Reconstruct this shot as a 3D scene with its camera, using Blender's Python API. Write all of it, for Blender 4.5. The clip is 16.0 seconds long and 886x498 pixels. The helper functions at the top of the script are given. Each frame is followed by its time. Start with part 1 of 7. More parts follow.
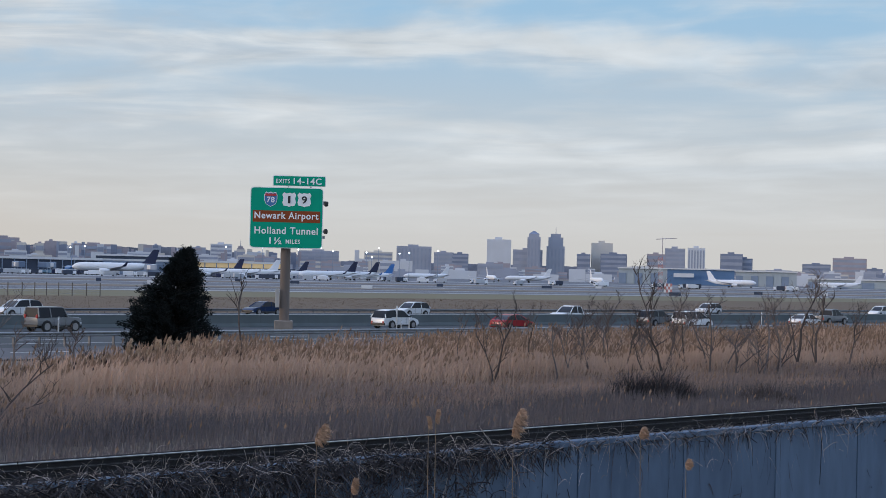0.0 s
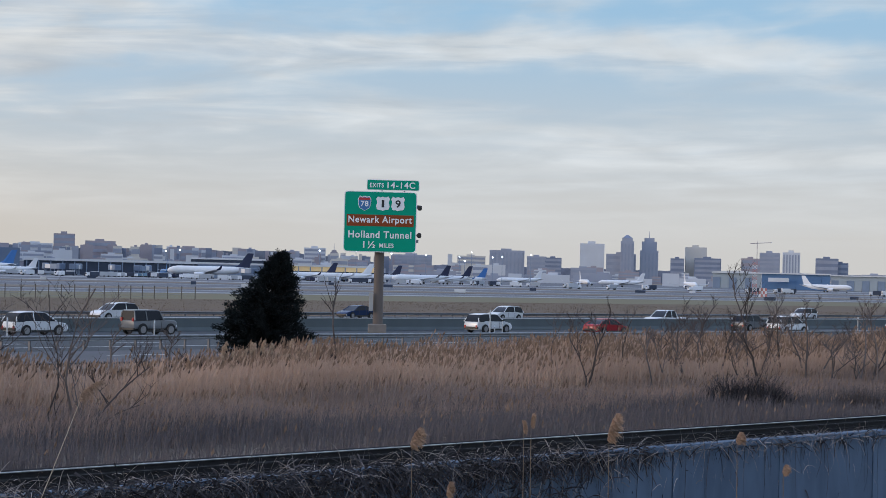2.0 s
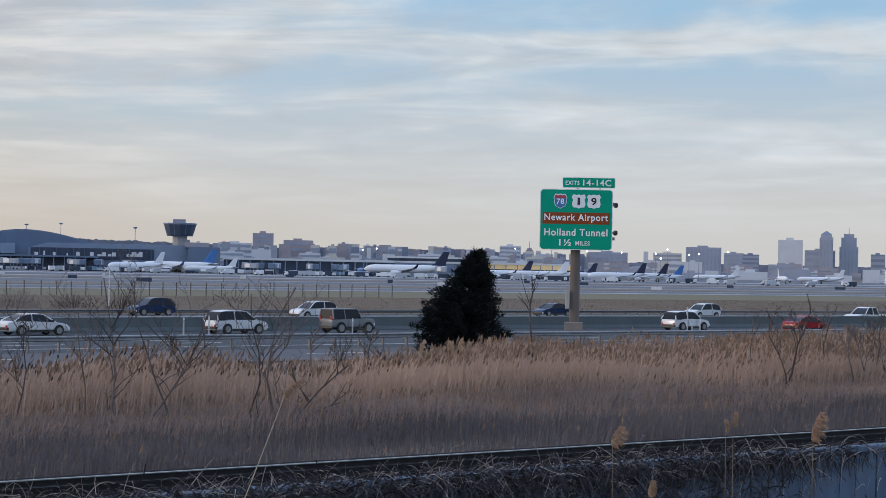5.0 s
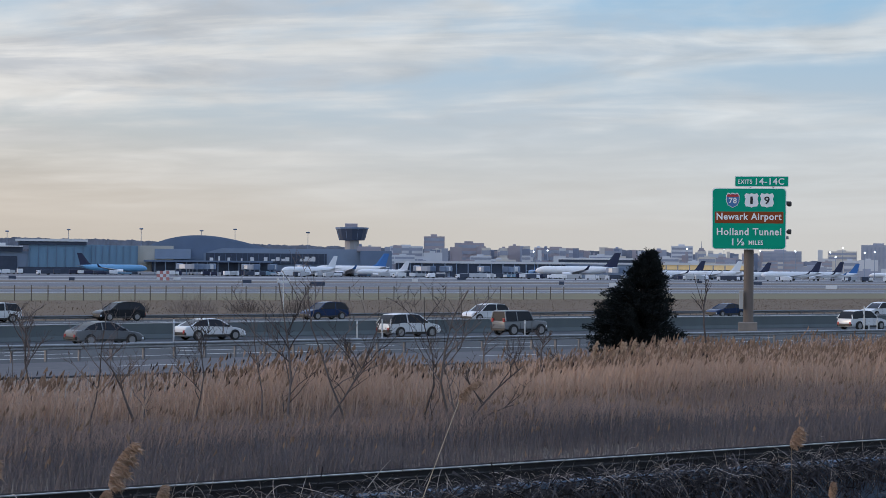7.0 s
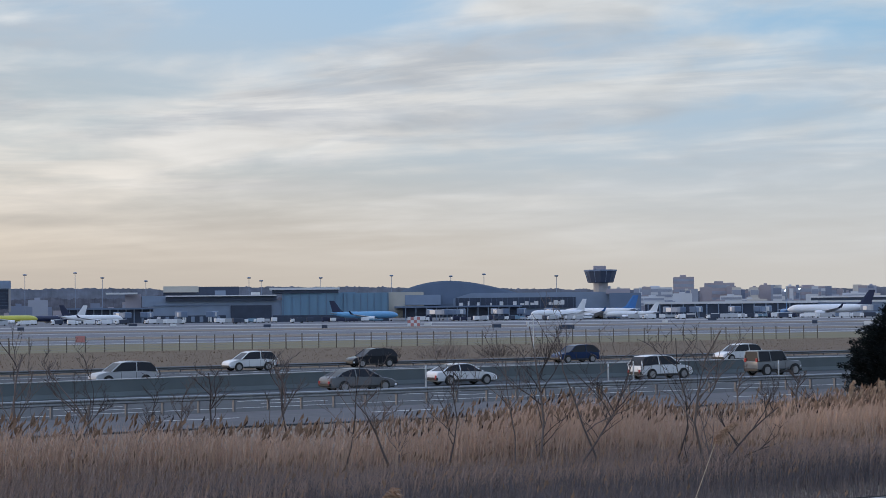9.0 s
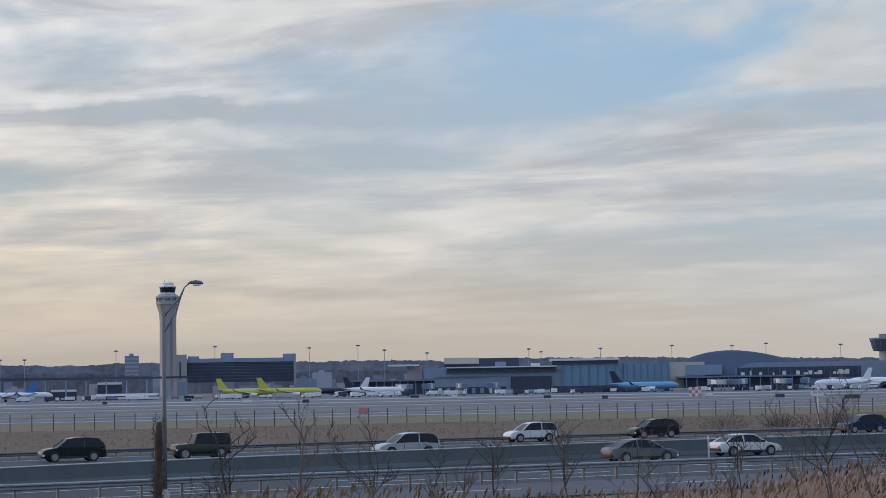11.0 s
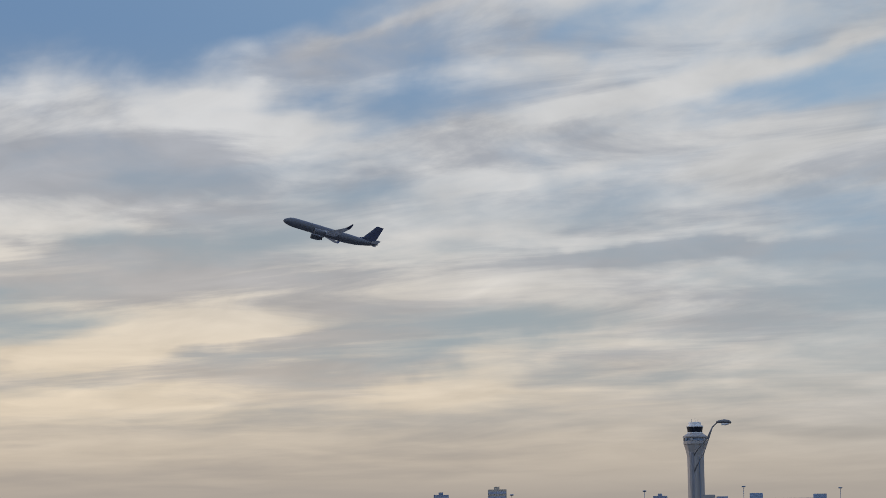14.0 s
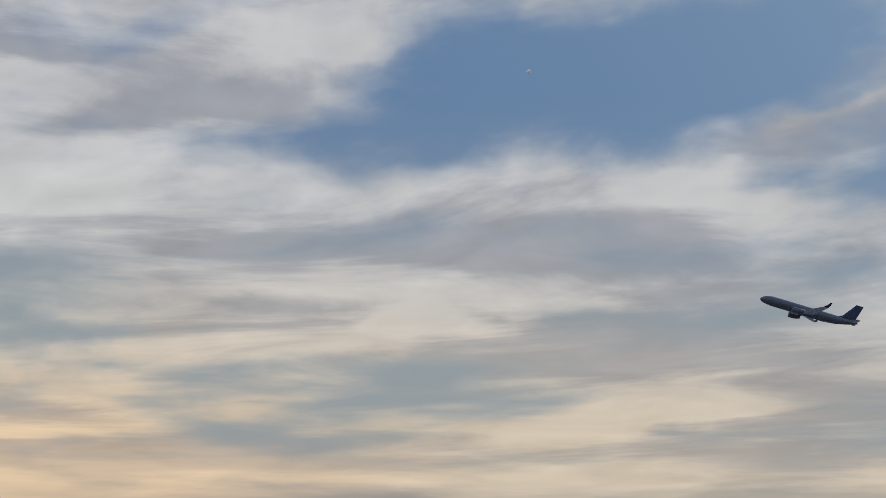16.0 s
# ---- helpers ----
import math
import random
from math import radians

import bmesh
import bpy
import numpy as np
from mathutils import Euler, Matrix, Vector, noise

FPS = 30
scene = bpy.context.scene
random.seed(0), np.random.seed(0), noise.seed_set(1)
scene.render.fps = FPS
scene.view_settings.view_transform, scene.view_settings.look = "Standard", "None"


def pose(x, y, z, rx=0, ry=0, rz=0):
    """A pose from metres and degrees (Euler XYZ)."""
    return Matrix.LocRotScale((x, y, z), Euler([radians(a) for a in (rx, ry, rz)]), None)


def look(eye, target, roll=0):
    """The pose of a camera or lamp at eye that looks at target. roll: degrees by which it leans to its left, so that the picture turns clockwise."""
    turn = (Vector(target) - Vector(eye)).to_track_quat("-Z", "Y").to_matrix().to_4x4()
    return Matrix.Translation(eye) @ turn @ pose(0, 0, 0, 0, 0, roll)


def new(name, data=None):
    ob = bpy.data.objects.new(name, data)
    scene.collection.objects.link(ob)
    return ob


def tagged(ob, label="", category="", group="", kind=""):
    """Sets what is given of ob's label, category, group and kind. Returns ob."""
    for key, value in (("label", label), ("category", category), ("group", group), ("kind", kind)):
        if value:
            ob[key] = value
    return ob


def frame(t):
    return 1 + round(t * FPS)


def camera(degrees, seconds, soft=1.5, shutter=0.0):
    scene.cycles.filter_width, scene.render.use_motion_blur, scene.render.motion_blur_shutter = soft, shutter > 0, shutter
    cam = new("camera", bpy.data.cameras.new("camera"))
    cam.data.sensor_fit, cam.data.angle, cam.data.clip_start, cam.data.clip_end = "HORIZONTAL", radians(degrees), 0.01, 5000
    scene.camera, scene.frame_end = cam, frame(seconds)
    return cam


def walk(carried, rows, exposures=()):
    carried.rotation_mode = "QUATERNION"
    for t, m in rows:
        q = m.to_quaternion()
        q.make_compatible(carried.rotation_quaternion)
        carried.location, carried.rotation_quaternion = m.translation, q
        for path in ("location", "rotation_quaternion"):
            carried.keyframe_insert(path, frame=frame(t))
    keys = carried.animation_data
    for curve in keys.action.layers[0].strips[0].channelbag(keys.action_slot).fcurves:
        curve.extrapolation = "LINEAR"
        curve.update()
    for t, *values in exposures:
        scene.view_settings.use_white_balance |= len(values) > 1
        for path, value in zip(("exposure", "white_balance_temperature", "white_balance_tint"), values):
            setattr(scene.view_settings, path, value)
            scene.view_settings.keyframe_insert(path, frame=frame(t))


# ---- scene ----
# The camera: turned by hand where it stands, with a slight drift of the hand
cam = camera(24.46, 16.0, soft=0.7)
EYE_Z = 5.0
TURNS = [  # seconds, turn to the left, tilt up, lean
    (0.0, -0.000, 0.701, -1.318),
    (0.5, 0.363, 0.780, -1.383),
    (1.0, 0.960, 0.769, -1.409),
    (1.5, 1.732, 0.747, -1.438),
    (2.0, 2.607, 0.752, -1.424),
    (2.5, 3.485, 0.771, -1.332),
    (3.0, 4.402, 0.778, -1.280),
    (3.5, 5.327, 0.757, -1.299),
    (6.0, 10.186, 0.447, -0.891),
    (6.5, 11.433, 0.463, -0.724),
    (7.0, 12.862, 0.557, -0.528),
    (7.5, 14.445, 0.768, -0.240),
    (8.0, 16.152, 1.040, 0.131),
    (8.5, 17.951, 1.400, 0.394),
    (11.0, 27.598, 3.843, 0.894),
    (11.5, 29.590, 4.805, 0.841),
    (12.0, 31.783, 5.649, 0.605),
    (12.5, 34.172, 6.210, 0.499),
    (13.0, 36.660, 6.660, 0.521),
    (13.5, 39.329, 7.176, 0.640),
    (14.0, 42.243, 7.930, 0.610),
    (14.5, 45.451, 8.681, 0.305),
    (15.0, 48.742, 9.303, 0.247),
    (15.5, 52.199, 9.709, -0.915),
    (16.0, 55.710, 10.012, -1.547),
]


def facing(t, turn, tilt, lean):
    eye = Vector((-0.02 * t, 0, EYE_Z))
    a, e = radians(turn), radians(tilt)
    way = Vector((-math.sin(a) * math.cos(e), math.cos(a) * math.cos(e), math.sin(e)))
    return look(eye, eye + way * 100, -lean)


walk(cam, [(row[0], facing(*row)) for row in TURNS],
     exposures=[(0, 0.1), (8.5, 0.06), (11, -0.1), (12, -0.25), (13, -0.36), (14.5, -0.45), (16, -0.63)])


# ---------------------------------------------------------------- sky and sun
SUN_AZ, SUN_EL = 105.0, 9.0   # degrees to the left of ahead, degrees up


def build_sky():
    world = bpy.data.worlds.new("sky")
    scene.world = world
    world.use_nodes = True
    nt = world.node_tree
    nt.nodes.clear()
    N, L = nt.nodes.new, nt.links.new

    def math_node(op, a, b=None, clamp=False):
        n = N("ShaderNodeMath")
        n.operation, n.use_clamp = op, clamp
        for i, v in enumerate((a, b)):
            if v is None:
                continue
            if isinstance(v, (int, float)):
                n.inputs[i].default_value = v
            else:
                L(v, n.inputs[i])
        return n.outputs[0]

    def mix(fac, a, b):
        n = N("ShaderNodeMix")
        n.data_type = "RGBA"
        for sock, v in ((n.inputs[0], fac), (n.inputs[6], a), (n.inputs[7], b)):
            if isinstance(v, (int, float)):
                sock.default_value = v
            elif isinstance(v, tuple):
                sock.default_value = (*v, 1)
            else:
                L(v, sock)
        return n.outputs[2]

    def ramp(fac, lo, hi):
        n = N("ShaderNodeMapRange")
        n.interpolation_type = "SMOOTHSTEP"
        L(fac, n.inputs[0])
        n.inputs[1].default_value, n.inputs[2].default_value = lo, hi
        return n.outputs[0]

    co = N("ShaderNodeTexCoord").outputs["Generated"]
    sep = N("ShaderNodeSeparateXYZ")
    L(co, sep.inputs[0])
    x, y, z = sep.outputs
    up = math_node("MAXIMUM", z, 0.0)
    depth = math_node("ADD", up, 0.16)
    # clouds lie in level bands: turn round the horizon across, nearness overhead upward
    px = math_node("ARCTAN2", x, y)
    py = math_node("ADD", math_node("DIVIDE", 1.0, depth), math_node("MULTIPLY", px, 0.6))

    def cloud(sx, sy, ox, oy, detail, distort, rough=0.55):
        c = N("ShaderNodeCombineXYZ")
        L(math_node("MULTIPLY", px, sx), c.inputs[0])
        L(math_node("MULTIPLY", py, sy), c.inputs[1])
        add = N("ShaderNodeVectorMath")
        add.operation = "ADD"
        L(c.outputs[0], add.inputs[0])
        add.inputs[1].default_value = (ox, oy, 0)
        n = N("ShaderNodeTexNoise")
        n.inputs["Scale"].default_value = 1.0
        n.inputs["Detail"].default_value = detail
        n.inputs["Roughness"].default_value = rough
        n.inputs["Distortion"].default_value = distort
        L(add.outputs[0], n.inputs["Vector"])
        return n.outputs[0]

    air = N("ShaderNodeTexSky")
    air.sky_type, air.sun_disc = "NISHITA", False
    air.sun_elevation, air.sun_rotation = radians(SUN_EL), radians(-SUN_AZ)
    air.dust_density, air.ozone_density = 2.0, 1.5
    scale = N("ShaderNodeVectorMath")
    scale.operation = "SCALE"
    L(air.outputs[0], scale.inputs[0])
    scale.inputs["Scale"].default_value = 0.08
    # how much of the view lies towards the low sun
    toward = math_node("ADD", math_node("MULTIPLY", x, -math.sin(radians(70))),
                       math_node("MULTIPLY", y, math.cos(radians(70))))
    west = ramp(toward, 0.52, 1.0)
    high = ramp(math_node("SUBTRACT", z, math_node("MULTIPLY", west, 0.11)), 0.015, 0.15)
    warm = ramp(toward, 0.36, 0.78)
    haze = mix(west, mix(warm, (0.605, 0.60, 0.59), (0.595, 0.54, 0.475)), (0.54, 0.48, 0.43))
    gap = mix(west, mix(warm, (0.605, 0.60, 0.59), (0.52, 0.57, 0.595)), (0.455, 0.525, 0.57))
    low = mix(ramp(math_node("SUBTRACT", z, math_node("MULTIPLY", west, 0.015)), 0.02, 0.085), haze, gap)
    top = mix(ramp(toward, 0.72, 0.99), mix(warm, (0.31, 0.52, 0.73), (0.40, 0.57, 0.77)), (0.18, 0.325, 0.575))
    veil = mix(high, low, top)
    veil = mix(ramp(z, 0.30, 0.55), veil, (0.62, 0.92, 1.68))
    clear = mix(0.92, scale.outputs[0], veil)
    streak = cloud(3.4, 2.0, 3.1, 1.7, 6, 0.5, 0.5)
    puff = cloud(9.0, 3.2, 8.3, 4.2, 5, 0.6, 0.48)
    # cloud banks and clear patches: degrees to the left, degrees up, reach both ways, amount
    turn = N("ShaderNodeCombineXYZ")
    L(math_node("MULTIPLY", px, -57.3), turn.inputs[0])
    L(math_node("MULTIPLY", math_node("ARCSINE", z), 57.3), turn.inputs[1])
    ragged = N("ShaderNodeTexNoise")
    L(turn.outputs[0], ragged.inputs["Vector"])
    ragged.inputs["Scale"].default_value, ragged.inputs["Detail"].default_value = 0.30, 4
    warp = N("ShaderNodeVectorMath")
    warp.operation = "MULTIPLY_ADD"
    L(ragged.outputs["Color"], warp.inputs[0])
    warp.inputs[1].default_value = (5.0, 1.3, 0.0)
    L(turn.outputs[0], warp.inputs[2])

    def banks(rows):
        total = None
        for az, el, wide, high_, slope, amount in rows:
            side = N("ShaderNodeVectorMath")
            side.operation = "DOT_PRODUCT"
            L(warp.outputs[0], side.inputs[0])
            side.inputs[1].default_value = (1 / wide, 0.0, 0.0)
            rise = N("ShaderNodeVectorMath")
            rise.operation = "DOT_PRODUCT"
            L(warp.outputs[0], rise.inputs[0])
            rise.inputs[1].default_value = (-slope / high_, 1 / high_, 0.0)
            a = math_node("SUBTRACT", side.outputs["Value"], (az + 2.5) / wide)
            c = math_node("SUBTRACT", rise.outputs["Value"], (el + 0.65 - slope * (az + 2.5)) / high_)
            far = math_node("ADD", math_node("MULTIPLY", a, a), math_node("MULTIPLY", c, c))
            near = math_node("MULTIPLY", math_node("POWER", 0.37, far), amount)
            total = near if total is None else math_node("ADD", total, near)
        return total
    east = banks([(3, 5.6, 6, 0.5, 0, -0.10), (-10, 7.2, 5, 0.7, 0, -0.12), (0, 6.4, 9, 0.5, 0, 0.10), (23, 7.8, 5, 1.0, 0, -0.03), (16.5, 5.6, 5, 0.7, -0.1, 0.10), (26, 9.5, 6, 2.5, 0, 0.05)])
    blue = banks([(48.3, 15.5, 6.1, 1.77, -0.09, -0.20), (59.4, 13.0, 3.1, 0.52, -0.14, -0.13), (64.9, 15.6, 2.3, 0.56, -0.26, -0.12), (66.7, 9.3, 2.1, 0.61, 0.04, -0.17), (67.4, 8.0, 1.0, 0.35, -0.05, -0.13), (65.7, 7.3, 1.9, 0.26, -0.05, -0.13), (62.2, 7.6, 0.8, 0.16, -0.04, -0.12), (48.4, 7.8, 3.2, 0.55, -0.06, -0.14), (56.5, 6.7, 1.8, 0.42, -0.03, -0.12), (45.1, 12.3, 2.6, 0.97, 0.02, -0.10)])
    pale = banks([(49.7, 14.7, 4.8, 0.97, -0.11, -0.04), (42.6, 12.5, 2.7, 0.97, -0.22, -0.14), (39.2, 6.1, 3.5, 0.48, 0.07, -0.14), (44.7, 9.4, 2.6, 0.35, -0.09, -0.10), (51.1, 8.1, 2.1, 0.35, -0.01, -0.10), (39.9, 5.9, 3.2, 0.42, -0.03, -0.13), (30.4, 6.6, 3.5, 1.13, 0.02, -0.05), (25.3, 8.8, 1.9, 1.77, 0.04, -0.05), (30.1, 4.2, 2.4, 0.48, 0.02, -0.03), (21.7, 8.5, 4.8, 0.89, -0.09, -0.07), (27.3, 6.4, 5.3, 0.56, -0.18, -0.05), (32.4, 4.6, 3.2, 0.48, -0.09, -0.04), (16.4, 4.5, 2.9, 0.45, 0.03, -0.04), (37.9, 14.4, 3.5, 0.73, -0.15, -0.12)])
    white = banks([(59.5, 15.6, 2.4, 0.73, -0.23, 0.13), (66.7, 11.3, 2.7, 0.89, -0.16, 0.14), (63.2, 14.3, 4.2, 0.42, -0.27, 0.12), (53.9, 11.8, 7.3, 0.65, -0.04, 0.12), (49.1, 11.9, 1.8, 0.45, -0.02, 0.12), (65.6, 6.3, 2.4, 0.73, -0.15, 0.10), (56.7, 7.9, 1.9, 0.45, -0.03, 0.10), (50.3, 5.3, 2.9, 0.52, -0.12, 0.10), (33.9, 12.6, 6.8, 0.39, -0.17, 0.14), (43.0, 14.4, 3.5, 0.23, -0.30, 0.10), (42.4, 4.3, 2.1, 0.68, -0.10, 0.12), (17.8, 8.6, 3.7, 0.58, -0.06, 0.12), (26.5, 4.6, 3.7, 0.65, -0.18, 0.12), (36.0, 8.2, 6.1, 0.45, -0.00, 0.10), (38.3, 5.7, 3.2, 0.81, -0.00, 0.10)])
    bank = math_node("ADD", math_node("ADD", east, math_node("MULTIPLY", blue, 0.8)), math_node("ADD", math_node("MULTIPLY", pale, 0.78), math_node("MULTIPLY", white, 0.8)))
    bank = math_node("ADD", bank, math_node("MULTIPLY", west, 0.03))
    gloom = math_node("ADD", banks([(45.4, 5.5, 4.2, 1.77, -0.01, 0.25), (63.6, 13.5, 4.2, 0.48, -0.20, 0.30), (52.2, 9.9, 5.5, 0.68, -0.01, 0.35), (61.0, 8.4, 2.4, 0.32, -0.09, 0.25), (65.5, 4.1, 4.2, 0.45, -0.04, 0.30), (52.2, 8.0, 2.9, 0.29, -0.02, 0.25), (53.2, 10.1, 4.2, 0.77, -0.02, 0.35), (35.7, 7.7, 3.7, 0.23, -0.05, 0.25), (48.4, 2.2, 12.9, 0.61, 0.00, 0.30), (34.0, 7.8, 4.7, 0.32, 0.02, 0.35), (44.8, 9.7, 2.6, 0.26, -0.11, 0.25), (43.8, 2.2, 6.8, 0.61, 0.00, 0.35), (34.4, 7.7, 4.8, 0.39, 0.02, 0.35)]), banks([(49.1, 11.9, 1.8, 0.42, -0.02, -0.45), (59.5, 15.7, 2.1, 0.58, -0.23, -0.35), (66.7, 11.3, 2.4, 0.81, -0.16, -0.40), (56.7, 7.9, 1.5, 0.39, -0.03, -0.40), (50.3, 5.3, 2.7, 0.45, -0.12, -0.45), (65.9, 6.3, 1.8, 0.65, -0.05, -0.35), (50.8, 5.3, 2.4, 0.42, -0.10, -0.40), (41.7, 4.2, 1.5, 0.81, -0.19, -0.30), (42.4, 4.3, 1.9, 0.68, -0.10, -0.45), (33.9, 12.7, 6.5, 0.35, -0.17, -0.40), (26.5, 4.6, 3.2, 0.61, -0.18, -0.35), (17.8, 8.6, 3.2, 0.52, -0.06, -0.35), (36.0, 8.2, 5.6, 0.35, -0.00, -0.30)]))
    both = math_node("ADD", math_node("MULTIPLY", streak, 0.55), math_node("MULTIPLY", puff, 0.33))
    both = math_node("ADD", both, math_node("MULTIPLY", cloud(30.0, 7.0, 5.2, 1.1, 5, 0.5, 0.48), 0.12))
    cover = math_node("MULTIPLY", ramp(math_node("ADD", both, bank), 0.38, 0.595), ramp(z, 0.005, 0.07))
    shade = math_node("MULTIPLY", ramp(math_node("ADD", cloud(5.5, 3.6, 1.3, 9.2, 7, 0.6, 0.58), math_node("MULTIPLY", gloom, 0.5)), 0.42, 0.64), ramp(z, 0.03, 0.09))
    cool = ramp(math_node("SUBTRACT", z, math_node("MULTIPLY", west, 0.15)), -0.07, 0.04)
    glow = math_node("MULTIPLY", ramp(toward, 0.955, 1.0), math_node("SUBTRACT", 1.0, ramp(z, 0.06, 0.15)))
    lit = mix(west, mix(warm, (0.64, 0.675, 0.70), (0.68, 0.655, 0.62)), mix(cool, mix(glow, (1.06, 0.89, 0.68), (1.32, 0.97, 0.62)), (0.935, 0.925, 0.915)))
    dark = mix(west, mix(warm, (0.47, 0.54, 0.61), (0.49, 0.50, 0.52)), mix(cool, mix(glow, (0.64, 0.575, 0.52), (0.78, 0.61, 0.47)), (0.55, 0.56, 0.60)))
    body = mix(shade, lit, dark)
    wisp = math_node("ADD", 0.72, math_node("MULTIPLY", cloud(18.0, 5.0, 2.6, 4.4, 6, 0.6, 0.5), 0.56))
    scaled = N("ShaderNodeVectorMath")
    scaled.operation = "SCALE"
    L(body, scaled.inputs[0])
    L(wisp, scaled.inputs["Scale"])
    body = scaled.outputs[0]
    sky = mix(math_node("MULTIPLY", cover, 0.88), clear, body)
    back = N("ShaderNodeBackground")
    L(sky, back.inputs[0])
    back.inputs[1].default_value = 1.0
    out = N("ShaderNodeOutputWorld")
    L(back.outputs[0], out.inputs[0])


build_sky()
sun = new("sun", bpy.data.lights.new("sun", "SUN"))
sun.data.energy, sun.data.angle, sun.data.color = 1.3, radians(12), (1.0, 0.80, 0.64)
sun.matrix_world = look((0, 0, 0), (math.sin(radians(SUN_AZ)) * math.cos(radians(SUN_EL)),
                                    -math.cos(radians(SUN_AZ)) * math.cos(radians(SUN_EL)), -math.sin(radians(SUN_EL))))
sun.location = (-300, 100, 200)


# ---------------------------------------------------------------- materials
def mat(name, color, rough=0.7, metal=0.0, size=1.0, vary=0.25, bump=0.0, stain=None, stain_amount=0.5,
        stretch=(1, 1, 1), per_object=0.0, per_island=0.0, emit=0.0, spec=0.5):
    """A surface with grain and stains at two sizes (metres), and a little relief."""
    m = bpy.data.materials.new(name)
    m.use_nodes = True
    nt = m.node_tree
    N, L = nt.nodes.new, nt.links.new
    b = nt.nodes["Principled BSDF"]
    b.inputs["Specular IOR Level"].default_value = spec
    b.inputs["Roughness"].default_value, b.inputs["Metallic"].default_value = rough, metal
    co = N("ShaderNodeTexCoord").outputs["Object"]
    mp = N("ShaderNodeMapping")
    L(co, mp.inputs[0])
    mp.inputs["Scale"].default_value = stretch
    fine, broad = N("ShaderNodeTexNoise"), N("ShaderNodeTexNoise")
    for n, s, d in ((fine, 1 / size, 5), (broad, 0.12 / size, 3)):
        L(mp.outputs[0], n.inputs["Vector"])
        n.inputs["Scale"].default_value, n.inputs["Detail"].default_value = s, d
    total = N("ShaderNodeMath")
    total.operation = "MULTIPLY_ADD"
    L(fine.outputs[0], total.inputs[0])
    total.inputs[1].default_value = 0.5
    half = N("ShaderNodeMath")
    half.operation = "MULTIPLY"
    L(broad.outputs[0], half.inputs[0])
    half.inputs[1].default_value = 0.5
    L(half.outputs[0], total.inputs[2])
    value = total.outputs[0]
    for amount, kind in ((per_object, "obj"), (per_island, "isl")):
        if amount:
            src = N("ShaderNodeObjectInfo").outputs["Random"] if kind == "obj" else N("ShaderNodeNewGeometry").outputs["Random Per Island"]
            k = N("ShaderNodeMath")
            k.operation = "MULTIPLY_ADD"
            L(src, k.inputs[0])
            k.inputs[1].default_value = amount
            L(value, k.inputs[2])
            sub = N("ShaderNodeMath")
            sub.operation = "SUBTRACT"
            L(k.outputs[0], sub.inputs[0])
            sub.inputs[1].default_value = amount / 2
            value = sub.outputs[0]
    rmp = N("ShaderNodeMapRange")
    L(value, rmp.inputs[0])
    rmp.inputs[1].default_value, rmp.inputs[2].default_value = 0.25, 0.75
    mx = N("ShaderNodeMix")
    mx.data_type = "RGBA"
    L(rmp.outputs[0], mx.inputs[0])
    other = stain or tuple(c * (1 + vary) for c in color)
    base = color if stain else tuple(c * (1 - vary) for c in color)
    mx.inputs[6].default_value, mx.inputs[7].default_value = (*base, 1), (*[min(c, 0.95) for c in other], 1)
    L(mx.outputs[2], b.inputs["Base Color"])
    if bump:
        bp = N("ShaderNodeBump")
        bp.inputs["Strength"].default_value, bp.inputs["Distance"].default_value = 0.6, bump
        L(fine.outputs[0], bp.inputs["Height"])
        L(bp.outputs[0], b.inputs["Normal"])
    if emit:
        b.inputs["Emission Color"].default_value = (*color, 1)
        b.inputs["Emission Strength"].default_value = emit
    return m


def paint(name, color, rough=0.35):
    return mat(name, color, rough, size=0.6, vary=0.08)


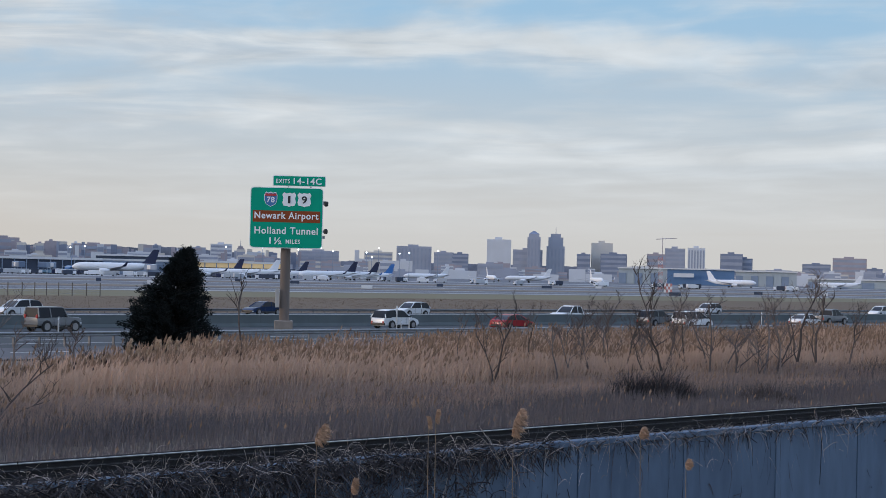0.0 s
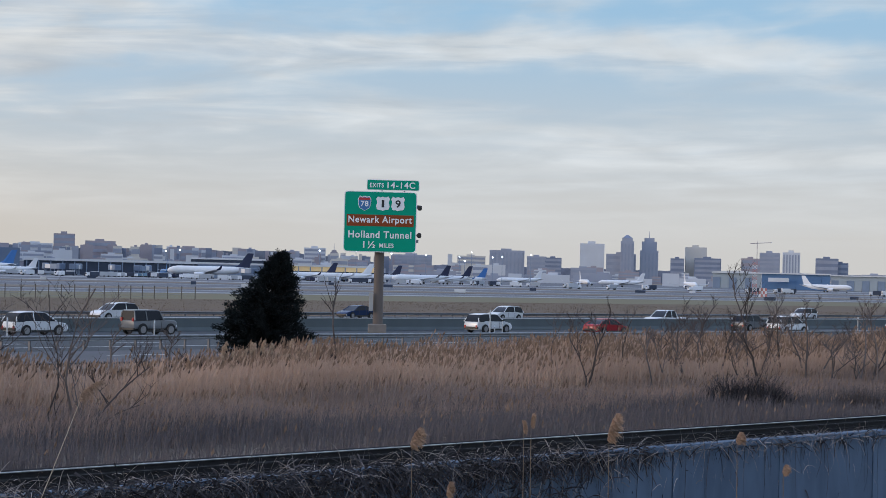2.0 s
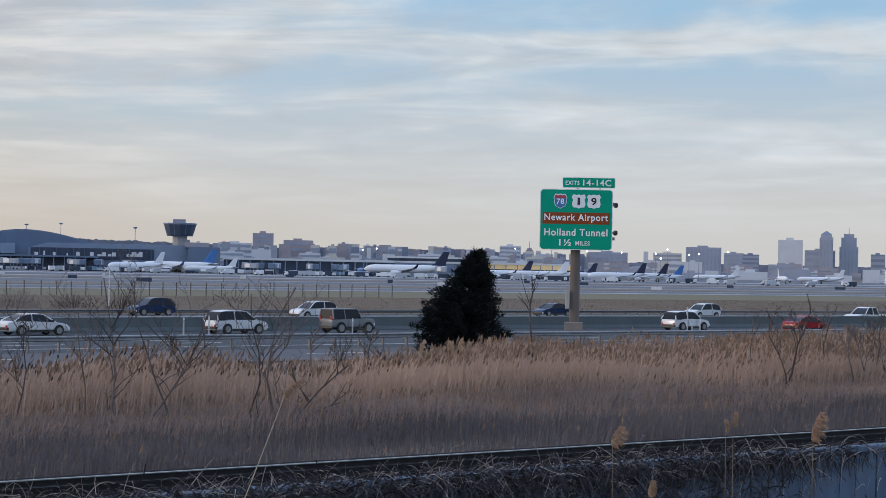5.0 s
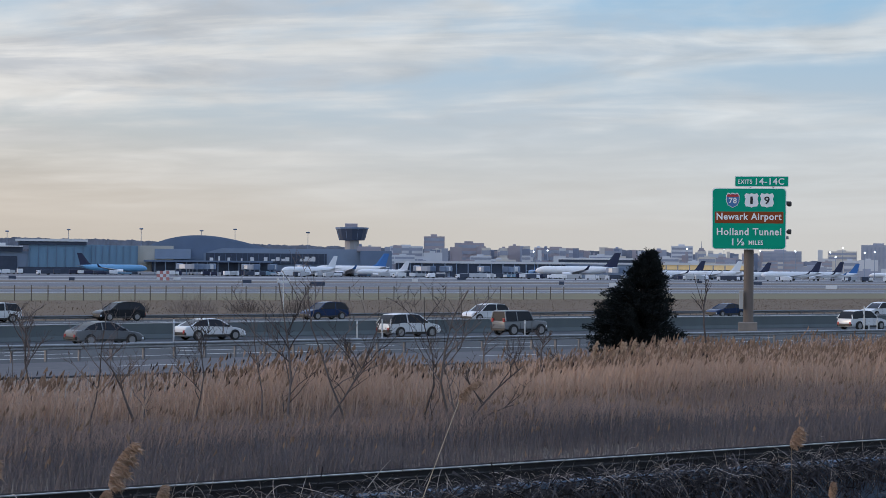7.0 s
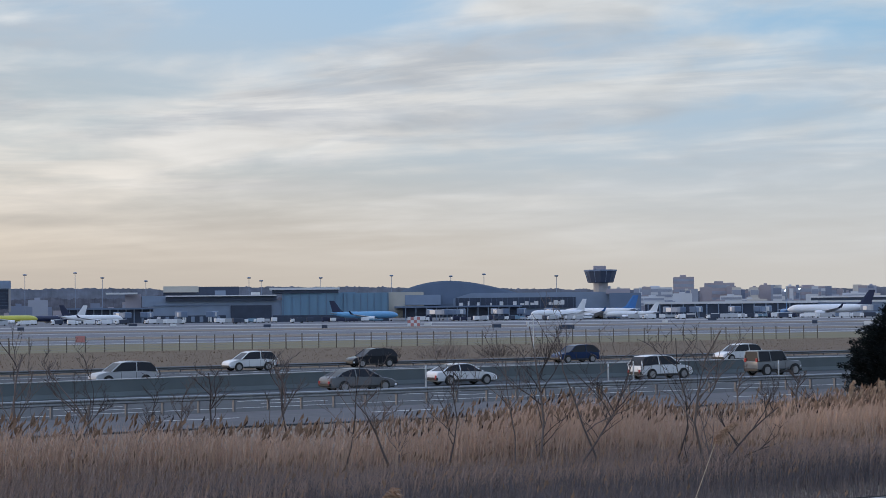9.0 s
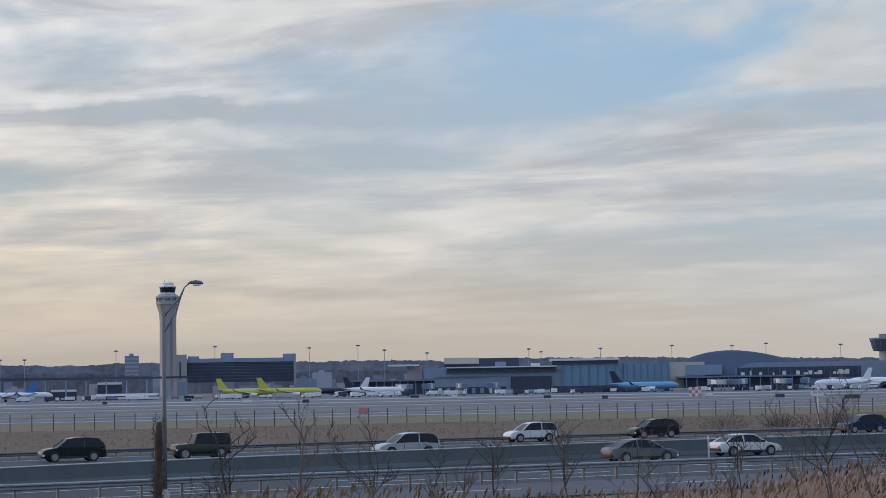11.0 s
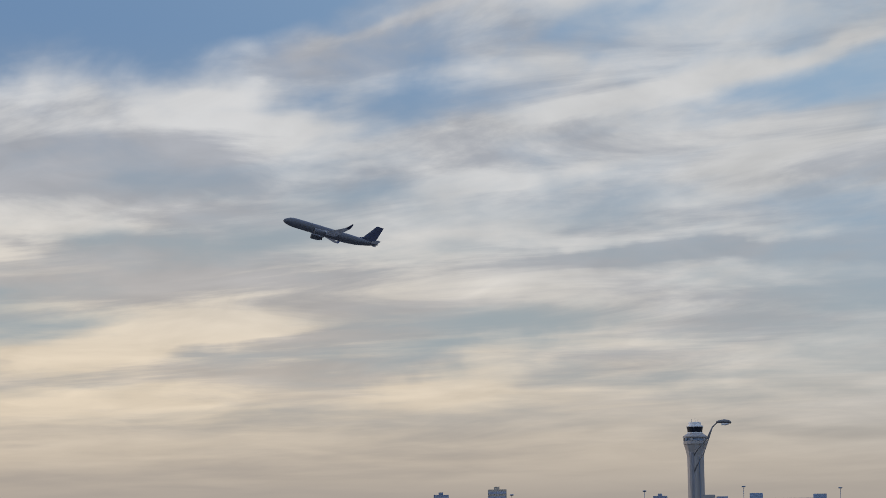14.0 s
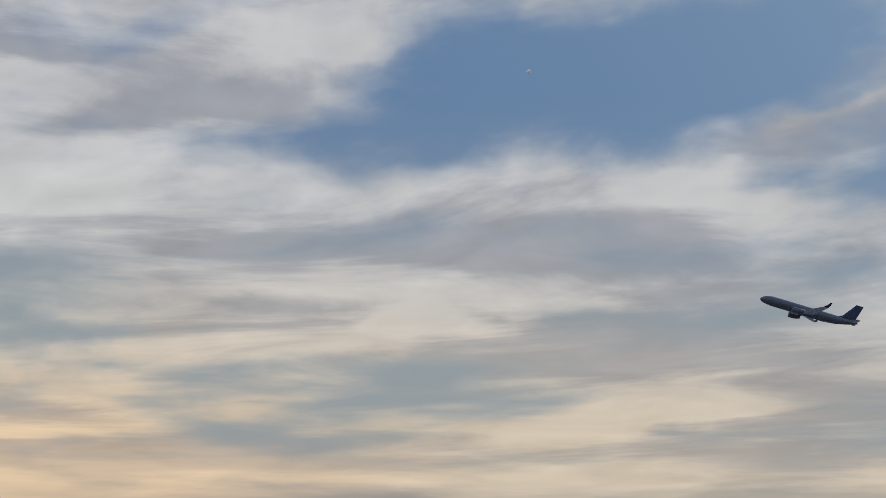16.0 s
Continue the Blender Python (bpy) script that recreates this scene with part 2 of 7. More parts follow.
M = {
    "earth": mat("dry grass and earth", (0.20, 0.155, 0.115), 0.95, size=1.5, bump=0.05, stain=(0.14, 0.115, 0.09)),
    "meadow": mat("dry golden meadow", (0.128, 0.082, 0.046), 0.95, size=3, bump=0.1, stain=(0.10, 0.068, 0.04)),
    "mown": mat("mown olive grass", (0.135, 0.122, 0.066), 0.95, size=4, bump=0.05, stain=(0.165, 0.135, 0.075)),
    "asphalt": mat("worn asphalt", (0.054, 0.060, 0.066), 0.85, size=0.8, vary=0.25, bump=0.004, spec=0.3),
    "shoulder": mat("pale worn asphalt", (0.105, 0.103, 0.108), 0.9, size=0.9, vary=0.3, bump=0.004, spec=0.3),
    "runway": mat("grey airfield asphalt", (0.132, 0.137, 0.152), 0.85, size=6, vary=0.2, spec=0.3),
    "taxi": mat("pale airfield concrete", (0.37, 0.37, 0.37), 0.85, size=6, vary=0.2, spec=0.3),
    "line": mat("worn white road paint", (0.62, 0.62, 0.6), 0.6, size=0.5, vary=0.2),
    # barrier face turned from the sun: its shade is in this dark colour
    "barrier": mat("weathered barrier concrete darkened as its shadowed side", (0.092, 0.110, 0.114), 0.85, size=2.0, vary=0.22, bump=0.01, stretch=(1, 1, 0.3)),
    "cap": mat("pale barrier cap", (0.42, 0.42, 0.41), 0.8, size=1.0, vary=0.2),
    "wall": mat("stained retaining concrete", (0.052, 0.082, 0.128), 0.8, size=0.7, bump=0.02, stain=(0.128, 0.19, 0.27), stretch=(1, 1, 0.3), per_object=0.15),
    "galv": mat("galvanised steel", (0.27, 0.28, 0.285), 0.55, 0.5, size=0.3, vary=0.25),
    # rust, tie and ballast are near black: the track's shade is in their colours
    "rust": mat("rusted rail steel darkened for shade", (0.011, 0.010, 0.010), 0.8, 0.1, size=0.15, vary=0.4),
    "railtop": mat("polished rail head", (0.5, 0.5, 0.5), 0.4, 0.8, size=0.3, vary=0.15),
    "tie": mat("creosoted timber darkened for shade", (0.016, 0.014, 0.013), 0.95, size=0.2, vary=0.4, per_object=0.3, spec=0.1),
    "ballast": mat("track ballast darkened for shade", (0.02, 0.019, 0.02), 1.0, size=0.12, vary=0.5, bump=0.03, spec=0.1),
    "reed": mat("dry reed", (0.59, 0.40, 0.285), 0.8, size=6.0, stain=(0.39, 0.275, 0.21), per_island=0.28, spec=0.2),
    "stem": mat("grey reed stems", (0.10, 0.09, 0.097), 0.85, size=6.0, stain=(0.165, 0.137, 0.13), per_island=0.3, spec=0.2),
    "lowreed": mat("weathered low reed", (0.37, 0.265, 0.21), 0.85, size=6.0, stain=(0.22, 0.165, 0.145), per_island=0.28, spec=0.2),
    "dullsteel": mat("dull grey lamp steel", (0.16, 0.165, 0.17), 0.55, 0.4, size=0.5, vary=0.2),
    "stalk": mat("dull brown reed stalk", (0.16, 0.125, 0.09), 0.85, size=0.2, vary=0.3),
    "scrub": mat("brown roadside scrub", (0.125, 0.078, 0.046), 0.95, size=8.0, stain=(0.10, 0.066, 0.04), per_island=0.05, spec=0.2),
    "fencepost": mat("weathered fence post", (0.12, 0.10, 0.085), 0.9, size=0.4, vary=0.3),
    "plume": mat("reddish brown reed head", (0.27, 0.175, 0.115), 0.9, size=0.3, vary=0.3, per_island=0.5),
    "cattail": mat("dark brown cattail head", (0.055, 0.036, 0.028), 0.95, size=0.3, vary=0.4, per_island=0.4),
    "tawny": mat("tawny reed plume", (0.50, 0.37, 0.26), 0.9, size=0.3, vary=0.3, per_island=0.4),
    "gold": mat("golden reed plume", (0.41, 0.275, 0.19), 0.9, size=0.08, vary=0.35, per_island=0.4),
    "straw": mat("pale dead stalk", (0.48, 0.40, 0.30), 0.8, size=0.2, vary=0.3),
    "vine": mat("dead grey vine", (0.36, 0.305, 0.27), 0.9, size=0.4, vary=0.4, per_island=0.7),
    "creeper": mat("reddish brown creeper bark", (0.085, 0.06, 0.052), 0.95, size=0.3, vary=0.5, bump=0.03, spec=0.2),
    "lamppole": mat("dull weathered lamp steel", (0.16, 0.158, 0.165), 0.6, 0.3, size=0.5, vary=0.25),
    "markwhite": mat("worn white marker plastic", (0.50, 0.50, 0.49), 0.6, size=0.2, vary=0.25),
    "vinedark": mat("tangled brown creeper", (0.055, 0.05, 0.053), 0.95, size=0.4, vary=0.5, per_island=0.8, spec=0.2),
    "bark": mat("grey-brown bark", (0.125, 0.103, 0.095), 0.9, size=0.4, vary=0.4, per_object=0.7, bump=0.01, spec=0.2),
    "conifer": mat("dark cedar foliage", (0.014, 0.017, 0.016), 1.0, size=0.7, vary=0.45, per_island=0.8, spec=0.1),
    "green": mat("green sign sheeting", (0.0, 0.34, 0.205), 0.65, size=1.5, vary=0.08, spec=0.15),
    "brown": mat("brown sign sheeting", (0.27, 0.062, 0.02), 0.6, size=1.5, vary=0.1, spec=0.15),
    "white": mat("white sign sheeting", (0.88, 0.88, 0.86), 0.5, size=1.0, vary=0.04),
    "black": mat("black plastic", (0.02, 0.02, 0.02), 0.5, size=0.3, vary=0.3),
    "blue": mat("blue sign sheeting", (0.05, 0.19, 0.42), 0.4, size=1.0, vary=0.08),
    "red": mat("red sign sheeting", (0.5, 0.04, 0.04), 0.4, size=1.0, vary=0.08),
    "post": mat("weathering steel post", (0.115, 0.088, 0.07), 0.8, size=0.5, vary=0.3, stretch=(1, 1, 0.3)),
    "footing": mat("weathered footing concrete", (0.22, 0.19, 0.165), 0.9, size=0.6, vary=0.25, bump=0.01),
    "conc": mat("pale concrete", (0.40, 0.385, 0.36), 0.85, size=1.2, vary=0.2, bump=0.01),
    "glass": mat("dark window glass", (0.012, 0.015, 0.022), 0.3, size=2, vary=0.3, spec=0.22),
    "tyre": mat("black rubber", (0.02, 0.02, 0.02), 0.85, size=0.2, vary=0.3),
    "rim": mat("alloy wheel", (0.28, 0.28, 0.29), 0.4, 0.6, size=0.2, vary=0.15),
    "lamp": mat("clear headlamp", (0.75, 0.77, 0.8), 0.2, size=0.3, vary=0.1),
    "tail": mat("red tail lamp", (0.35, 0.02, 0.02), 0.3, size=0.3, vary=0.1),
}


# ---------------------------------------------------------------- building helpers
def finish(bm, name, material, smooth=False):
    me = bpy.data.meshes.new(name)
    bmesh.ops.recalc_face_normals(bm, faces=bm.faces)
    bm.to_mesh(me)
    bm.free()
    for m in (material if isinstance(material, (list, tuple)) else [material]):
        me.materials.append(m)
    if smooth:
        me.polygons.foreach_set("use_smooth", [True] * len(me.polygons))
    return me


def part(name, bm, material, parent, label="", smooth=False):
    ob = new(name, finish(bm, name, material, smooth))
    ob.parent = parent
    return tagged(ob, label)


def thing(name, m, label, category, group="", kind=""):
    ob = new(name)
    ob.empty_display_size = 0.3
    ob.matrix_basis = m
    return tagged(ob, label, category, group, kind)


def solid(name, bm, material, m, label, category="", group="", kind="", smooth=False):
    ob = new(name, finish(bm, name, material, smooth))
    ob.matrix_basis = m
    return tagged(ob, label, category, group, kind)


def box(bm, x0, x1, y0, y1, z0, z1, bevel=0.0):
    r = bmesh.ops.create_cube(bm, size=1.0, matrix=Matrix.Translation(((x0 + x1) / 2, (y0 + y1) / 2, (z0 + z1) / 2))
                              @ Matrix.Diagonal((x1 - x0, y1 - y0, z1 - z0, 1)))
    if bevel:
        edges = {e for v in r["verts"] for e in v.link_edges}
        bmesh.ops.bevel(bm, geom=list(edges), offset=bevel, segments=1, affect="EDGES", profile=0.5)
    return bm


def boxed(*dims, bevel=0.0):
    return box(bmesh.new(), *dims, bevel=bevel)


def tube(bm, pts, radii, n=6, cap=True):
    """A tapered tube through the points."""
    rings = []
    for i, p in enumerate(pts):
        p = Vector(p)
        a, c = Vector(pts[max(i - 1, 0)]), Vector(pts[min(i + 1, len(pts) - 1)])
        w = (c - a).normalized()
        u = w.orthogonal().normalized() if abs(w.z) > 0.9 else w.cross(Vector((0, 0, 1))).normalized()
        v = w.cross(u)
        rings.append([bm.verts.new(p + (u * math.cos(k * math.tau / n) + v * math.sin(k * math.tau / n)) * radii[i]) for k in range(n)])
    for a, c in zip(rings, rings[1:]):
        for k in range(n):
            bm.faces.new((a[k], a[(k + 1) % n], c[(k + 1) % n], c[k]))
    if cap:
        bm.faces.new(rings[0][::-1])
        bm.faces.new(rings[-1])
    return bm


def lathe(bm, profile, n=24):
    """Turn (radius, height) rows round z."""
    return tube(bm, [(0, 0, h) for r, h in profile], [max(r, 0.001) for r, h in profile], n)


def prism(bm, outline, y0, y1):
    """An (x, z) outline pushed from y0 to y1."""
    a = [bm.verts.new((x, y0, z)) for x, z in outline]
    c = [bm.verts.new((x, y1, z)) for x, z in outline]
    bm.faces.new(a), bm.faces.new(c[::-1])
    for i in range(len(a)):
        j = (i + 1) % len(a)
        bm.faces.new((a[i], c[i], c[j], a[j]))
    return bm


def raw(name, verts, faces, material):
    """A mesh from computed arrays: faces all alike in corner count."""
    me = bpy.data.meshes.new(name)
    verts, faces = np.asarray(verts, np.float32), np.asarray(faces, np.int32)
    k = faces.shape[1]
    me.vertices.add(len(verts))
    me.vertices.foreach_set("co", verts.ravel())
    me.loops.add(faces.size)
    me.loops.foreach_set("vertex_index", faces.ravel())
    me.polygons.add(len(faces))
    me.polygons.foreach_set("loop_start", np.arange(len(faces), dtype=np.int32) * k)
    me.update(calc_edges=True)
    me.materials.append(material)
    return me


# The road, the railway and the wall all run one way: s metres along it, q metres across it away from the camera
HEADING = 50.0
ALONG = Vector((0.643, 0.766, 0))
ACROSS = Vector((-0.766, 0.643, 0))
ROAD = pose(0, 0, 0, 0, 0, HEADING)


def sq(s, q, z=0.0, turn=0.0):
    p = ALONG * s + ACROSS * q
    return pose(p.x, p.y, z, 0, 0, HEADING + turn)


def ground_z(q):
    """Height of the bank in front of the railway wall."""
    return 3.4 if q < 7 else 3.4 - 0.54 * (q - 7) if q < 17 else max(-2.0 - 0.385 * (q - 17), -7.0)


def polar(az, dist, z=0.0, turn=0.0):
    """A pose az degrees to the left of ahead, dist metres off, its local y axis pointing away from the camera."""
    a = radians(az)
    return pose(-math.sin(a) * dist, math.cos(a) * dist, z, 0, 0, az + turn)


def across_at(az, q):
    """How far off the line at q lies in the direction az."""
    a = radians(az)
    return q / (0.766 * math.sin(a) + 0.643 * math.cos(a))


# ---------------------------------------------------------------- ground, railway wall, road
def strip(name, q0, q1, z, material, label, s0=-400, s1=900, thick=0.3, category=""):
    return solid(name, boxed(s0, s1, q0, q1, z - thick, z), material, ROAD, label, category, kind="structure")


def swing(s, q):
    """How far the motorway swings towards the camera: full in the median, less at the near side."""
    pull = np.interp(s, (-60, 0, 19, 26, 37, 45, 57, 66, 86, 110), (-40, -27, -18.7, -15.1, -11, -9, -5, -3.2, -1.2, 0))
    return pull * np.interp(q, (98, 123, 168), (0.3, 1.0, 0.8))


def bent_strip(name, q0, q1, z, material, label, category, thick=0.3):
    bm = bmesh.new()
    rows = []
    for s in [-400, -200, -100] + list(range(-60, 121, 6)) + [200, 400, 900]:
        a, c = q0 + float(swing(s, q0)), q1 + float(swing(s, q1))
        rows.append([bm.verts.new(p) for p in ((s, a, z - thick), (s, a, z), (s, c, z), (s, c, z - thick))])
    for r, t in zip(rows, rows[1:]):
        for k in range(3):
            bm.faces.new((r[k], r[k + 1], t[k + 1], t[k]))
    return solid(name, bm, material, ROAD, label, category, kind="structure")


def build_ground():
    bm = bmesh.new()
    prof = [(-4800, 3.4), (7, 3.4), (17, -2.0), (30, -7.0), (38.15, -7.0), (38.2, -0.3), (43, -0.3), (45, -0.9), (66, -0.9), (68.5, -0.04), (90, -0.02), (170, -0.04), (240, -0.03), (4800, -0.02)]
    rows = []
    for q, z in prof:
        rows.append([bm.verts.new((s, q, z)) for s in (-4800, -300, -60, 150, 400, 4800)])
    for a, c in zip(rows, rows[1:]):
        for k in range(len(a) - 1):
            bm.faces.new((a[k], a[k + 1], c[k + 1], c[k]))
    solid("ground", bm, M["earth"], ROAD, "dry brown grassy ground reaching to the horizon", "ground", kind="structure")
    strip("meadow", 135, 330, 0.02, M["meadow"], "dry golden grass beside the motorway", category="meadow")
    bent_strip("road", 86, 168, 0.05, M["asphalt"], "worn grey asphalt motorway", "road")
    bent_strip("shoulder", 86.3, 97.6, 0.056, M["shoulder"], "pale worn asphalt slip lane beside the guardrail", "road")
    strip("mown_grass", 264, 329.9, 0.03, M["mown"], "short mown olive grass inside the airfield fence", category="grass")
    strip("airfield", 330, 1600, 0.03, M["runway"], "worn grey airfield pavement", -3000, 3600, category="airfield")
    for q0, q1, label in ((333, 341, "pale concrete taxiway edge"), (372, 376, "pale painted runway edge"), (440, 447, "pale concrete runway shoulder"), (520, 528, "pale painted runway edge"), (640, 664, "pale concrete taxiway further off"), (800, 850, "pale concrete apron lane")):
        strip("taxiway", q0, q1, 0.08, M["taxi"], label, -2000, 2800, 0.06, "taxiway")
    for q0, q1 in ((395, 432), (560, 610)):
        strip("infield_grass", q0, q1, 0.08, M["earth"], "dry brown infield grass between the runways", -2000, 2800, 0.06, "grass")


build_ground()


# ---------------------------------------------------------------- motorway
def long_pieces(parent, name, make, s0, s1, step, material, q, z=0.0, label="", stretch=True):
    """Alike pieces in a row along the road, sharing one mesh."""
    me = finish(make(), name, material)
    k, s = 0, s0
    while s < s1:
        ob = new(name, me)
        ob.parent = parent
        ob.location = (s, q + float(swing(s, q)), z)
        rise = float(swing(s + step, q) - swing(s, q))
        ob.rotation_euler = (0, 0, math.atan2(rise, step))
        if stretch:
            ob.scale = (math.hypot(step, rise) / step * 1.004, 1, 1)
        if label:
            tagged(ob, label)
        s += step


def build_road_marks():
    for q, dash in ((92.5, True), (102.5, False), (107.5, True), (111.5, True), (118.0, False), (127, False), (133, True), (140, True), (147, True), (162, False)):
        bm = bmesh.new()
        s = -120
        while s < 420:
            n = 4.5 if dash else 12.0
            box(bm, s, s + n, q - 0.09, q + 0.09, 0.056, 0.066)
            s += 12.0
        for v in bm.verts:
            v.co.y += float(swing(v.co.x, q))
        solid("road_marking", bm, M["line"], ROAD, "worn white %s line on the asphalt" % ("dashed lane" if dash else "solid edge"), "road marking", "lane lines", "structure")


def build_barrier():
    barrier = thing("median_barrier", ROAD, "tall grey concrete median barrier with a pale cap", "barrier", kind="structure")

    def block():
        bm = prism(bmesh.new(), [(-0.36, 0.04), (-0.36, 0.10), (-0.2, 0.36), (-0.13, 1.07), (0.13, 1.07), (0.2, 0.36), (0.36, 0.10), (0.36, 0.04)], 0, 5.97)
        bmesh.ops.rotate(bm, verts=bm.verts, cent=(0, 0, 0), matrix=Matrix.Rotation(radians(-90), 3, "Z"))
        return bm
    long_pieces(barrier, "barrier_block", block, -60, 320, 6.0, M["barrier"], 126.4)
    long_pieces(barrier, "cap", lambda: boxed(0, 5.97, -0.16, 0.16, 1.07, 1.14, bevel=0.02), -60, 320, 6.0, M["cap"], 126.4)


def build_guardrail(q, s0, s1, label, height=0.72, steel="galv"):
    rail = thing("guardrail", ROAD, label, "guardrail", "motorway guardrails", "structure")

    def beam():
        prof = [(-0.03, 0), (0.05, 0.045), (0.05, 0.10), (-0.03, 0.155), (0.05, 0.21), (0.05, 0.265), (-0.03, 0.31)]
        bm = bmesh.new()
        out = [(y, z) for y, z in prof] + [(y + 0.012, z) for y, z in reversed(prof)]
        prism(bm, out, 0, 3.99)
        bmesh.ops.rotate(bm, verts=bm.verts, cent=(0, 0, 0), matrix=Matrix.Rotation(radians(-90), 3, "Z"))
        return bm
    long_pieces(rail, "beam", beam, s0, s1, 4.0, M[steel], q, height - 0.31)
    long_pieces(rail, "post", lambda: boxed(-0.05, 0.05, 0.03, 0.17, 0.0, height), s0 + 1, s1, 2.0, M["lamppole"], q, stretch=False)


def text_mesh(body, width, height):
    cu = bpy.data.curves.new("letters", "FONT")
    cu.body, cu.extrude, cu.align_x, cu.align_y = body, 0.01, "CENTER", "CENTER"
    cu.offset, cu.space_character = 0.02, 1.12
    ob = bpy.data.objects.new("letters", cu)
    scene.collection.objects.link(ob)
    me = bpy.data.meshes.new_from_object(ob.evaluated_get(bpy.context.evaluated_depsgraph_get()))
    bpy.data.objects.remove(ob)
    co = np.empty(len(me.vertices) * 3, np.float32)
    me.vertices.foreach_get("co", co)
    co = co.reshape(-1, 3)
    lo, hi = co.min(0), co.max(0)
    out = np.empty_like(co)
    out[:, 0] = ((co[:, 0] - lo[0]) / (hi[0] - lo[0]) - 0.5) * width
    out[:, 2] = ((co[:, 1] - lo[1]) / (hi[1] - lo[1]) - 0.5) * height
    out[:, 1] = -co[:, 2]
    me.vertices.foreach_set("co", out.ravel())
    me.update()
    return me


def letters(body, parent, material, x, z, width, height, y):
    """One mesh a character: loose pieces that stand over one another belong together."""
    me = text_mesh(body, width, height)
    n = len(me.vertices)
    co = np.empty(n * 3, np.float32)
    me.vertices.foreach_get("co", co)
    co = co.reshape(-1, 3)
    root = list(range(n))

    def top(i):
        while root[i] != i:
            root[i] = root[root[i]]
            i = root[i]
        return i
    for e in me.edges:
        root[top(e.vertices[0])] = top(e.vertices[1])
    spans = {}
    for i in range(n):
        r = top(i)
        lo, hi = spans.get(r, (9e9, -9e9))
        spans[r] = (min(lo, co[i, 0]), max(hi, co[i, 0]))
    groups = []
    for r, (lo, hi) in sorted(spans.items(), key=lambda item: item[1][0]):
        if groups and lo < groups[-1][1] - 0.2 * (hi - lo):
            groups[-1][0].append(r)
            groups[-1][1] = max(groups[-1][1], hi)
        else:
            groups.append([[r], hi])
    marks = [c for c in body if c != " "]
    for k, (roots, hi) in enumerate(groups):
        mine = [i for i in range(n) if top(i) in roots]
        place = {i: j for j, i in enumerate(mine)}
        glyph = bpy.data.meshes.new("letter")
        glyph.from_pydata([tuple(co[i]) for i in mine], [], [[place[i] for i in p.vertices] for p in me.polygons if p.vertices[0] in place])
        glyph.materials.append(material)
        ob = new("letter", glyph)
        ob.parent = parent
        ob.location = (x, y, z)
        tagged(ob, 'raised letter "%s" of "%s"' % (marks[k], body) if len(marks) == len(groups) else "")
    bpy.data.meshes.remove(me)


def rounded(w, h, r, cx=0.0, cz=0.0, n=4):
    pts = []
    for sx, sz, a0 in ((1, 1, 0), (-1, 1, 90), (-1, -1, 180), (1, -1, 270)):
        for k in range(n + 1):
            a = radians(a0 + 90 * k / n)
            pts.append((cx + sx * (w / 2 - r) + r * math.cos(a), cz + sz * (h / 2 - r) + r * math.sin(a)))
    return pts


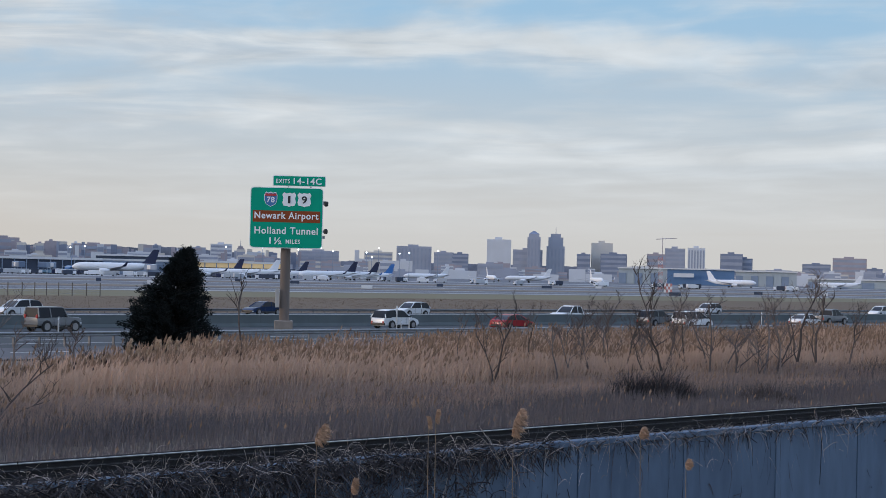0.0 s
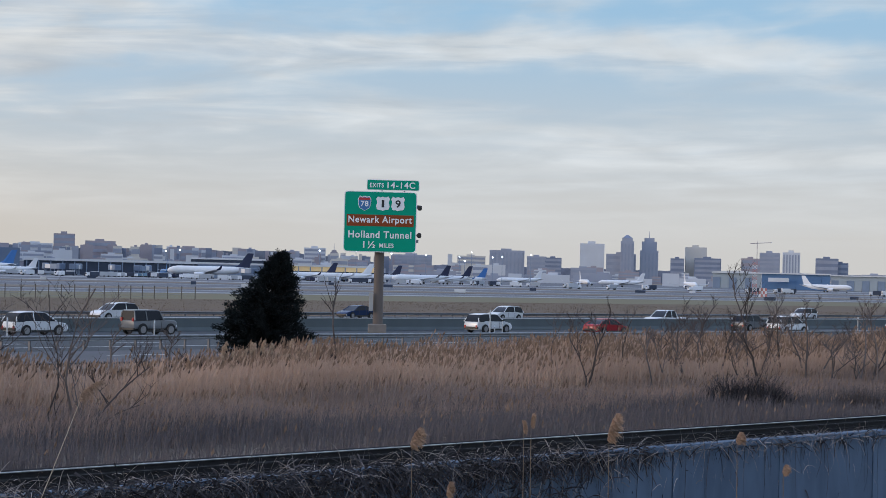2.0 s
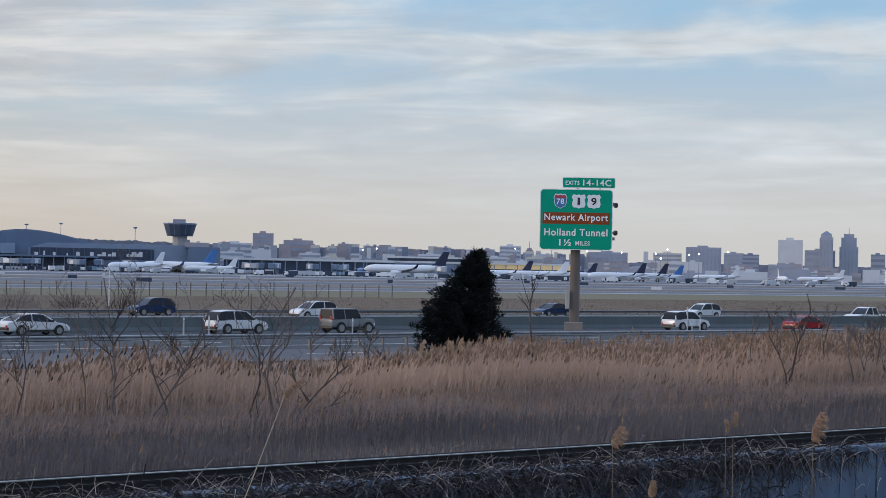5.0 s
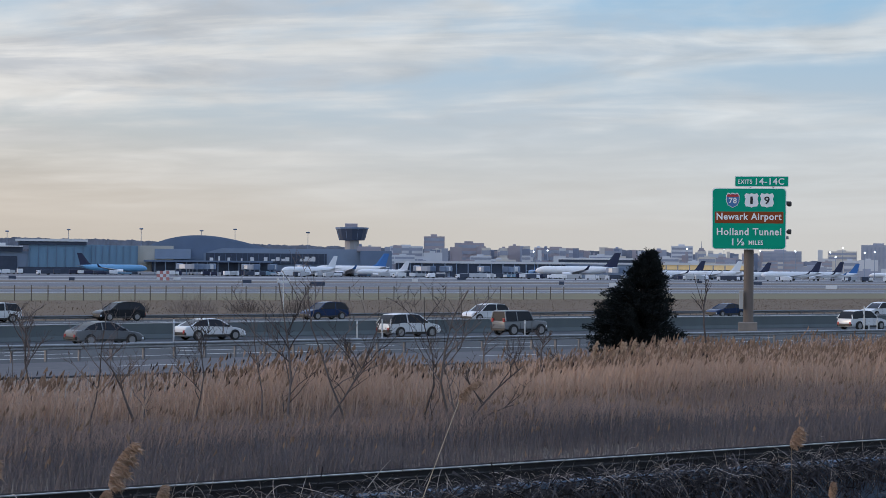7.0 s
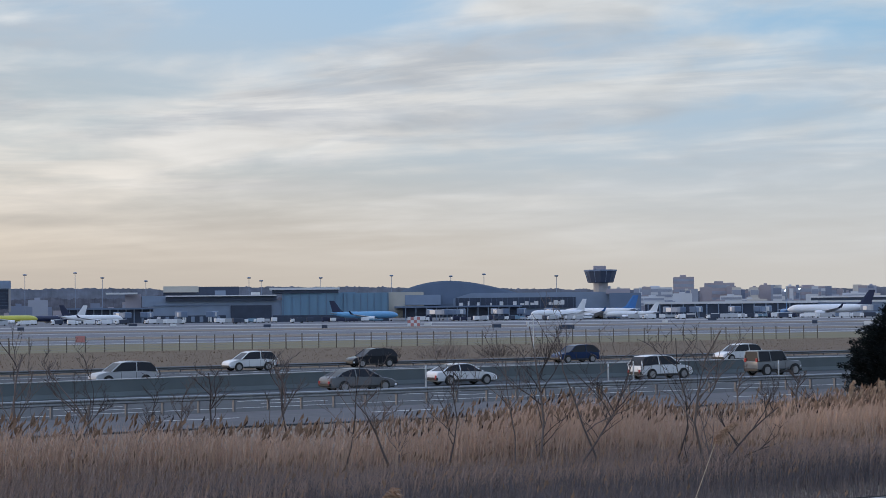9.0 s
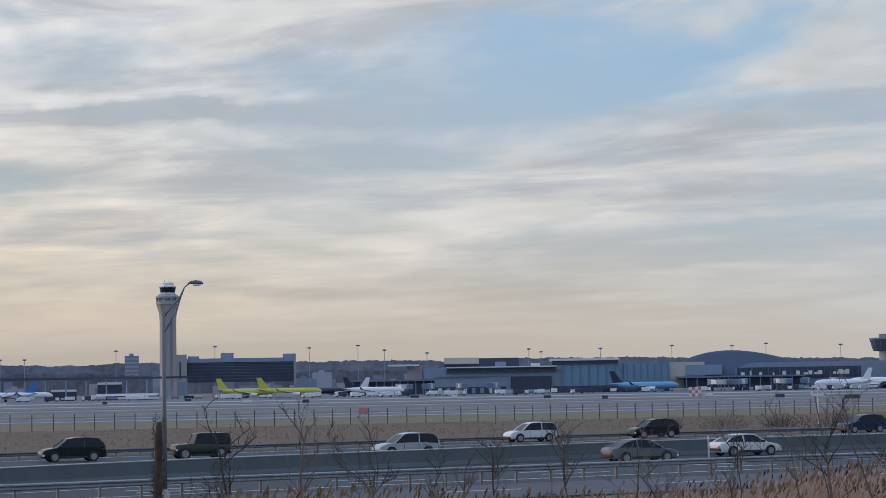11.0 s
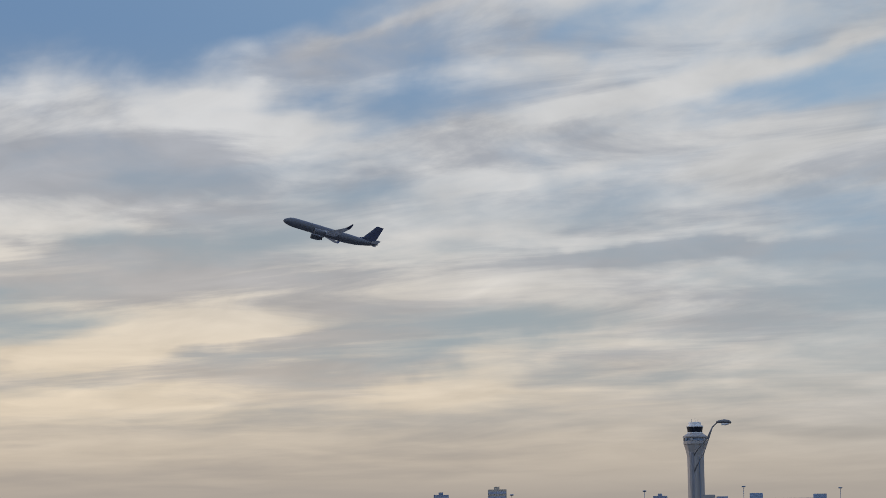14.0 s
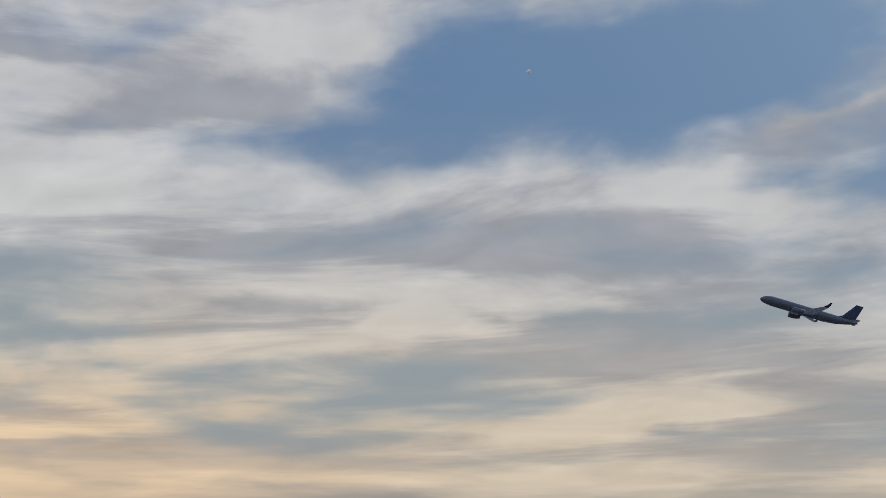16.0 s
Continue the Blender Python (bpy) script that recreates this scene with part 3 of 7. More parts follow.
def build_sign():
    d = 166.0
    s = thing("road_sign", polar(4.40, d, 0.0), "large green motorway guide sign on a single steel post", "road sign")
    part("footing", boxed(-0.78, 0.72, -0.75, 0.75, 0.0, 0.95, bevel=0.06), M["footing"], s, "weathered concrete footing")
    part("post", lathe(bmesh.new(), [(0.48, 0.9), (0.48, 0.98), (0.41, 1.0), (0.39, 11.2), (0.39, 11.3)], 20), M["post"], s, "brown weathered steel post", True)
    part("control_box", boxed(-0.75, -0.42, -0.5, -0.2, 2.0, 3.5, bevel=0.03), M["conc"], s, "pale equipment box on the post")
    cz, cx, y = 6.78 + 2.46, 0.0, -0.62
    W, H = 5.87, 4.92
    board = part("sign_board", prism(bmesh.new(), rounded(W, H, 0.3, cx, cz), y, y + 0.08), M["white"], s, "green sign board with a thin white border")
    part("face", prism(bmesh.new(), rounded(W - 0.12, H - 0.12, 0.26, cx, cz), y - 0.012, y - 0.004), M["green"], board, "green reflective sheeting")
    top = cz + H / 2

    def zz(px):
        return top - (px - 95) / 325 * H

    def xx(px):
        return (px - 255) / 380 * W
    tab = part("exit_tab", prism(bmesh.new(), rounded(4.25, 0.86, 0.1, xx(318), top + 0.53), y, y + 0.07), M["white"], s, "small green exit panel above the board")
    part("face", prism(bmesh.new(), rounded(4.15, 0.76, 0.08, xx(318), top + 0.53), y - 0.012, y - 0.004), M["green"], tab)
    letters("EXITS", tab, M["white"], xx(233), top + 0.50, 1.12, 0.36, y - 0.022)
    letters("14-14C", tab, M["white"], xx(361), top + 0.53, 2.25, 0.52, y - 0.022)
    for k in (0.1, 1.9):
        part("bracket", boxed(cx + k - 0.06, cx + k + 0.06, y + 0.08, y + 0.2, cz - H / 2 + 0.1, top + 0.8), M["galv"], s)
    for z in (cz - 1.5, cz + 1.3):
        part("crossbeam", boxed(-W / 2 + 0.1, W / 2 + 0.2, y + 0.2, y + 0.36, z - 0.12, z + 0.12), M["galv"], s)
    for px in (178, 325):
        part("beam_end", boxed(W / 2 + 0.08, W / 2 + 0.42, y + 0.0, y + 0.5, zz(px) - 0.2, zz(px) + 0.2, bevel=0.08), M["black"], s, "dark rounded beam end")
        part("arm", boxed(W / 2 - 0.1, W / 2 + 0.1, y + 0.15, y + 0.3, zz(px) - 0.07, zz(px) + 0.07), M["galv"], s)
    # brown band
    part("brown_band", prism(bmesh.new(), rounded(5.42, 0.93, 0.04, 0, zz(251)), y - 0.022, y - 0.014), M["brown"], board, "brown band")
    letters("Newark Airport", board, M["white"], 0, zz(249) - 0.03, 5.15, 0.72, y - 0.032)
    letters("Holland Tunnel", board, M["white"], 0, zz(326), 5.1, 0.58, y - 0.022)
    letters("1½", board, M["white"], xx(200), zz(381), 0.98, 0.56, y - 0.022)
    letters("MILES", board, M["white"], xx(291), zz(384), 1.15, 0.36, y - 0.022)
    # route shields
    def shield(x, z, w, h, material, name, yy):
        pts = [(-0.5, 0.28), (-0.36, 0.5), (-0.18, 0.43), (0, 0.5), (0.18, 0.43), (0.36, 0.5), (0.5, 0.28), (0.47, -0.1), (0.36, -0.33), (0, -0.5), (-0.36, -0.33), (-0.47, -0.1)]
        return part(name, prism(bmesh.new(), [(x + px * w, z + pz * h) for px, pz in pts], yy, yy + 0.008), material, board)
    xi, zi = xx(171), zz(160)
    shield(xi, zi, 1.08, 1.22, M["white"], "shield_border", y - 0.022)
    shield(xi, zi - 0.02, 0.98, 1.1, M["blue"], "shield", y - 0.032)
    part("shield_band", boxed(xi - 0.45, xi + 0.45, y - 0.044, y - 0.036, zi + 0.27, zi + 0.46), M["red"], board, "red band of the shield")
    letters("78", board, M["white"], xi, zi - 0.03, 0.62, 0.46, y - 0.044)
    for px, digit in ((267, "1"), (346, "9")):
        x = xx(px)
        pts = [(x + px * 1.12, zz(160) + pz * 1.16) for px, pz in (
            (-0.5, 0.33), (-0.38, 0.5), (-0.2, 0.43), (0, 0.48), (0.2, 0.43), (0.38, 0.5), (0.5, 0.33), (0.42, 0.1), (0.49, -0.2), (0.4, -0.42), (0.15, -0.44), (0, -0.5), (-0.15, -0.44), (-0.4, -0.42), (-0.49, -0.2), (-0.42, 0.1))]
        part("route_shield", prism(bmesh.new(), pts, y - 0.022, y - 0.014), M["white"], board, "white route shield")
        letters(digit, board, M["black"], x, zz(160), 0.2 if digit == "1" else 0.42, 0.6, y - 0.032)


def build_street_lamp():
    az, d = 35.52, 95.0
    p = thing("street_lamp", polar(az, d, 0.0), "tall grey street lamp with a curved double arm beside the motorway", "street lamp")
    part("base", lathe(bmesh.new(), [(0.24, 0.0), (0.24, 0.25), (0.17, 0.4), (0.14, 0.5)], 14), M["conc"], p)
    part("pole", lathe(bmesh.new(), [(0.125, 0.4), (0.105, 4), (0.08, 8.6)], 12), M["lamppole"], p, "tapered galvanised pole", True)
    part("upper_arm", tube(bmesh.new(), [(0, 0, 8.35), (0.28, 0, 8.75), (0.7, 0, 9.2), (0.95, 0, 9.72), (1.18, 0, 9.93), (1.38, 0, 9.95)], [0.04, 0.036, 0.034, 0.03, 0.03, 0.03], 8), M["lamppole"], p, "curved upper arm", True)
    part("lower_arm", tube(bmesh.new(), [(0, 0, 7.55), (0.2, 0, 7.95), (0.55, 0, 8.6), (0.8, 0, 9.3), (0.95, 0, 9.72)], [0.03] * 5, 8), M["lamppole"], p, "curved brace arm", True)
    bm = bmesh.new()
    tube(bm, [(1.12, 0, 9.93), (1.27, 0, 9.96), (1.48, 0, 9.97), (1.7, 0, 9.95), (1.82, 0, 9.9)], [0.04, 0.075, 0.1, 0.09, 0.04], 10)
    head = part("lamp_head", bm, M["lamppole"], p, "cobra-head lamp housing", True)
    part("lens", tube(bmesh.new(), [(1.36, 0, 9.85), (1.55, 0, 9.855), (1.72, 0, 9.87)], [0.05, 0.07, 0.04], 8), M["lamp"], head)


def build_fence():
    fence = thing("airfield_fence", ROAD, "weathered post and wire airfield fence", "fence", kind="structure")
    me = finish(boxed(-0.055, 0.055, -0.055, 0.055, -0.02, 2.2), "post", M["fencepost"])
    for k in range(106):
        ob = new("post", me)
        ob.parent = fence
        ob.location = (-60 + k * 2.7, 262 + 0.4 * math.sin(k), 0)
    for z in (0.4, 0.8, 1.2, 1.6, 2.1):
        ob = part("wire", tube(bmesh.new(), [(-60, 262, z), (224, 262, z)], [0.012, 0.012], 4), M["galv"], fence)


def build_delineators():
    for az, q, h in ((1.25, 117.2, 2.1), (1.12, 117.0, 0.85), (0.9, 116.9, 1.15), (14.6, 117.0, 1.4), (20.4, 117.0, 1.5), (15.3, 117.2, 1.3), (10.6, 117.0, 1.2), (-8.9, 117.0, 1.6)):
        d = across_at(az, q)
        m = thing("delineator_post", polar(az, d, 0.05), "slim white marker post by the barrier", "marker post", "white marker posts")
        part("post", boxed(-0.055, 0.055, -0.03, 0.03, 0, h, bevel=0.015), M["markwhite"], m)
        part("reflector", boxed(-0.045, 0.045, -0.045, -0.032, h - 0.25, h - 0.08), M["lamp"], m)


build_road_marks()
build_barrier()
build_guardrail(98.4, -60, 260, "galvanised steel guardrail along the near shoulder", 0.95)
build_guardrail(166.5, -60, 330, "galvanised steel guardrail along the far shoulder", 0.55, "dullsteel")
build_sign()
build_street_lamp()
build_fence()
build_delineators()


# ---------------------------------------------------------------- railway and retaining wall
def build_railway():
    strip("track_bed", 38.6, 43.0, -0.18, M["ballast"], "stony track bed, shade in its dark colour", -60, 200, 0.2, "track bed")
    track = thing("railway_track", ROAD, "single railway track with polished rail heads on timber ties", "railway track", kind="structure")

    def rail(kind):
        if kind == "head":
            return boxed(-60, 200, -0.03, 0.03, 0.0, 0.03, bevel=0.006)
        bm = boxed(-60, 200, -0.07, 0.07, -0.16, -0.13)
        box(bm, -60, 200, -0.012, 0.012, -0.13, -0.03)
        return box(bm, -60, 200, -0.034, 0.034, -0.03, -0.001)
    for q in (39.42, 40.9):
        r = part("rail", rail("web"), M["rust"], track, "rusted rail web, shade in its dark colour")
        r.location = (0, q, 0)
        part("rail_head", rail("head"), M["railtop"] if q > 40 else M["rust"], r, "bright worn rail head" if q > 40 else "rusted rail head, shade in its dark colour")
    me = finish(boxed(-0.11, 0.11, -1.25, 1.25, -0.3, -0.16, bevel=0.01), "tie", M["tie"])
    for k in range(300):
        ob = new("tie", me)
        ob.parent = track
        ob.location = (-20 + k * 0.6, 40.15 + random.uniform(-0.03, 0.03), 0)


def build_wall():
    wall = thing("retaining_wall", ROAD, "stained blue-grey concrete retaining wall below the railway", "retaining wall", kind="structure")
    panel = finish(boxed(0.03, 5.97, 0, 0.3, -7.2, -0.32, bevel=0.012), "panel", M["wall"])
    cope = finish(boxed(0.01, 5.99, -0.06, 0.36, -0.32, -0.12, bevel=0.02), "coping", M["wall"])
    for k in range(30):
        for name, me in (("panel", panel), ("coping", cope)):
            ob = new(name, me)
            ob.parent = wall
            ob.location = (-20 + k * 6.0, 37.9 + random.uniform(-0.012, 0.012), 0)


def strands(name, count, place, material, width, parts=5, label="", category="", seed=1):
    """Many thin bent strands as one mesh: place(rng) gives a start, a way and a length."""
    rng = random.Random(seed)
    verts, faces = [], []
    for i in range(count):
        p, way, length, sag = place(rng)
        side = Vector((rng.uniform(-1, 1), rng.uniform(-0.3, 0.3), rng.uniform(-1, 1))).normalized()
        b = len(verts)
        w = width * rng.uniform(0.6, 1.4)
        curl = Vector((rng.uniform(-1, 1), rng.uniform(-0.4, 0.4), rng.uniform(-1, 1))) * 0.5 * length
        for k in range(parts + 1):
            f = k / parts
            c = p + way * (length * f) + curl * (f * (1 - f)) + Vector((0, 0, -sag * f * f))
            u = side * w * (1 - 0.5 * f)
            verts += [c - u, c + u]
        for k in range(parts):
            a = b + 2 * k
            faces.append((a, a + 1, a + 3, a + 2))
    ob = new(name, raw(name, [tuple(v) for v in verts], faces, material))
    ob.matrix_basis = ROAD
    return tagged(ob, label, category, kind="stuff")


def build_vines():
    def cover(s):
        return max(0.0, min(1.0, (52 - s) / 10))

    def mass(rng):
        while True:
            s = rng.uniform(0, 120)
            if rng.random() < 0.09 + 0.91 * cover(s):
                break
        thick = 0.10 + 0.45 * cover(s)
        z = rng.uniform(-3.8, -0.02) if rng.random() < 0.75 * cover(s) + 0.02 else rng.gauss(-0.22, 0.07 + 0.07 * cover(s))
        return (Vector((s, 37.9 - rng.uniform(0, thick) + 0.25 * (z > -0.3) * rng.random(), z)),
                Vector((rng.uniform(-1, 1), rng.uniform(-0.4, 0.3), rng.uniform(-0.9, 0.5))).normalized(), rng.uniform(0.2, 0.7), rng.uniform(0, 0.3))

    def runner(rng):
        while True:
            s = rng.uniform(0, 120)
            if rng.random() < 0.35 + 0.65 * cover(s):
                break
        z = rng.gauss(-0.2, 0.09 + 0.06 * cover(s)) if rng.random() < 0.8 else rng.uniform(-1.5, 0)
        return (Vector((s, 37.9 - rng.uniform(-0.2, 0.45), z)), Vector((rng.uniform(-1, 1), rng.uniform(-0.3, 0.3), rng.uniform(-0.5, 0.7))).normalized(),
                rng.uniform(0.3, 1.1), rng.uniform(0.1, 0.6))
    strands("creeper", 26000, mass, M["vinedark"], 0.022, 3, "dense dead brown creeper hanging over the retaining wall", "creeper", 3)
    strands("vines", 4600, runner, M["vine"], 0.009, 6, "tangled pale dead vines along the top of the wall", "vines", 4)

    def hanging(rng):
        s = rng.uniform(46, 120)
        return (Vector((s, 37.86, -0.1)), Vector((rng.uniform(-0.1, 0.1), -0.02, -1)), rng.uniform(0.3, 2.8), 0.0)
    strands("hanging_roots", 170, hanging, M["vinedark"], 0.016, 4, "dead vine stems hanging down the bare concrete", "vines", 5)


build_railway()
build_wall()
build_vines()


# ---------------------------------------------------------------- reeds and trees
def reed_field(name, s0, s1, q0, q1, count, z0, h0, h1, material, head, label, plume=0.22, seed=1, patch=0.35, wide=0.012, edge=True, big=1.0):
    """A stand of dry reeds: stems with leaves in one mesh, plumes in another."""
    rng = np.random.default_rng(seed)
    s, q = rng.uniform(s0, s1, count), rng.uniform(q0, q1, count)
    clump = 0.5 + 0.25 * np.sin(s * 0.31 + 1.7 * np.sin(q * 0.23)) + 0.25 * np.sin(q * 0.47 + 2.1 * np.sin(s * 0.17 + 1))
    keep = rng.random(count) < 0.45 + 0.75 * clump
    s, q, clump = s[keep], q[keep], clump[keep]
    if q1 < 100:
        ok = q < 85.3 + swing(s, 86)
    else:
        ok = q > 169.5 + swing(s, 169)
    s, q, clump = s[ok], q[ok], clump[ok]
    if edge:
        back = np.interp(s, (20, 33, 50, 76, 110, 200), (64, 65, 67.5, 77, 84, 86)) + 1.2 * np.sin(s * 0.45) + rng.normal(0, 0.7, len(s))
        s, q, clump = s[q < back], q[q < back], clump[q < back]
    n = len(s)
    h = rng.uniform(h0, h1, n) * (1 - patch + patch * 1.3 * clump)
    low = (q < 67.3) & (z0 > -0.5) & edge
    h = h + 0.87 * low
    lean_s, lean_q = rng.normal(0.10, 0.10, n) * h, rng.normal(0, 0.08, n) * h
    ang = rng.uniform(0, math.pi, n)
    dx, dy = np.cos(ang), np.sin(ang)
    w = wide * rng.uniform(0.7, 1.3, n)
    base = np.stack([s, q, z0 - 0.87 * low], 1)
    mid = base + np.stack([lean_s * 0.35, lean_q * 0.35, h * 0.55], 1)
    tip = base + np.stack([lean_s, lean_q, h], 1)
    side = np.stack([dx * w, dy * w, 0 * w], 1)
    verts = [base - side, base + side, mid - side * 0.8, mid + side * 0.8, tip]
    tris = [(0, 1, 2), (1, 3, 2), (2, 3, 4)]
    k = 5
    for f in (0.35, 0.6, 0.78):
        a = rng.uniform(0, math.tau, n)
        ln = h * rng.uniform(0.18, 0.34, n)
        root = base + (tip - base) * f
        out = np.stack([np.cos(a) * ln * 0.32, np.sin(a) * ln * 0.32, ln * rng.uniform(0.3, 1.0, n)], 1)
        verts += [root - side * 0.6, root + side * 0.9 + np.array([0, 0, 0.03]), root + out]
        tris.append((k, k + 1, k + 2))
        k += 3
    V = np.stack(verts, 1).reshape(-1, 3)
    F = (np.arange(n)[:, None, None] * k + np.array(tris)[None]).reshape(-1, 3)
    ob = new(name, raw(name, V, F, material))
    ob.matrix_basis = ROAD
    tagged(ob, label, "reeds", kind="stuff")
    if plume:
        pick = rng.random(n) < plume
        t, hh, sd = tip[pick], h[pick], side[pick] / w[pick][:, None]
        m = len(t)
        ln = big * rng.uniform(0.16, 0.3, m)
        fat = big * rng.uniform(0.025, 0.05, m)[:, None]
        bend = big * np.stack([rng.normal(0.09, 0.04, m), rng.normal(0, 0.04, m), 0 * ln], 1)
        lo, top = t - np.array([0, 0, 0.06]), t + bend + np.stack([0 * ln, 0 * ln, ln * 0.8], 1)
        belly = lo * 0.55 + top * 0.45 + bend * 0.25
        nrm = np.stack([-sd[:, 1], sd[:, 0], 0 * sd[:, 0]], 1)
        V = np.stack([lo, belly - sd * fat, belly + sd * fat, top, belly - nrm * fat, belly + nrm * fat], 1).reshape(-1, 3)
        F = (np.arange(m)[:, None, None] * 6 + np.array([(0, 2, 1), (1, 2, 3), (0, 5, 4), (4, 5, 3)])[None]).reshape(-1, 3)
        pl = new("reed_plumes", raw("reed_plumes", V, F, head))
        pl.parent = ob
        tagged(pl, kind="stuff")
    return ob


reed_field("reeds", 14, 185, 60, 86, 115000, -0.05, 1.1, 1.68, M["reed"], M["plume"], "dry tan reeds with feathery plumes between railway and motorway", 0.22, 11, wide=0.018, big=1.3)
reed_field("low_reeds", 12, 178, 52, 68.5, 95000, -0.92, 1.0, 1.5, M["lowreed"], M["plume"], "lower dry tan reeds in a hollow behind the railway", 0.045, 12, wide=0.014)
reed_field("dead_stalks", 0, 168, 43.2, 57, 75000, -0.8, 0.6, 1.15, M["stem"], M["plume"], "short grey-brown dead stalks behind the railway", 0.01, 13, wide=0.012)
reed_field("tall_reeds", 61, 68, 69.5, 73, 420, -0.05, 1.3, 1.6, M["reed"], M["tawny"], "taller reeds standing in front of the evergreen", 0.0, 14, wide=0.018, edge=False)
reed_field("cattails", 24, 58, 59, 76, 5200, -0.05, 1.25, 1.75, M["reed"], M["cattail"], "dry cattails with dark brown seed heads among the reeds", 0.11, 17, wide=0.016, big=0.85)
reed_field("verge_scrub", -30, 330, 140, 258, 48000, -0.02, 0.08, 0.26, M["scrub"], M["plume"], "rough brown scrub between the motorway and the airfield fence", 0.0, 15, wide=0.022, edge=False)
reed_field("near_verge", -10, 150, 64, 87, 26000, -0.05, 0.15, 0.4, M["lowreed"], M["plume"], "short dry grass beside the motorway shoulder", 0.0, 16, wide=0.03, edge=False)


def plume_reed(az, dist, top, tall, lean=0.0, fat=0.07, length=0.34, curl=0.12, seed=1, head="gold", label="single dry reed with a nodding golden plume"):
    """One tall reed close by, with a nodding golden plume."""
    rng = random.Random(seed)
    a = radians(az)
    tall = max(tall, top - ground_z(dist * (0.766 * math.sin(a) + 0.643 * math.cos(a))) + 0.05)
    t = thing("reed", polar(az, dist, top - tall), label, "reed", "single reeds")
    tip = Vector((0, 0, tall - length))
    root = Vector((-lean if lean < 0.3 else -lean * tall, 0, 0))
    pts = [root.lerp(tip, f) + Vector((math.sin(f * 3) * 0.03, 0, 0)) for f in (0, 0.25, 0.5, 0.75, 1)]
    part("stalk", tube(bmesh.new(), pts, [0.009, 0.008, 0.008, 0.007, 0.005], 5), M["straw"] if lean > 0.3 else M["stalk"], t, "dry stalk")
    verts, faces = [], []
    grain = max(1.0, fat / 0.07)
    for i in range(1500):
        f = rng.random()
        c = tip + Vector((curl * f * f * 1.3, 0, length * (f - 0.1 * f * f)))
        reach = fat * 1.9 * (math.sin(math.pi * min(1, 0.1 + f * 0.86)) ** 0.6) * (0.75 + 0.35 * math.sin(f * 23 + seed))
        g = rng.random()
        p = c + Vector((reach * g * 0.9 - fat * 0.25, rng.gauss(0, fat * 0.3), -0.35 * reach * g * g))
        tail = p + Vector((rng.uniform(0.02, 0.07), rng.uniform(-0.02, 0.02), rng.uniform(-0.07, 0.01))) * grain
        u = Vector((rng.uniform(-0.4, 0.4), rng.uniform(-1, 1), rng.uniform(-1, 1))).normalized() * 0.007 * grain
        b = len(verts)
        verts += [p - u, p + u, tail]
        faces.append((b, b + 1, b + 2))
    ob = new("plume", raw("plume", [tuple(v) for v in verts], faces, M[head]))
    ob.parent = t
    tagged(ob, "feathery %s plume" % ("golden" if head == "gold" else "tawny brown"))
    for k in range(2):
        f = 0.3 + 0.3 * k
        p = root.lerp(tip, f)
        sgn = 1 if k else -1
        bm = tube(bmesh.new(), [p, p + Vector((sgn * 0.12, 0, 0.22)), p + Vector((sgn * 0.36, 0.03, 0.18))], [0.006, 0.014, 0.002], 4)
        part("leaf", bm, M["straw"], t)


def zel(dist, el):
    return EYE_Z + dist * math.tan(radians(el))


for az, d, el, tall, lean, fat, length, curl, sd in (
        (-2.08, 30, -3.62, 3.2, 0.05, 0.085, 0.44, 0.10, 1), (3.42, 30, -4.2, 3.2, 0.03, 0.085, 0.30, 0.10, 2), (-5.62, 30, -4.1, 3.0, 0.0, 0.06, 0.15, 0.04, 3),
        (12.62, 30, -3.06, 3.6, 0.36, 0.055, 0.3, 0.22, 4), (22.5, 16, -4.72, 2.6, 0.14, 0.07, 0.38, 0.14, 5), (26.2, 16, -5.2, 2.4, 0.12, 0.07, 0.36, 0.14, 21), (28.3, 16, -5.5, 2.4, 0.1, 0.065, 0.34, 0.12, 22), (22.9, 16, -6.1, 2.0, 0.1, 0.03, 0.2, 0.06, 6),
        (21.3, 16, -5.95, 2.0, -0.05, 0.03, 0.25, 0.05, 7), (0.1, 31, -3.75, 2.6, 0.02, 0.012, 0.2, 0.02, 8), (0.3, 31, -3.95, 2.6, 0.02, 0.012, 0.18, -0.02, 9),
        (-6.9, 30, -4.95, 2.6, 0.02, 0.04, 0.12, 0.03, 10), (2.4, 28, -5.7, 2.0, 0.02, 0.04, 0.2, 0.03, 11)):
    plume_reed(az, d, zel(d, el), tall, lean, fat, length, curl, sd)
rng = random.Random(31)
for i in range(26):
    az, d = 6.1 + 2.8 * (i + rng.uniform(-0.45, 0.45)) / 26, rng.uniform(92, 97)
    plume_reed(az, d, zel(d, rng.uniform(-2.3, -1.8)), 2.3, rng.uniform(0.05, 0.28), rng.uniform(0.075, 0.11), rng.uniform(0.7, 1.05), rng.uniform(0.1, 0.28), 50 + i, "tawny", "tall reed with a drooping tawny plume before the evergreen")


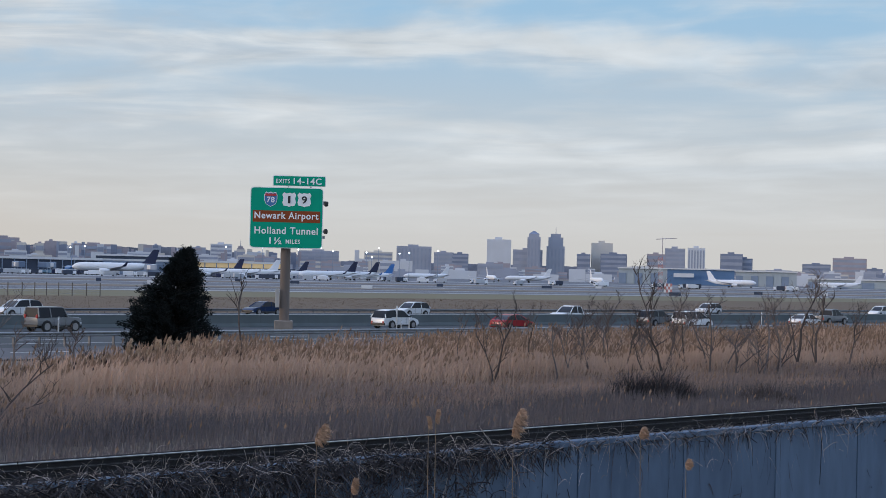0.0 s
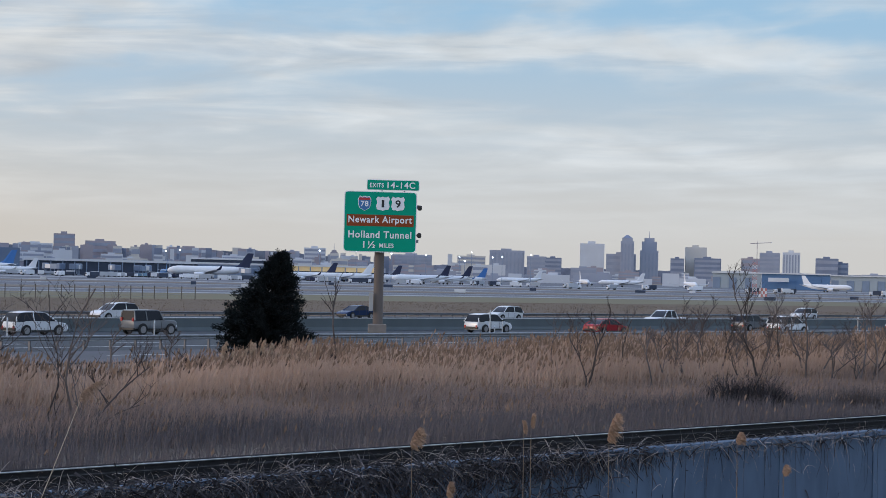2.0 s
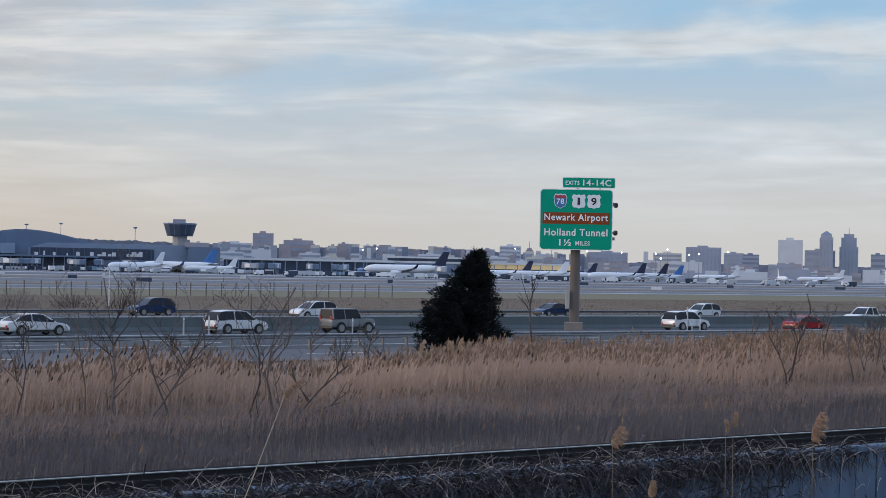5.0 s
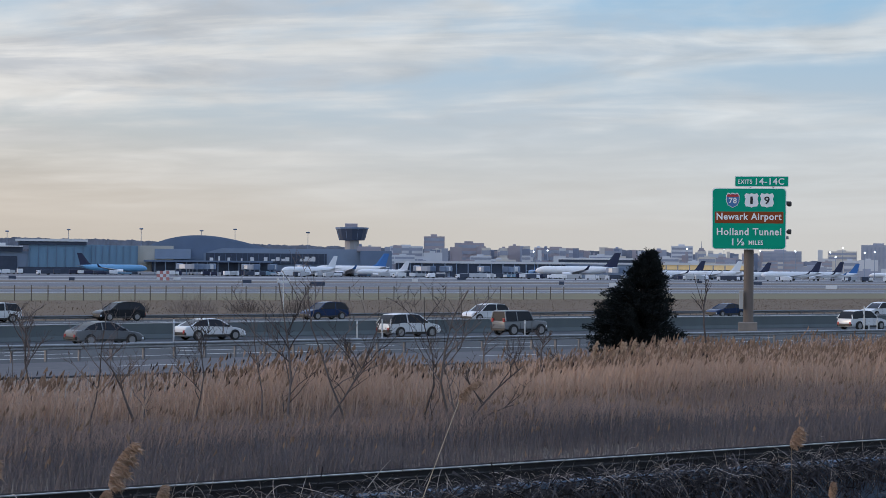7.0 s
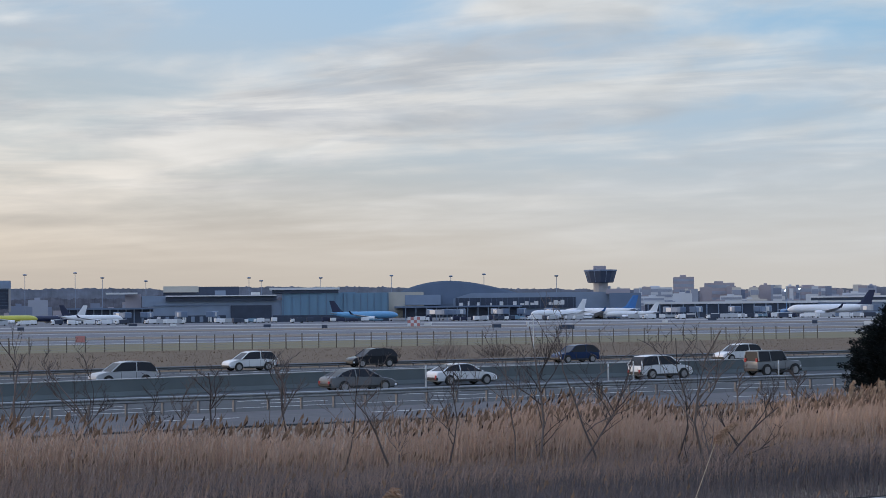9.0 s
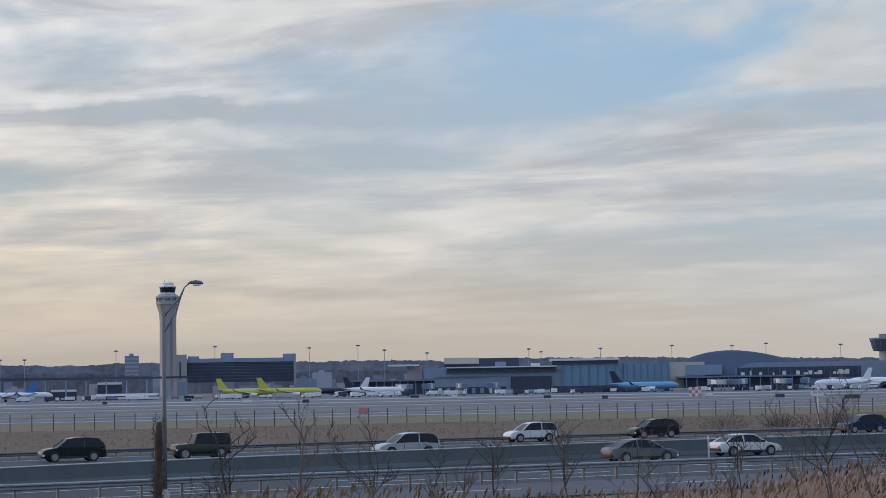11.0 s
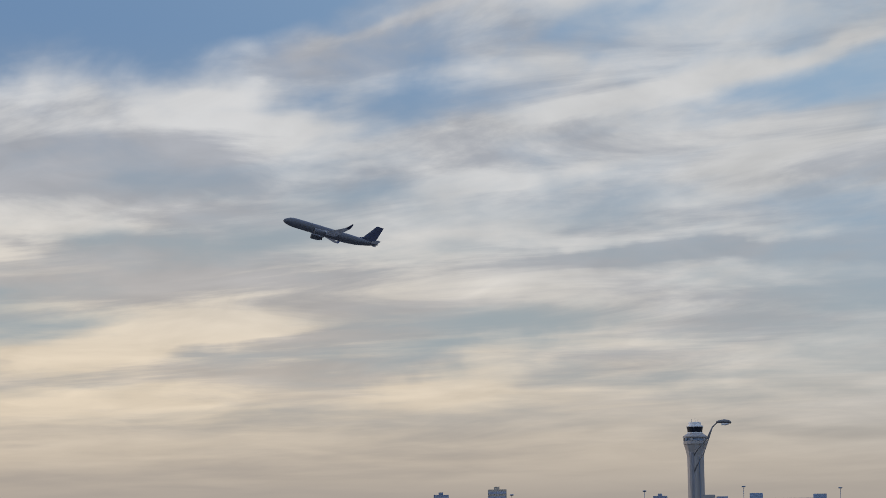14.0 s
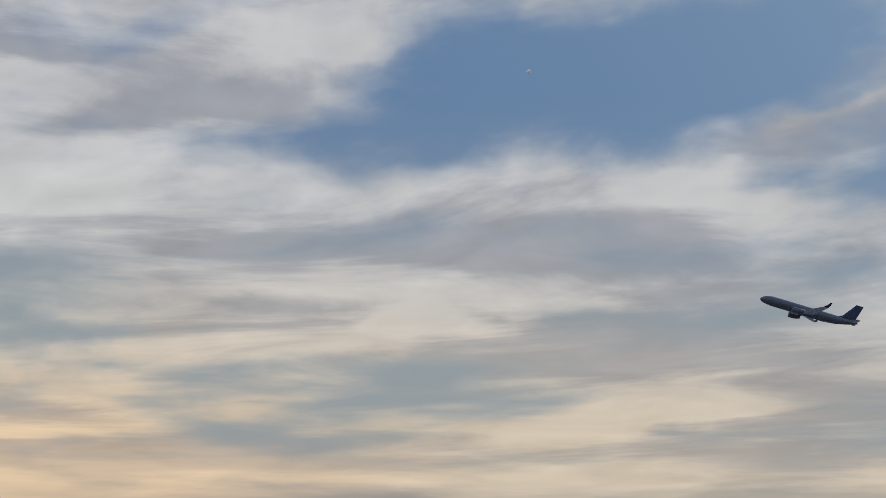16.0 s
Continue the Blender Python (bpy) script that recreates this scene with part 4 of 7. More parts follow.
def conifer(az, dist, height, seed=5):
    rng = random.Random(seed)
    t = thing("evergreen_tree", polar(az, dist, 0.0), "dense dark evergreen cedar with a ragged leaning top", "tree")
    part("trunk", tube(bmesh.new(), [(0, 0, 0), (0.1, 0, height * 0.4), (0.25, 0, height * 0.8), (0.35, 0, height * 0.97)], [0.2, 0.15, 0.08, 0.02], 8), M["bark"], t)
    bm = bmesh.new()
    verts, faces = [], []
    left = ((0, 0.05, 0.26, 0.48, 0.65, 0.87, 1), (2.5, 2.75, 2.85, 2.4, 1.65, 0.65, 0.1))
    right = ((0, 0.05, 0.2, 0.28, 0.48, 0.65, 0.87, 1), (1.7, 2.0, 2.6, 2.2, 1.65, 1.4, 0.75, 0.12))
    for i in range(380):
        f = 0.03 + 0.95 * rng.random() ** 0.85
        a = rng.uniform(0, math.tau)
        side = left if math.cos(a) < 0 else right
        clump = 0.93 + 0.1 * math.sin(f * 31 + 2.4 * math.sin(a * 2 + f * 7))
        reach = max(0.15, float(np.interp(f, *side)) * rng.uniform(0.88, 1.16) * clump)
        root = Vector((-0.1 + 0.75 * f * f, 0, height * f - 0.28 * reach))
        tip = root + Vector((math.cos(a) * reach, math.sin(a) * reach, reach * rng.uniform(0.1, 0.5)))
        tube(bm, [root, root.lerp(tip, 0.5), tip], [0.035, 0.02, 0.006], 4)
        for k in range(int(40 + 75 * reach)):
            g = rng.random() ** 0.6
            c = root.lerp(tip, g) + Vector((rng.gauss(0, 0.1), rng.gauss(0, 0.1), rng.gauss(0.02, 0.1)))
            d = ((tip - root).normalized() + Vector((rng.uniform(-0.8, 0.8), rng.uniform(-0.8, 0.8), rng.uniform(-0.4, 0.9)))).normalized()
            u = d.orthogonal().normalized() * rng.uniform(0.025, 0.05)
            ln = rng.uniform(0.09, 0.22)
            b = len(verts)
            verts += [c - u, c + u, c + d * ln]
            faces.append((b, b + 1, b + 2))
    part("bough", bm, M["bark"], t)
    ob = new("crown", raw("crown", [tuple(v) for v in verts], faces, M["conifer"]))
    ob.parent = t
    tagged(ob, "dark green-black needle foliage")


conifer(7.44, 122.0, 6.2)


def sapling(az, dist, base, top, spread=0.5, lean=0.0, levels=3, seed=1, thick=0.035, fork=0.3, label="bare grey sapling standing among dry reeds"):
    rng = random.Random(seed)
    h = top - base
    t = thing("bare_tree", polar(az, dist, base), label, "tree", "bare saplings")
    trunk, twigs = bmesh.new(), bmesh.new()

    def grow(bm, p, way, length, r, depth):
        pts, n = [p], 5
        for k in range(n):
            way = (way + Vector((rng.gauss(0, 0.2), rng.gauss(0, 0.2), rng.gauss(0.03, 0.14)))).normalized()
            pts.append(pts[-1] + way * (length / n))
        tube(bm, pts, [r * (1 - 0.6 * k / n) for k in range(n + 1)], 6 if depth == 0 else 4)
        if depth < levels:
            for k in range(rng.randint(3, 5) if depth else rng.randint(4, 6)):
                f = rng.uniform(fork if depth == 0 else 0.2, 0.95)
                i = min(int(f * n), n - 1)
                q = pts[i].lerp(pts[i + 1], f * n - i)
                a = rng.choice((0, math.pi)) + rng.gauss(0, 0.7)
                out = Vector((math.cos(a), math.sin(a) * 0.7, 0)) * spread * rng.uniform(0.7, 1.6) + Vector((0, 0, 1))
                grow(twigs, q, (out.normalized() + way * 0.3).normalized(), length * rng.uniform(0.3, 0.58) * (1.3 - 0.7 * f if depth == 0 else 1.0), max(r * 0.5, 0.0105 if dist > 85 else 0.008), depth + 1)
    girth = thick * (1.2 if dist > 85 else 1.0 if dist < 70 else 0.7)
    grow(trunk, Vector((0, 0, 0)), Vector((lean, 0, 1)).normalized(), h * 0.98, girth, 0)
    if levels == 3 and rng.random() < 0.55:
        for k in range(1):
            away = rng.choice((-1, 1)) * rng.uniform(0.08, 0.35)
            grow(trunk, Vector((0.06 * away, 0.05, 0)), Vector((lean + away, 0.1, 1)).normalized(), h * rng.uniform(0.45, 0.8), girth * 0.75, 1)
    part("trunk", trunk, M["bark"], t)
    part("crown", twigs, M["bark"], t)


# direction, distance, heights seen as angles, spread, lean, branching, thickness
for i, (az, d, e0, e1, spread, lean, lev, thick) in enumerate((
        (5.55, 96, -3.0, -0.35, 0.35, 0.0, 2, 0.05), (10.2, 92, -3.0, -1.75, 1.0, 0.25, 3, 0.05), (10.9, 92, -3.0, -2.0, 0.8, -0.1, 2, 0.03), (11.9, 92, -3.0, -1.7, 0.9, 0.2, 3, 0.045),
        (-1.45, 96, -3.1, -0.9, 0.7, 0.0, 3, 0.05), (-3.2, 100, -3.1, -1.4, 0.6, 0.15, 2, 0.04), (-0.5, 100, -2.7, -1.0, 0.5, 0.0, 2, 0.025), (-4.6, 108, -2.4, -0.6, 0.8, -0.1, 3, 0.05),
        (-5.2, 108, -2.4, -0.8, 0.6, 0.1, 3, 0.045), (-5.9, 110, -2.3, 0.35, 0.5, 0.0, 3, 0.05), (-6.3, 110, -2.4, -0.5, 0.8, 0.2, 3, 0.05), (-6.8, 112, -2.3, -0.9, 0.8, -0.15, 3, 0.05),
        (-7.4, 112, -2.3, -0.7, 0.7, 0.1, 3, 0.04), (-8.0, 112, -2.3, -0.9, 0.9, 0.15, 3, 0.04), (-9.9, 118, -2.2, 0.05, 0.9, 0.15, 3, 0.07), (-10.4, 118, -2.2, -0.2, 1.0, -0.15, 3, 0.06), (-11.3, 118, -2.2, -0.5, 0.9, 0.1, 3, 0.05),
        (-3.9, 106, -2.5, -0.8, 0.7, 0.1, 3, 0.035), (-2.5, 104, -2.5, -0.9, 0.6, -0.1, 3, 0.03), (-1.0, 104, -2.6, -1.0, 0.7, 0.1, 3, 0.03),
        (12.75, 68, -4.9, -0.1, 0.7, 0.02, 3, 0.051), (12.5, 68, -4.9, -1.8, 0.9, 0.1, 3, 0.043), (13.3, 68, -4.9, -0.6, 0.9, 0.1, 3, 0.034), (17.3, 68, -4.9, -0.3, 0.9, -0.05, 3, 0.047), (16.3, 68, -4.9, -1.0, 0.8, 0.1, 3, 0.043), (18.1, 68, -4.9, -1.2, 0.7, 0.05, 3, 0.030),
        (21.2, 68, -4.9, -1.9, 0.8, -0.2, 3, 0.051), (24.9, 80, -3.8, -1.0, 0.9, 0.2, 3, 0.09), (20.0, 68, -4.9, -1.6, 0.7, 0.1, 3, 0.034), (22.6, 68, -4.9, -1.6, 0.8, 0.1, 3, 0.034),
        (15.7, 68, -4.9, -0.5, 0.9, 0.1, 3, 0.043), (33.7, 74, -4.2, -1.0, 0.9, -0.05, 3, 0.085), (31.5, 74, -4.2, -0.9, 0.8, -0.05, 3, 0.085), (29.4, 74, -4.2, -0.9, 0.7, 0.0, 3, 0.07),
        (26.1, 76, -4.0, -1.5, 0.9, -0.25, 3, 0.07), (24.3, 76, -4.0, -1.6, 0.8, 0.1, 3, 0.07), (27.3, 76, -4.0, -1.9, 0.9, 0.2, 3, 0.05), (34.4, 74, -4.2, -1.7, 1.0, 0.35, 3, 0.05), (30.2, 74, -4.2, -1.9, 1.0, 0.3, 3, 0.05), (28.4, 74, -4.2, -2.0, 0.9, -0.1, 3, 0.05))):
    sapling(az, d, zel(d, e0), zel(d, e1), spread, lean, lev, 100 + i, thick, 0.35 if lev == 3 else 0.6)

rng = random.Random(77)
for i in range(18):
    az, d = rng.uniform(-9.5, -2.8), rng.uniform(99, 116)
    sapling(az, d, zel(d, -2.55), zel(d, rng.uniform(-1.5, -0.45)), rng.uniform(0.5, 1.0), rng.uniform(-0.25, 0.25), 3, 300 + i, rng.uniform(0.025, 0.05), 0.3, "thin bare sapling in a thicket among dry reeds")


def shrub(az, dist, z, wide, tall, count, label, seed, twig="vinedark"):
    """A low tangle of bare brown twigs."""
    r = random.Random(seed)
    t = thing("shrub", polar(az, dist, z), label, "shrub", "low shrubs")
    verts, faces = [], []
    for i in range(count):
        a, f = r.uniform(0, math.tau), r.random() ** 0.5
        p = Vector((math.cos(a) * f * wide * 0.42, math.sin(a) * f * wide * 0.25, r.random() ** 2 * 0.55 * tall * (1 - f * f)))
        way = Vector((math.cos(a) * f * 0.7 + r.gauss(0, 0.3), r.gauss(0, 0.3), 1)).normalized()
        ln = tall * r.uniform(0.5, 1.1) * (1.05 - 0.55 * f)
        bend = Vector((r.gauss(0, 0.2), r.gauss(0, 0.2), -0.1)) * ln
        u = Vector((r.uniform(-1, 1), r.uniform(-1, 1), 0)).normalized() * 0.014
        b = len(verts)
        for k in range(4):
            c = p + way * (ln * k / 3) + bend * (k / 3) ** 2
            verts += [c - u * (1 - k / 4), c + u * (1 - k / 4)]
        faces += [(b + 2 * k, b + 2 * k + 1, b + 2 * k + 3, b + 2 * k + 2) for k in range(3)]
    ob = new("twig_tangle", raw("twig_tangle", [tuple(v) for v in verts], faces, M[twig]))
    ob.parent = t
    tagged(ob, kind="stuff")


for i, (az, d, e, wide, tall) in enumerate(((-5.35, 92, -3.5, 2.6, 1.5), (-6.3, 92, -3.5, 3.0, 1.7), (-7.6, 94, -3.4, 3.0, 0.8), (-9.0, 96, -3.35, 3.6, 0.9), (-12.0, 120, -2.55, 4.2, 1.1), (19.9, 222, -1.29, 6, 2.6), (18.4, 226, -1.27, 4, 2.0), (16.9, 224, -1.28, 5, 2.2), (21.4, 224, -1.28, 3, 1.5), (11.6, 88, -3.2, 2.5, 0.7))):
    shrub(az, d, zel(d, e), wide, tall, 1400 if -7 < az < -5 else 700 if d < 200 else 320, "dark tangle of bare brown twigs in the grass" if d < 200 else "loose brown bare bush on the far verge", 40 + i, "vinedark" if -7 < az < -5 else "bark")

stump = thing("dead_tree", polar(35.72, 78, -0.9), "broken dead tree trunk overgrown with brown creeper", "dead tree")
part("trunk", tube(bmesh.new(), [(-0.22, 0, 0), (-0.08, 0.02, 1.1), (-0.02, 0, 2.2), (0.02, 0.03, 3.2), (0.02, 0, 4.2), (0.06, 0, 4.72)], [0.22, 0.17, 0.17, 0.14, 0.15, 0.08], 9), M["creeper"], stump)
r = random.Random(91)
verts, faces = [], []
for i in range(800):
    z, a = 4.9 * r.random() ** 1.1, r.uniform(0, math.tau)
    p = Vector((math.cos(a) * 0.16, math.sin(a) * 0.16, z))
    out = Vector((math.cos(a) + r.gauss(0, 0.5), math.sin(a), r.gauss(0.1, 0.9))).normalized() * r.uniform(0.05, 0.26) * (1.5 - 0.2 * z)
    u = Vector((r.uniform(-1, 1), r.uniform(-1, 1), r.uniform(-1, 1))).normalized() * 0.012
    b = len(verts)
    verts += [p - u, p + u, p + out * 0.6 + u + Vector((0, 0, 0.05)), p + out * 0.6 - u + Vector((0, 0, 0.05)), p + out]
    faces += [(b, b + 1, b + 2), (b, b + 2, b + 3), (b + 3, b + 2, b + 4)]
tangle = new("creeper_tangle", raw("creeper_tangle", [tuple(v) for v in verts], faces, M["bark"]))
tangle.parent = stump
tagged(tangle, "tangle of dead creeper stems", kind="stuff")


# ---------------------------------------------------------------- vehicles on the motorway
PAINT = {
    "white": paint("white car paint", (0.72, 0.73, 0.74), 0.25), "silver": paint("silver car paint", (0.42, 0.43, 0.45), 0.3),
    "grey": paint("grey car paint", (0.16, 0.17, 0.18), 0.3), "black": paint("black car paint", (0.018, 0.02, 0.024), 0.2),
    "navy": paint("dark blue car paint", (0.02, 0.04, 0.10), 0.25), "red": paint("red car paint", (0.36, 0.02, 0.025), 0.3),
    "green": paint("dark green car paint", (0.025, 0.035, 0.03), 0.25),
}
SHAPES = {  # length, width, lower body outline, cabin outline, wheel radius, wheel places
    "suv": (4.65, 1.86, [(-2.26, 0.28), (-2.32, 0.5), (-2.31, 0.78), (-2.26, 1.0), (-1.2, 1.04), (0.9, 1.02), (1.55, 0.98), (2.05, 0.88), (2.27, 0.72), (2.32, 0.5), (2.26, 0.28)],
            [(-2.24, 0.98), (-2.1, 1.32), (-1.82, 1.6), (-0.9, 1.69), (-0.1, 1.68), (0.42, 1.58), (1.18, 1.0)], 0.36, (-1.38, 1.4)),
    "sedan": (4.8, 1.83, [(-2.34, 0.26), (-2.4, 0.5), (-2.38, 0.78), (-2.25, 0.95), (-1.5, 0.97), (0.9, 0.9), (1.6, 0.85), (2.1, 0.74), (2.36, 0.58), (2.4, 0.42), (2.34, 0.26)],
              [(-1.95, 0.94), (-1.45, 1.22), (-0.95, 1.38), (-0.2, 1.45), (0.35, 1.37), (1.2, 0.88)], 0.33, (-1.42, 1.45)),
    "van": (5.1, 1.95, [(-2.48, 0.27), (-2.55, 0.5), (-2.54, 0.85), (-2.5, 1.05), (1.2, 1.04), (1.75, 0.98), (2.25, 0.85), (2.47, 0.66), (2.52, 0.48), (2.46, 0.27)],
            [(-2.48, 1.02), (-2.4, 1.4), (-2.22, 1.68), (-1.0, 1.76), (-0.1, 1.75), (0.5, 1.64), (1.6, 1.02)], 0.35, (-1.55, 1.52)),
    "jeep": (4.3, 1.85, [(-2.05, 0.45), (-2.08, 1.1), (0.75, 1.12), (1.85, 1.08), (2.03, 0.98), (2.08, 0.7), (2.05, 0.45)],
             [(-2.04, 1.09), (-1.98, 1.78), (-1.8, 1.84), (0.25, 1.84), (0.4, 1.76), (0.68, 1.09)], 0.41, (-1.3, 1.35)),
    "pickup": (5.7, 1.98, [(-2.8, 0.45), (-2.85, 0.7), (-2.84, 1.12), (1.1, 1.13), (2.2, 1.1), (2.65, 0.98), (2.8, 0.75), (2.8, 0.45)],
               [(-0.98, 1.1), (-0.82, 1.7), (-0.6, 1.82), (0.3, 1.85), (0.6, 1.76), (1.38, 1.1)], 0.41, (-1.75, 1.78)),
}
CAR_MESHES = {}


def car_meshes(kind):
    """Meshes that cars of one kind share."""
    if kind in CAR_MESHES:
        return CAR_MESHES[kind]
    L, W, low, cab, r, wheels = SHAPES[kind]
    h = W / 2

    def pinch(bm, z0, z1, k):
        for v in bm.verts:
            f = max(0.0, min(1.0, (v.co.z - z0) / (z1 - z0)))
            v.co.y *= 1 - k * f
    body = prism(bmesh.new(), low, -h, h)
    for v in body.verts:
        v.co.y *= (1 - 0.12 * max(0, (abs(v.co.x) - 0.36 * L) / (0.14 * L))) * (0.955 if v.co.z > 0.9 or v.co.z < 0.32 else 1.0)
    bmesh.ops.bevel(body, geom=list(body.edges), offset=0.085, segments=3, affect="EDGES", profile=0.55)
    glass = prism(bmesh.new(), cab, -h + 0.06, h - 0.06)
    ztop = max(z for x, z in cab)
    pinch(glass, cab[0][1], ztop, 0.2)
    roof_pts = [p for p in cab if p[1] > ztop - 0.16]
    roof = prism(bmesh.new(), [(x, z + 0.03) for x, z in roof_pts] + [(x, z - 0.045) for x, z in reversed(roof_pts)], -(h - 0.05) * 0.805, (h - 0.05) * 0.805)
    bmesh.ops.bevel(roof, geom=list(roof.edges), offset=0.02, segments=1, affect="EDGES")
    pillars = []
    for i, (a, c) in enumerate(((cab[0], cab[1]), (cab[-1], cab[-2]))):
        for sgn in (-1, 1):
            yb, yt = sgn * (h - 0.055), sgn * (h - 0.06) * 0.805
            pillars.append(tube(bmesh.new(), [(a[0], yb, a[1]), (c[0], yt, c[1])], [0.06, 0.05], 4))
    mid = (cab[0][0] * 0.45 + cab[-1][0] * 0.55) - 0.35
    for sgn in (-1, 1):
        pillars.append(tube(bmesh.new(), [(mid, sgn * (h - 0.055), cab[0][1]), (mid - 0.03, sgn * (h - 0.06) * 0.81, ztop - 0.03)], [0.05, 0.04], 4))
    out = {"body": body, "cabin_glass": glass, "roof": roof}
    made = {k: finish(b, k, [M["glass"]] if k == "cabin_glass" else [], True) for k, b in out.items()}
    for me in made.values():
        me.set_sharp_from_angle(angle=radians(38))
    made["pillars"] = [finish(b, "pillar", []) for b in pillars]
    tyre = bmesh.new()
    tube(tyre, [(0, -0.11, 0), (0, -0.1, 0), (0, 0.1, 0), (0, 0.11, 0)], [r * 0.9, r, r, r * 0.9], 18)
    arch = bmesh.new()
    tube(arch, [(0, -0.02, 0), (0, 0.02, 0)], [r + 0.028, r + 0.028], 18)
    made["wheel_arch"] = finish(arch, "wheel_arch", M["tyre"])
    made["tyre"] = finish(tyre, "tyre", M["tyre"])
    rim = bmesh.new()
    tube(rim, [(0, -0.118, 0), (0, 0.118, 0)], [r * 0.66, r * 0.66], 14)
    made["rim"] = finish(rim, "rim", M["rim"])
    made["headlight"] = finish(boxed(-0.1, 0.06, -0.18, 0.18, -0.07, 0.08, bevel=0.03), "headlight", M["lamp"])
    made["taillight"] = finish(boxed(-0.05, 0.05, -0.1, 0.1, -0.14, 0.14, bevel=0.02), "taillight", M["tail"])
    made["mirror"] = finish(boxed(-0.07, 0.07, -0.09, 0.09, -0.06, 0.07, bevel=0.03), "mirror", M["black"])
    made["bumper"] = finish(boxed(-0.08, 0.08, -h * 0.88, h * 0.88, -0.1, 0.1, bevel=0.03), "bumper", M["black"])
    made["door_seam"] = finish(boxed(-0.012, 0.012, -0.004, 0.004, -0.28, 0.28), "door_seam", M["black"])
    made["sill"] = finish(boxed(wheels[0] + r + 0.05, wheels[1] - r - 0.05, -0.02, 0.02, 0.24, 0.4, bevel=0.015), "sill", M["black"])
    made["grille"] = finish(boxed(-0.02, 0.02, -0.42, 0.42, -0.1, 0.1, bevel=0.01), "grille", M["black"])
    CAR_MESHES[kind] = made
    return made


def car(kind, color, s, q, leftward, label):
    """A car on the road; leftward cars head against the road's s axis."""
    L, W, low, cab, r, wheels = SHAPES[kind]
    made = car_meshes(kind)
    t = thing({"pickup": "pickup_truck", "van": "minivan"}.get(kind, "car"), sq(s, q, 0.05, 180 if leftward else 0), label,
              {"pickup": "pickup truck", "van": "minivan"}.get(kind, "car"), "cars on the motorway")

    def add(name, key, loc=(0, 0, 0), coat=False, parent=t):
        me = made[key] if isinstance(key, str) else key
        if coat:
            me = me.copy()
            me.materials.clear()
            me.materials.append(PAINT[color])
        ob = new(name, me)
        ob.parent = parent
        ob.location = loc
        return ob
    body = add("body", "body", coat=True)
    add("cabin_glass", "cabin_glass")
    add("roof", "roof", coat=True)
    for p in made["pillars"]:
        add("pillar", p, coat=True)
    for x in wheels:
        for y in (-W / 2 + 0.07, W / 2 - 0.07):
            add("wheel_arch", "wheel_arch", (x, y * (W / 2 - 0.01) / (W / 2 - 0.07), r + 0.03), parent=body)
            w = add("wheel", "tyre", (x, y, r))
            add("rim", "rim", parent=w)
    front, back = max(x for x, z in low), min(x for x, z in low)
    zl = low[-2][1]
    for y in (-W / 2 + 0.26, W / 2 - 0.26):
        add("headlight", "headlight", (front - 0.1, y, zl - 0.03))
        add("taillight", "taillight", (back + 0.01, y, low[1][1] + 0.05))
        add("mirror", "mirror", (cab[-1][0] - 0.25, y * 1.42, cab[-1][1] + 0.1))
    for x in (-0.65, 0.45):
        for y in (-W / 2 - 0.001, W / 2 + 0.001):
            add("door_seam", "door_seam", (x, y, 0.68), parent=body)
    for y in (-W / 2, W / 2):
        add("sill", "sill", (0, y, 0), parent=body)
    add("grille", "grille", (front - 0.03, 0, zl - 0.12), parent=body)
    add("bumper", "bumper", (front - 0.04, 0, 0.42))
    add("bumper", "bumper", (back + 0.04, 0, 0.45))


NAMES = {"suv": "SUV", "sedan": "sedan", "van": "minivan", "jeep": "boxy off-roader", "pickup": "pickup truck"}
for kind, color, az, q, leftward in (
        ("suv", "white", 11.7, 152, True), ("jeep", "grey", 10.75, 119.8, False), ("sedan", "navy", 5.0, 160, True), ("suv", "white", 0.84, 152, True),
        ("pickup", "white", -3.62, 131, True), ("sedan", "red", -2.0, 114.3, False), ("suv", "grey", -5.98, 120, False), ("van", "white", -7.0, 114, False),
        ("suv", "white", -7.43, 157, True), ("sedan", "white", -10.1, 114.3, False), ("pickup", "grey", -10.75, 120, False), ("suv", "white", -12.1, 145, True),
        ("suv", "white", 13.85, 119.8, False), ("suv", "white", 1.30, 119.8, False), 
        ("suv", "white", 25.3, 163, True), ("suv", "black", 21.9, 165, True), 
        ("sedan", "white", 19.4, 120, False), ("sedan", "grey", 22.3, 115, False), ("suv", "black", 38.0, 146, True), ("jeep", "green", 34.5, 144, True), ("suv", "silver", 28.8, 136, True),
        ("suv", "navy", 16.2, 163, True)):
    d = across_at(az, q)
    a = radians(az)
    p = Vector((-math.sin(a) * d, math.cos(a) * d, 0))
    car(kind, color, p.dot(ALONG), q, leftward, "%s %s on the %s carriageway of the motorway" % (color, NAMES[kind], "far" if leftward else "near"))


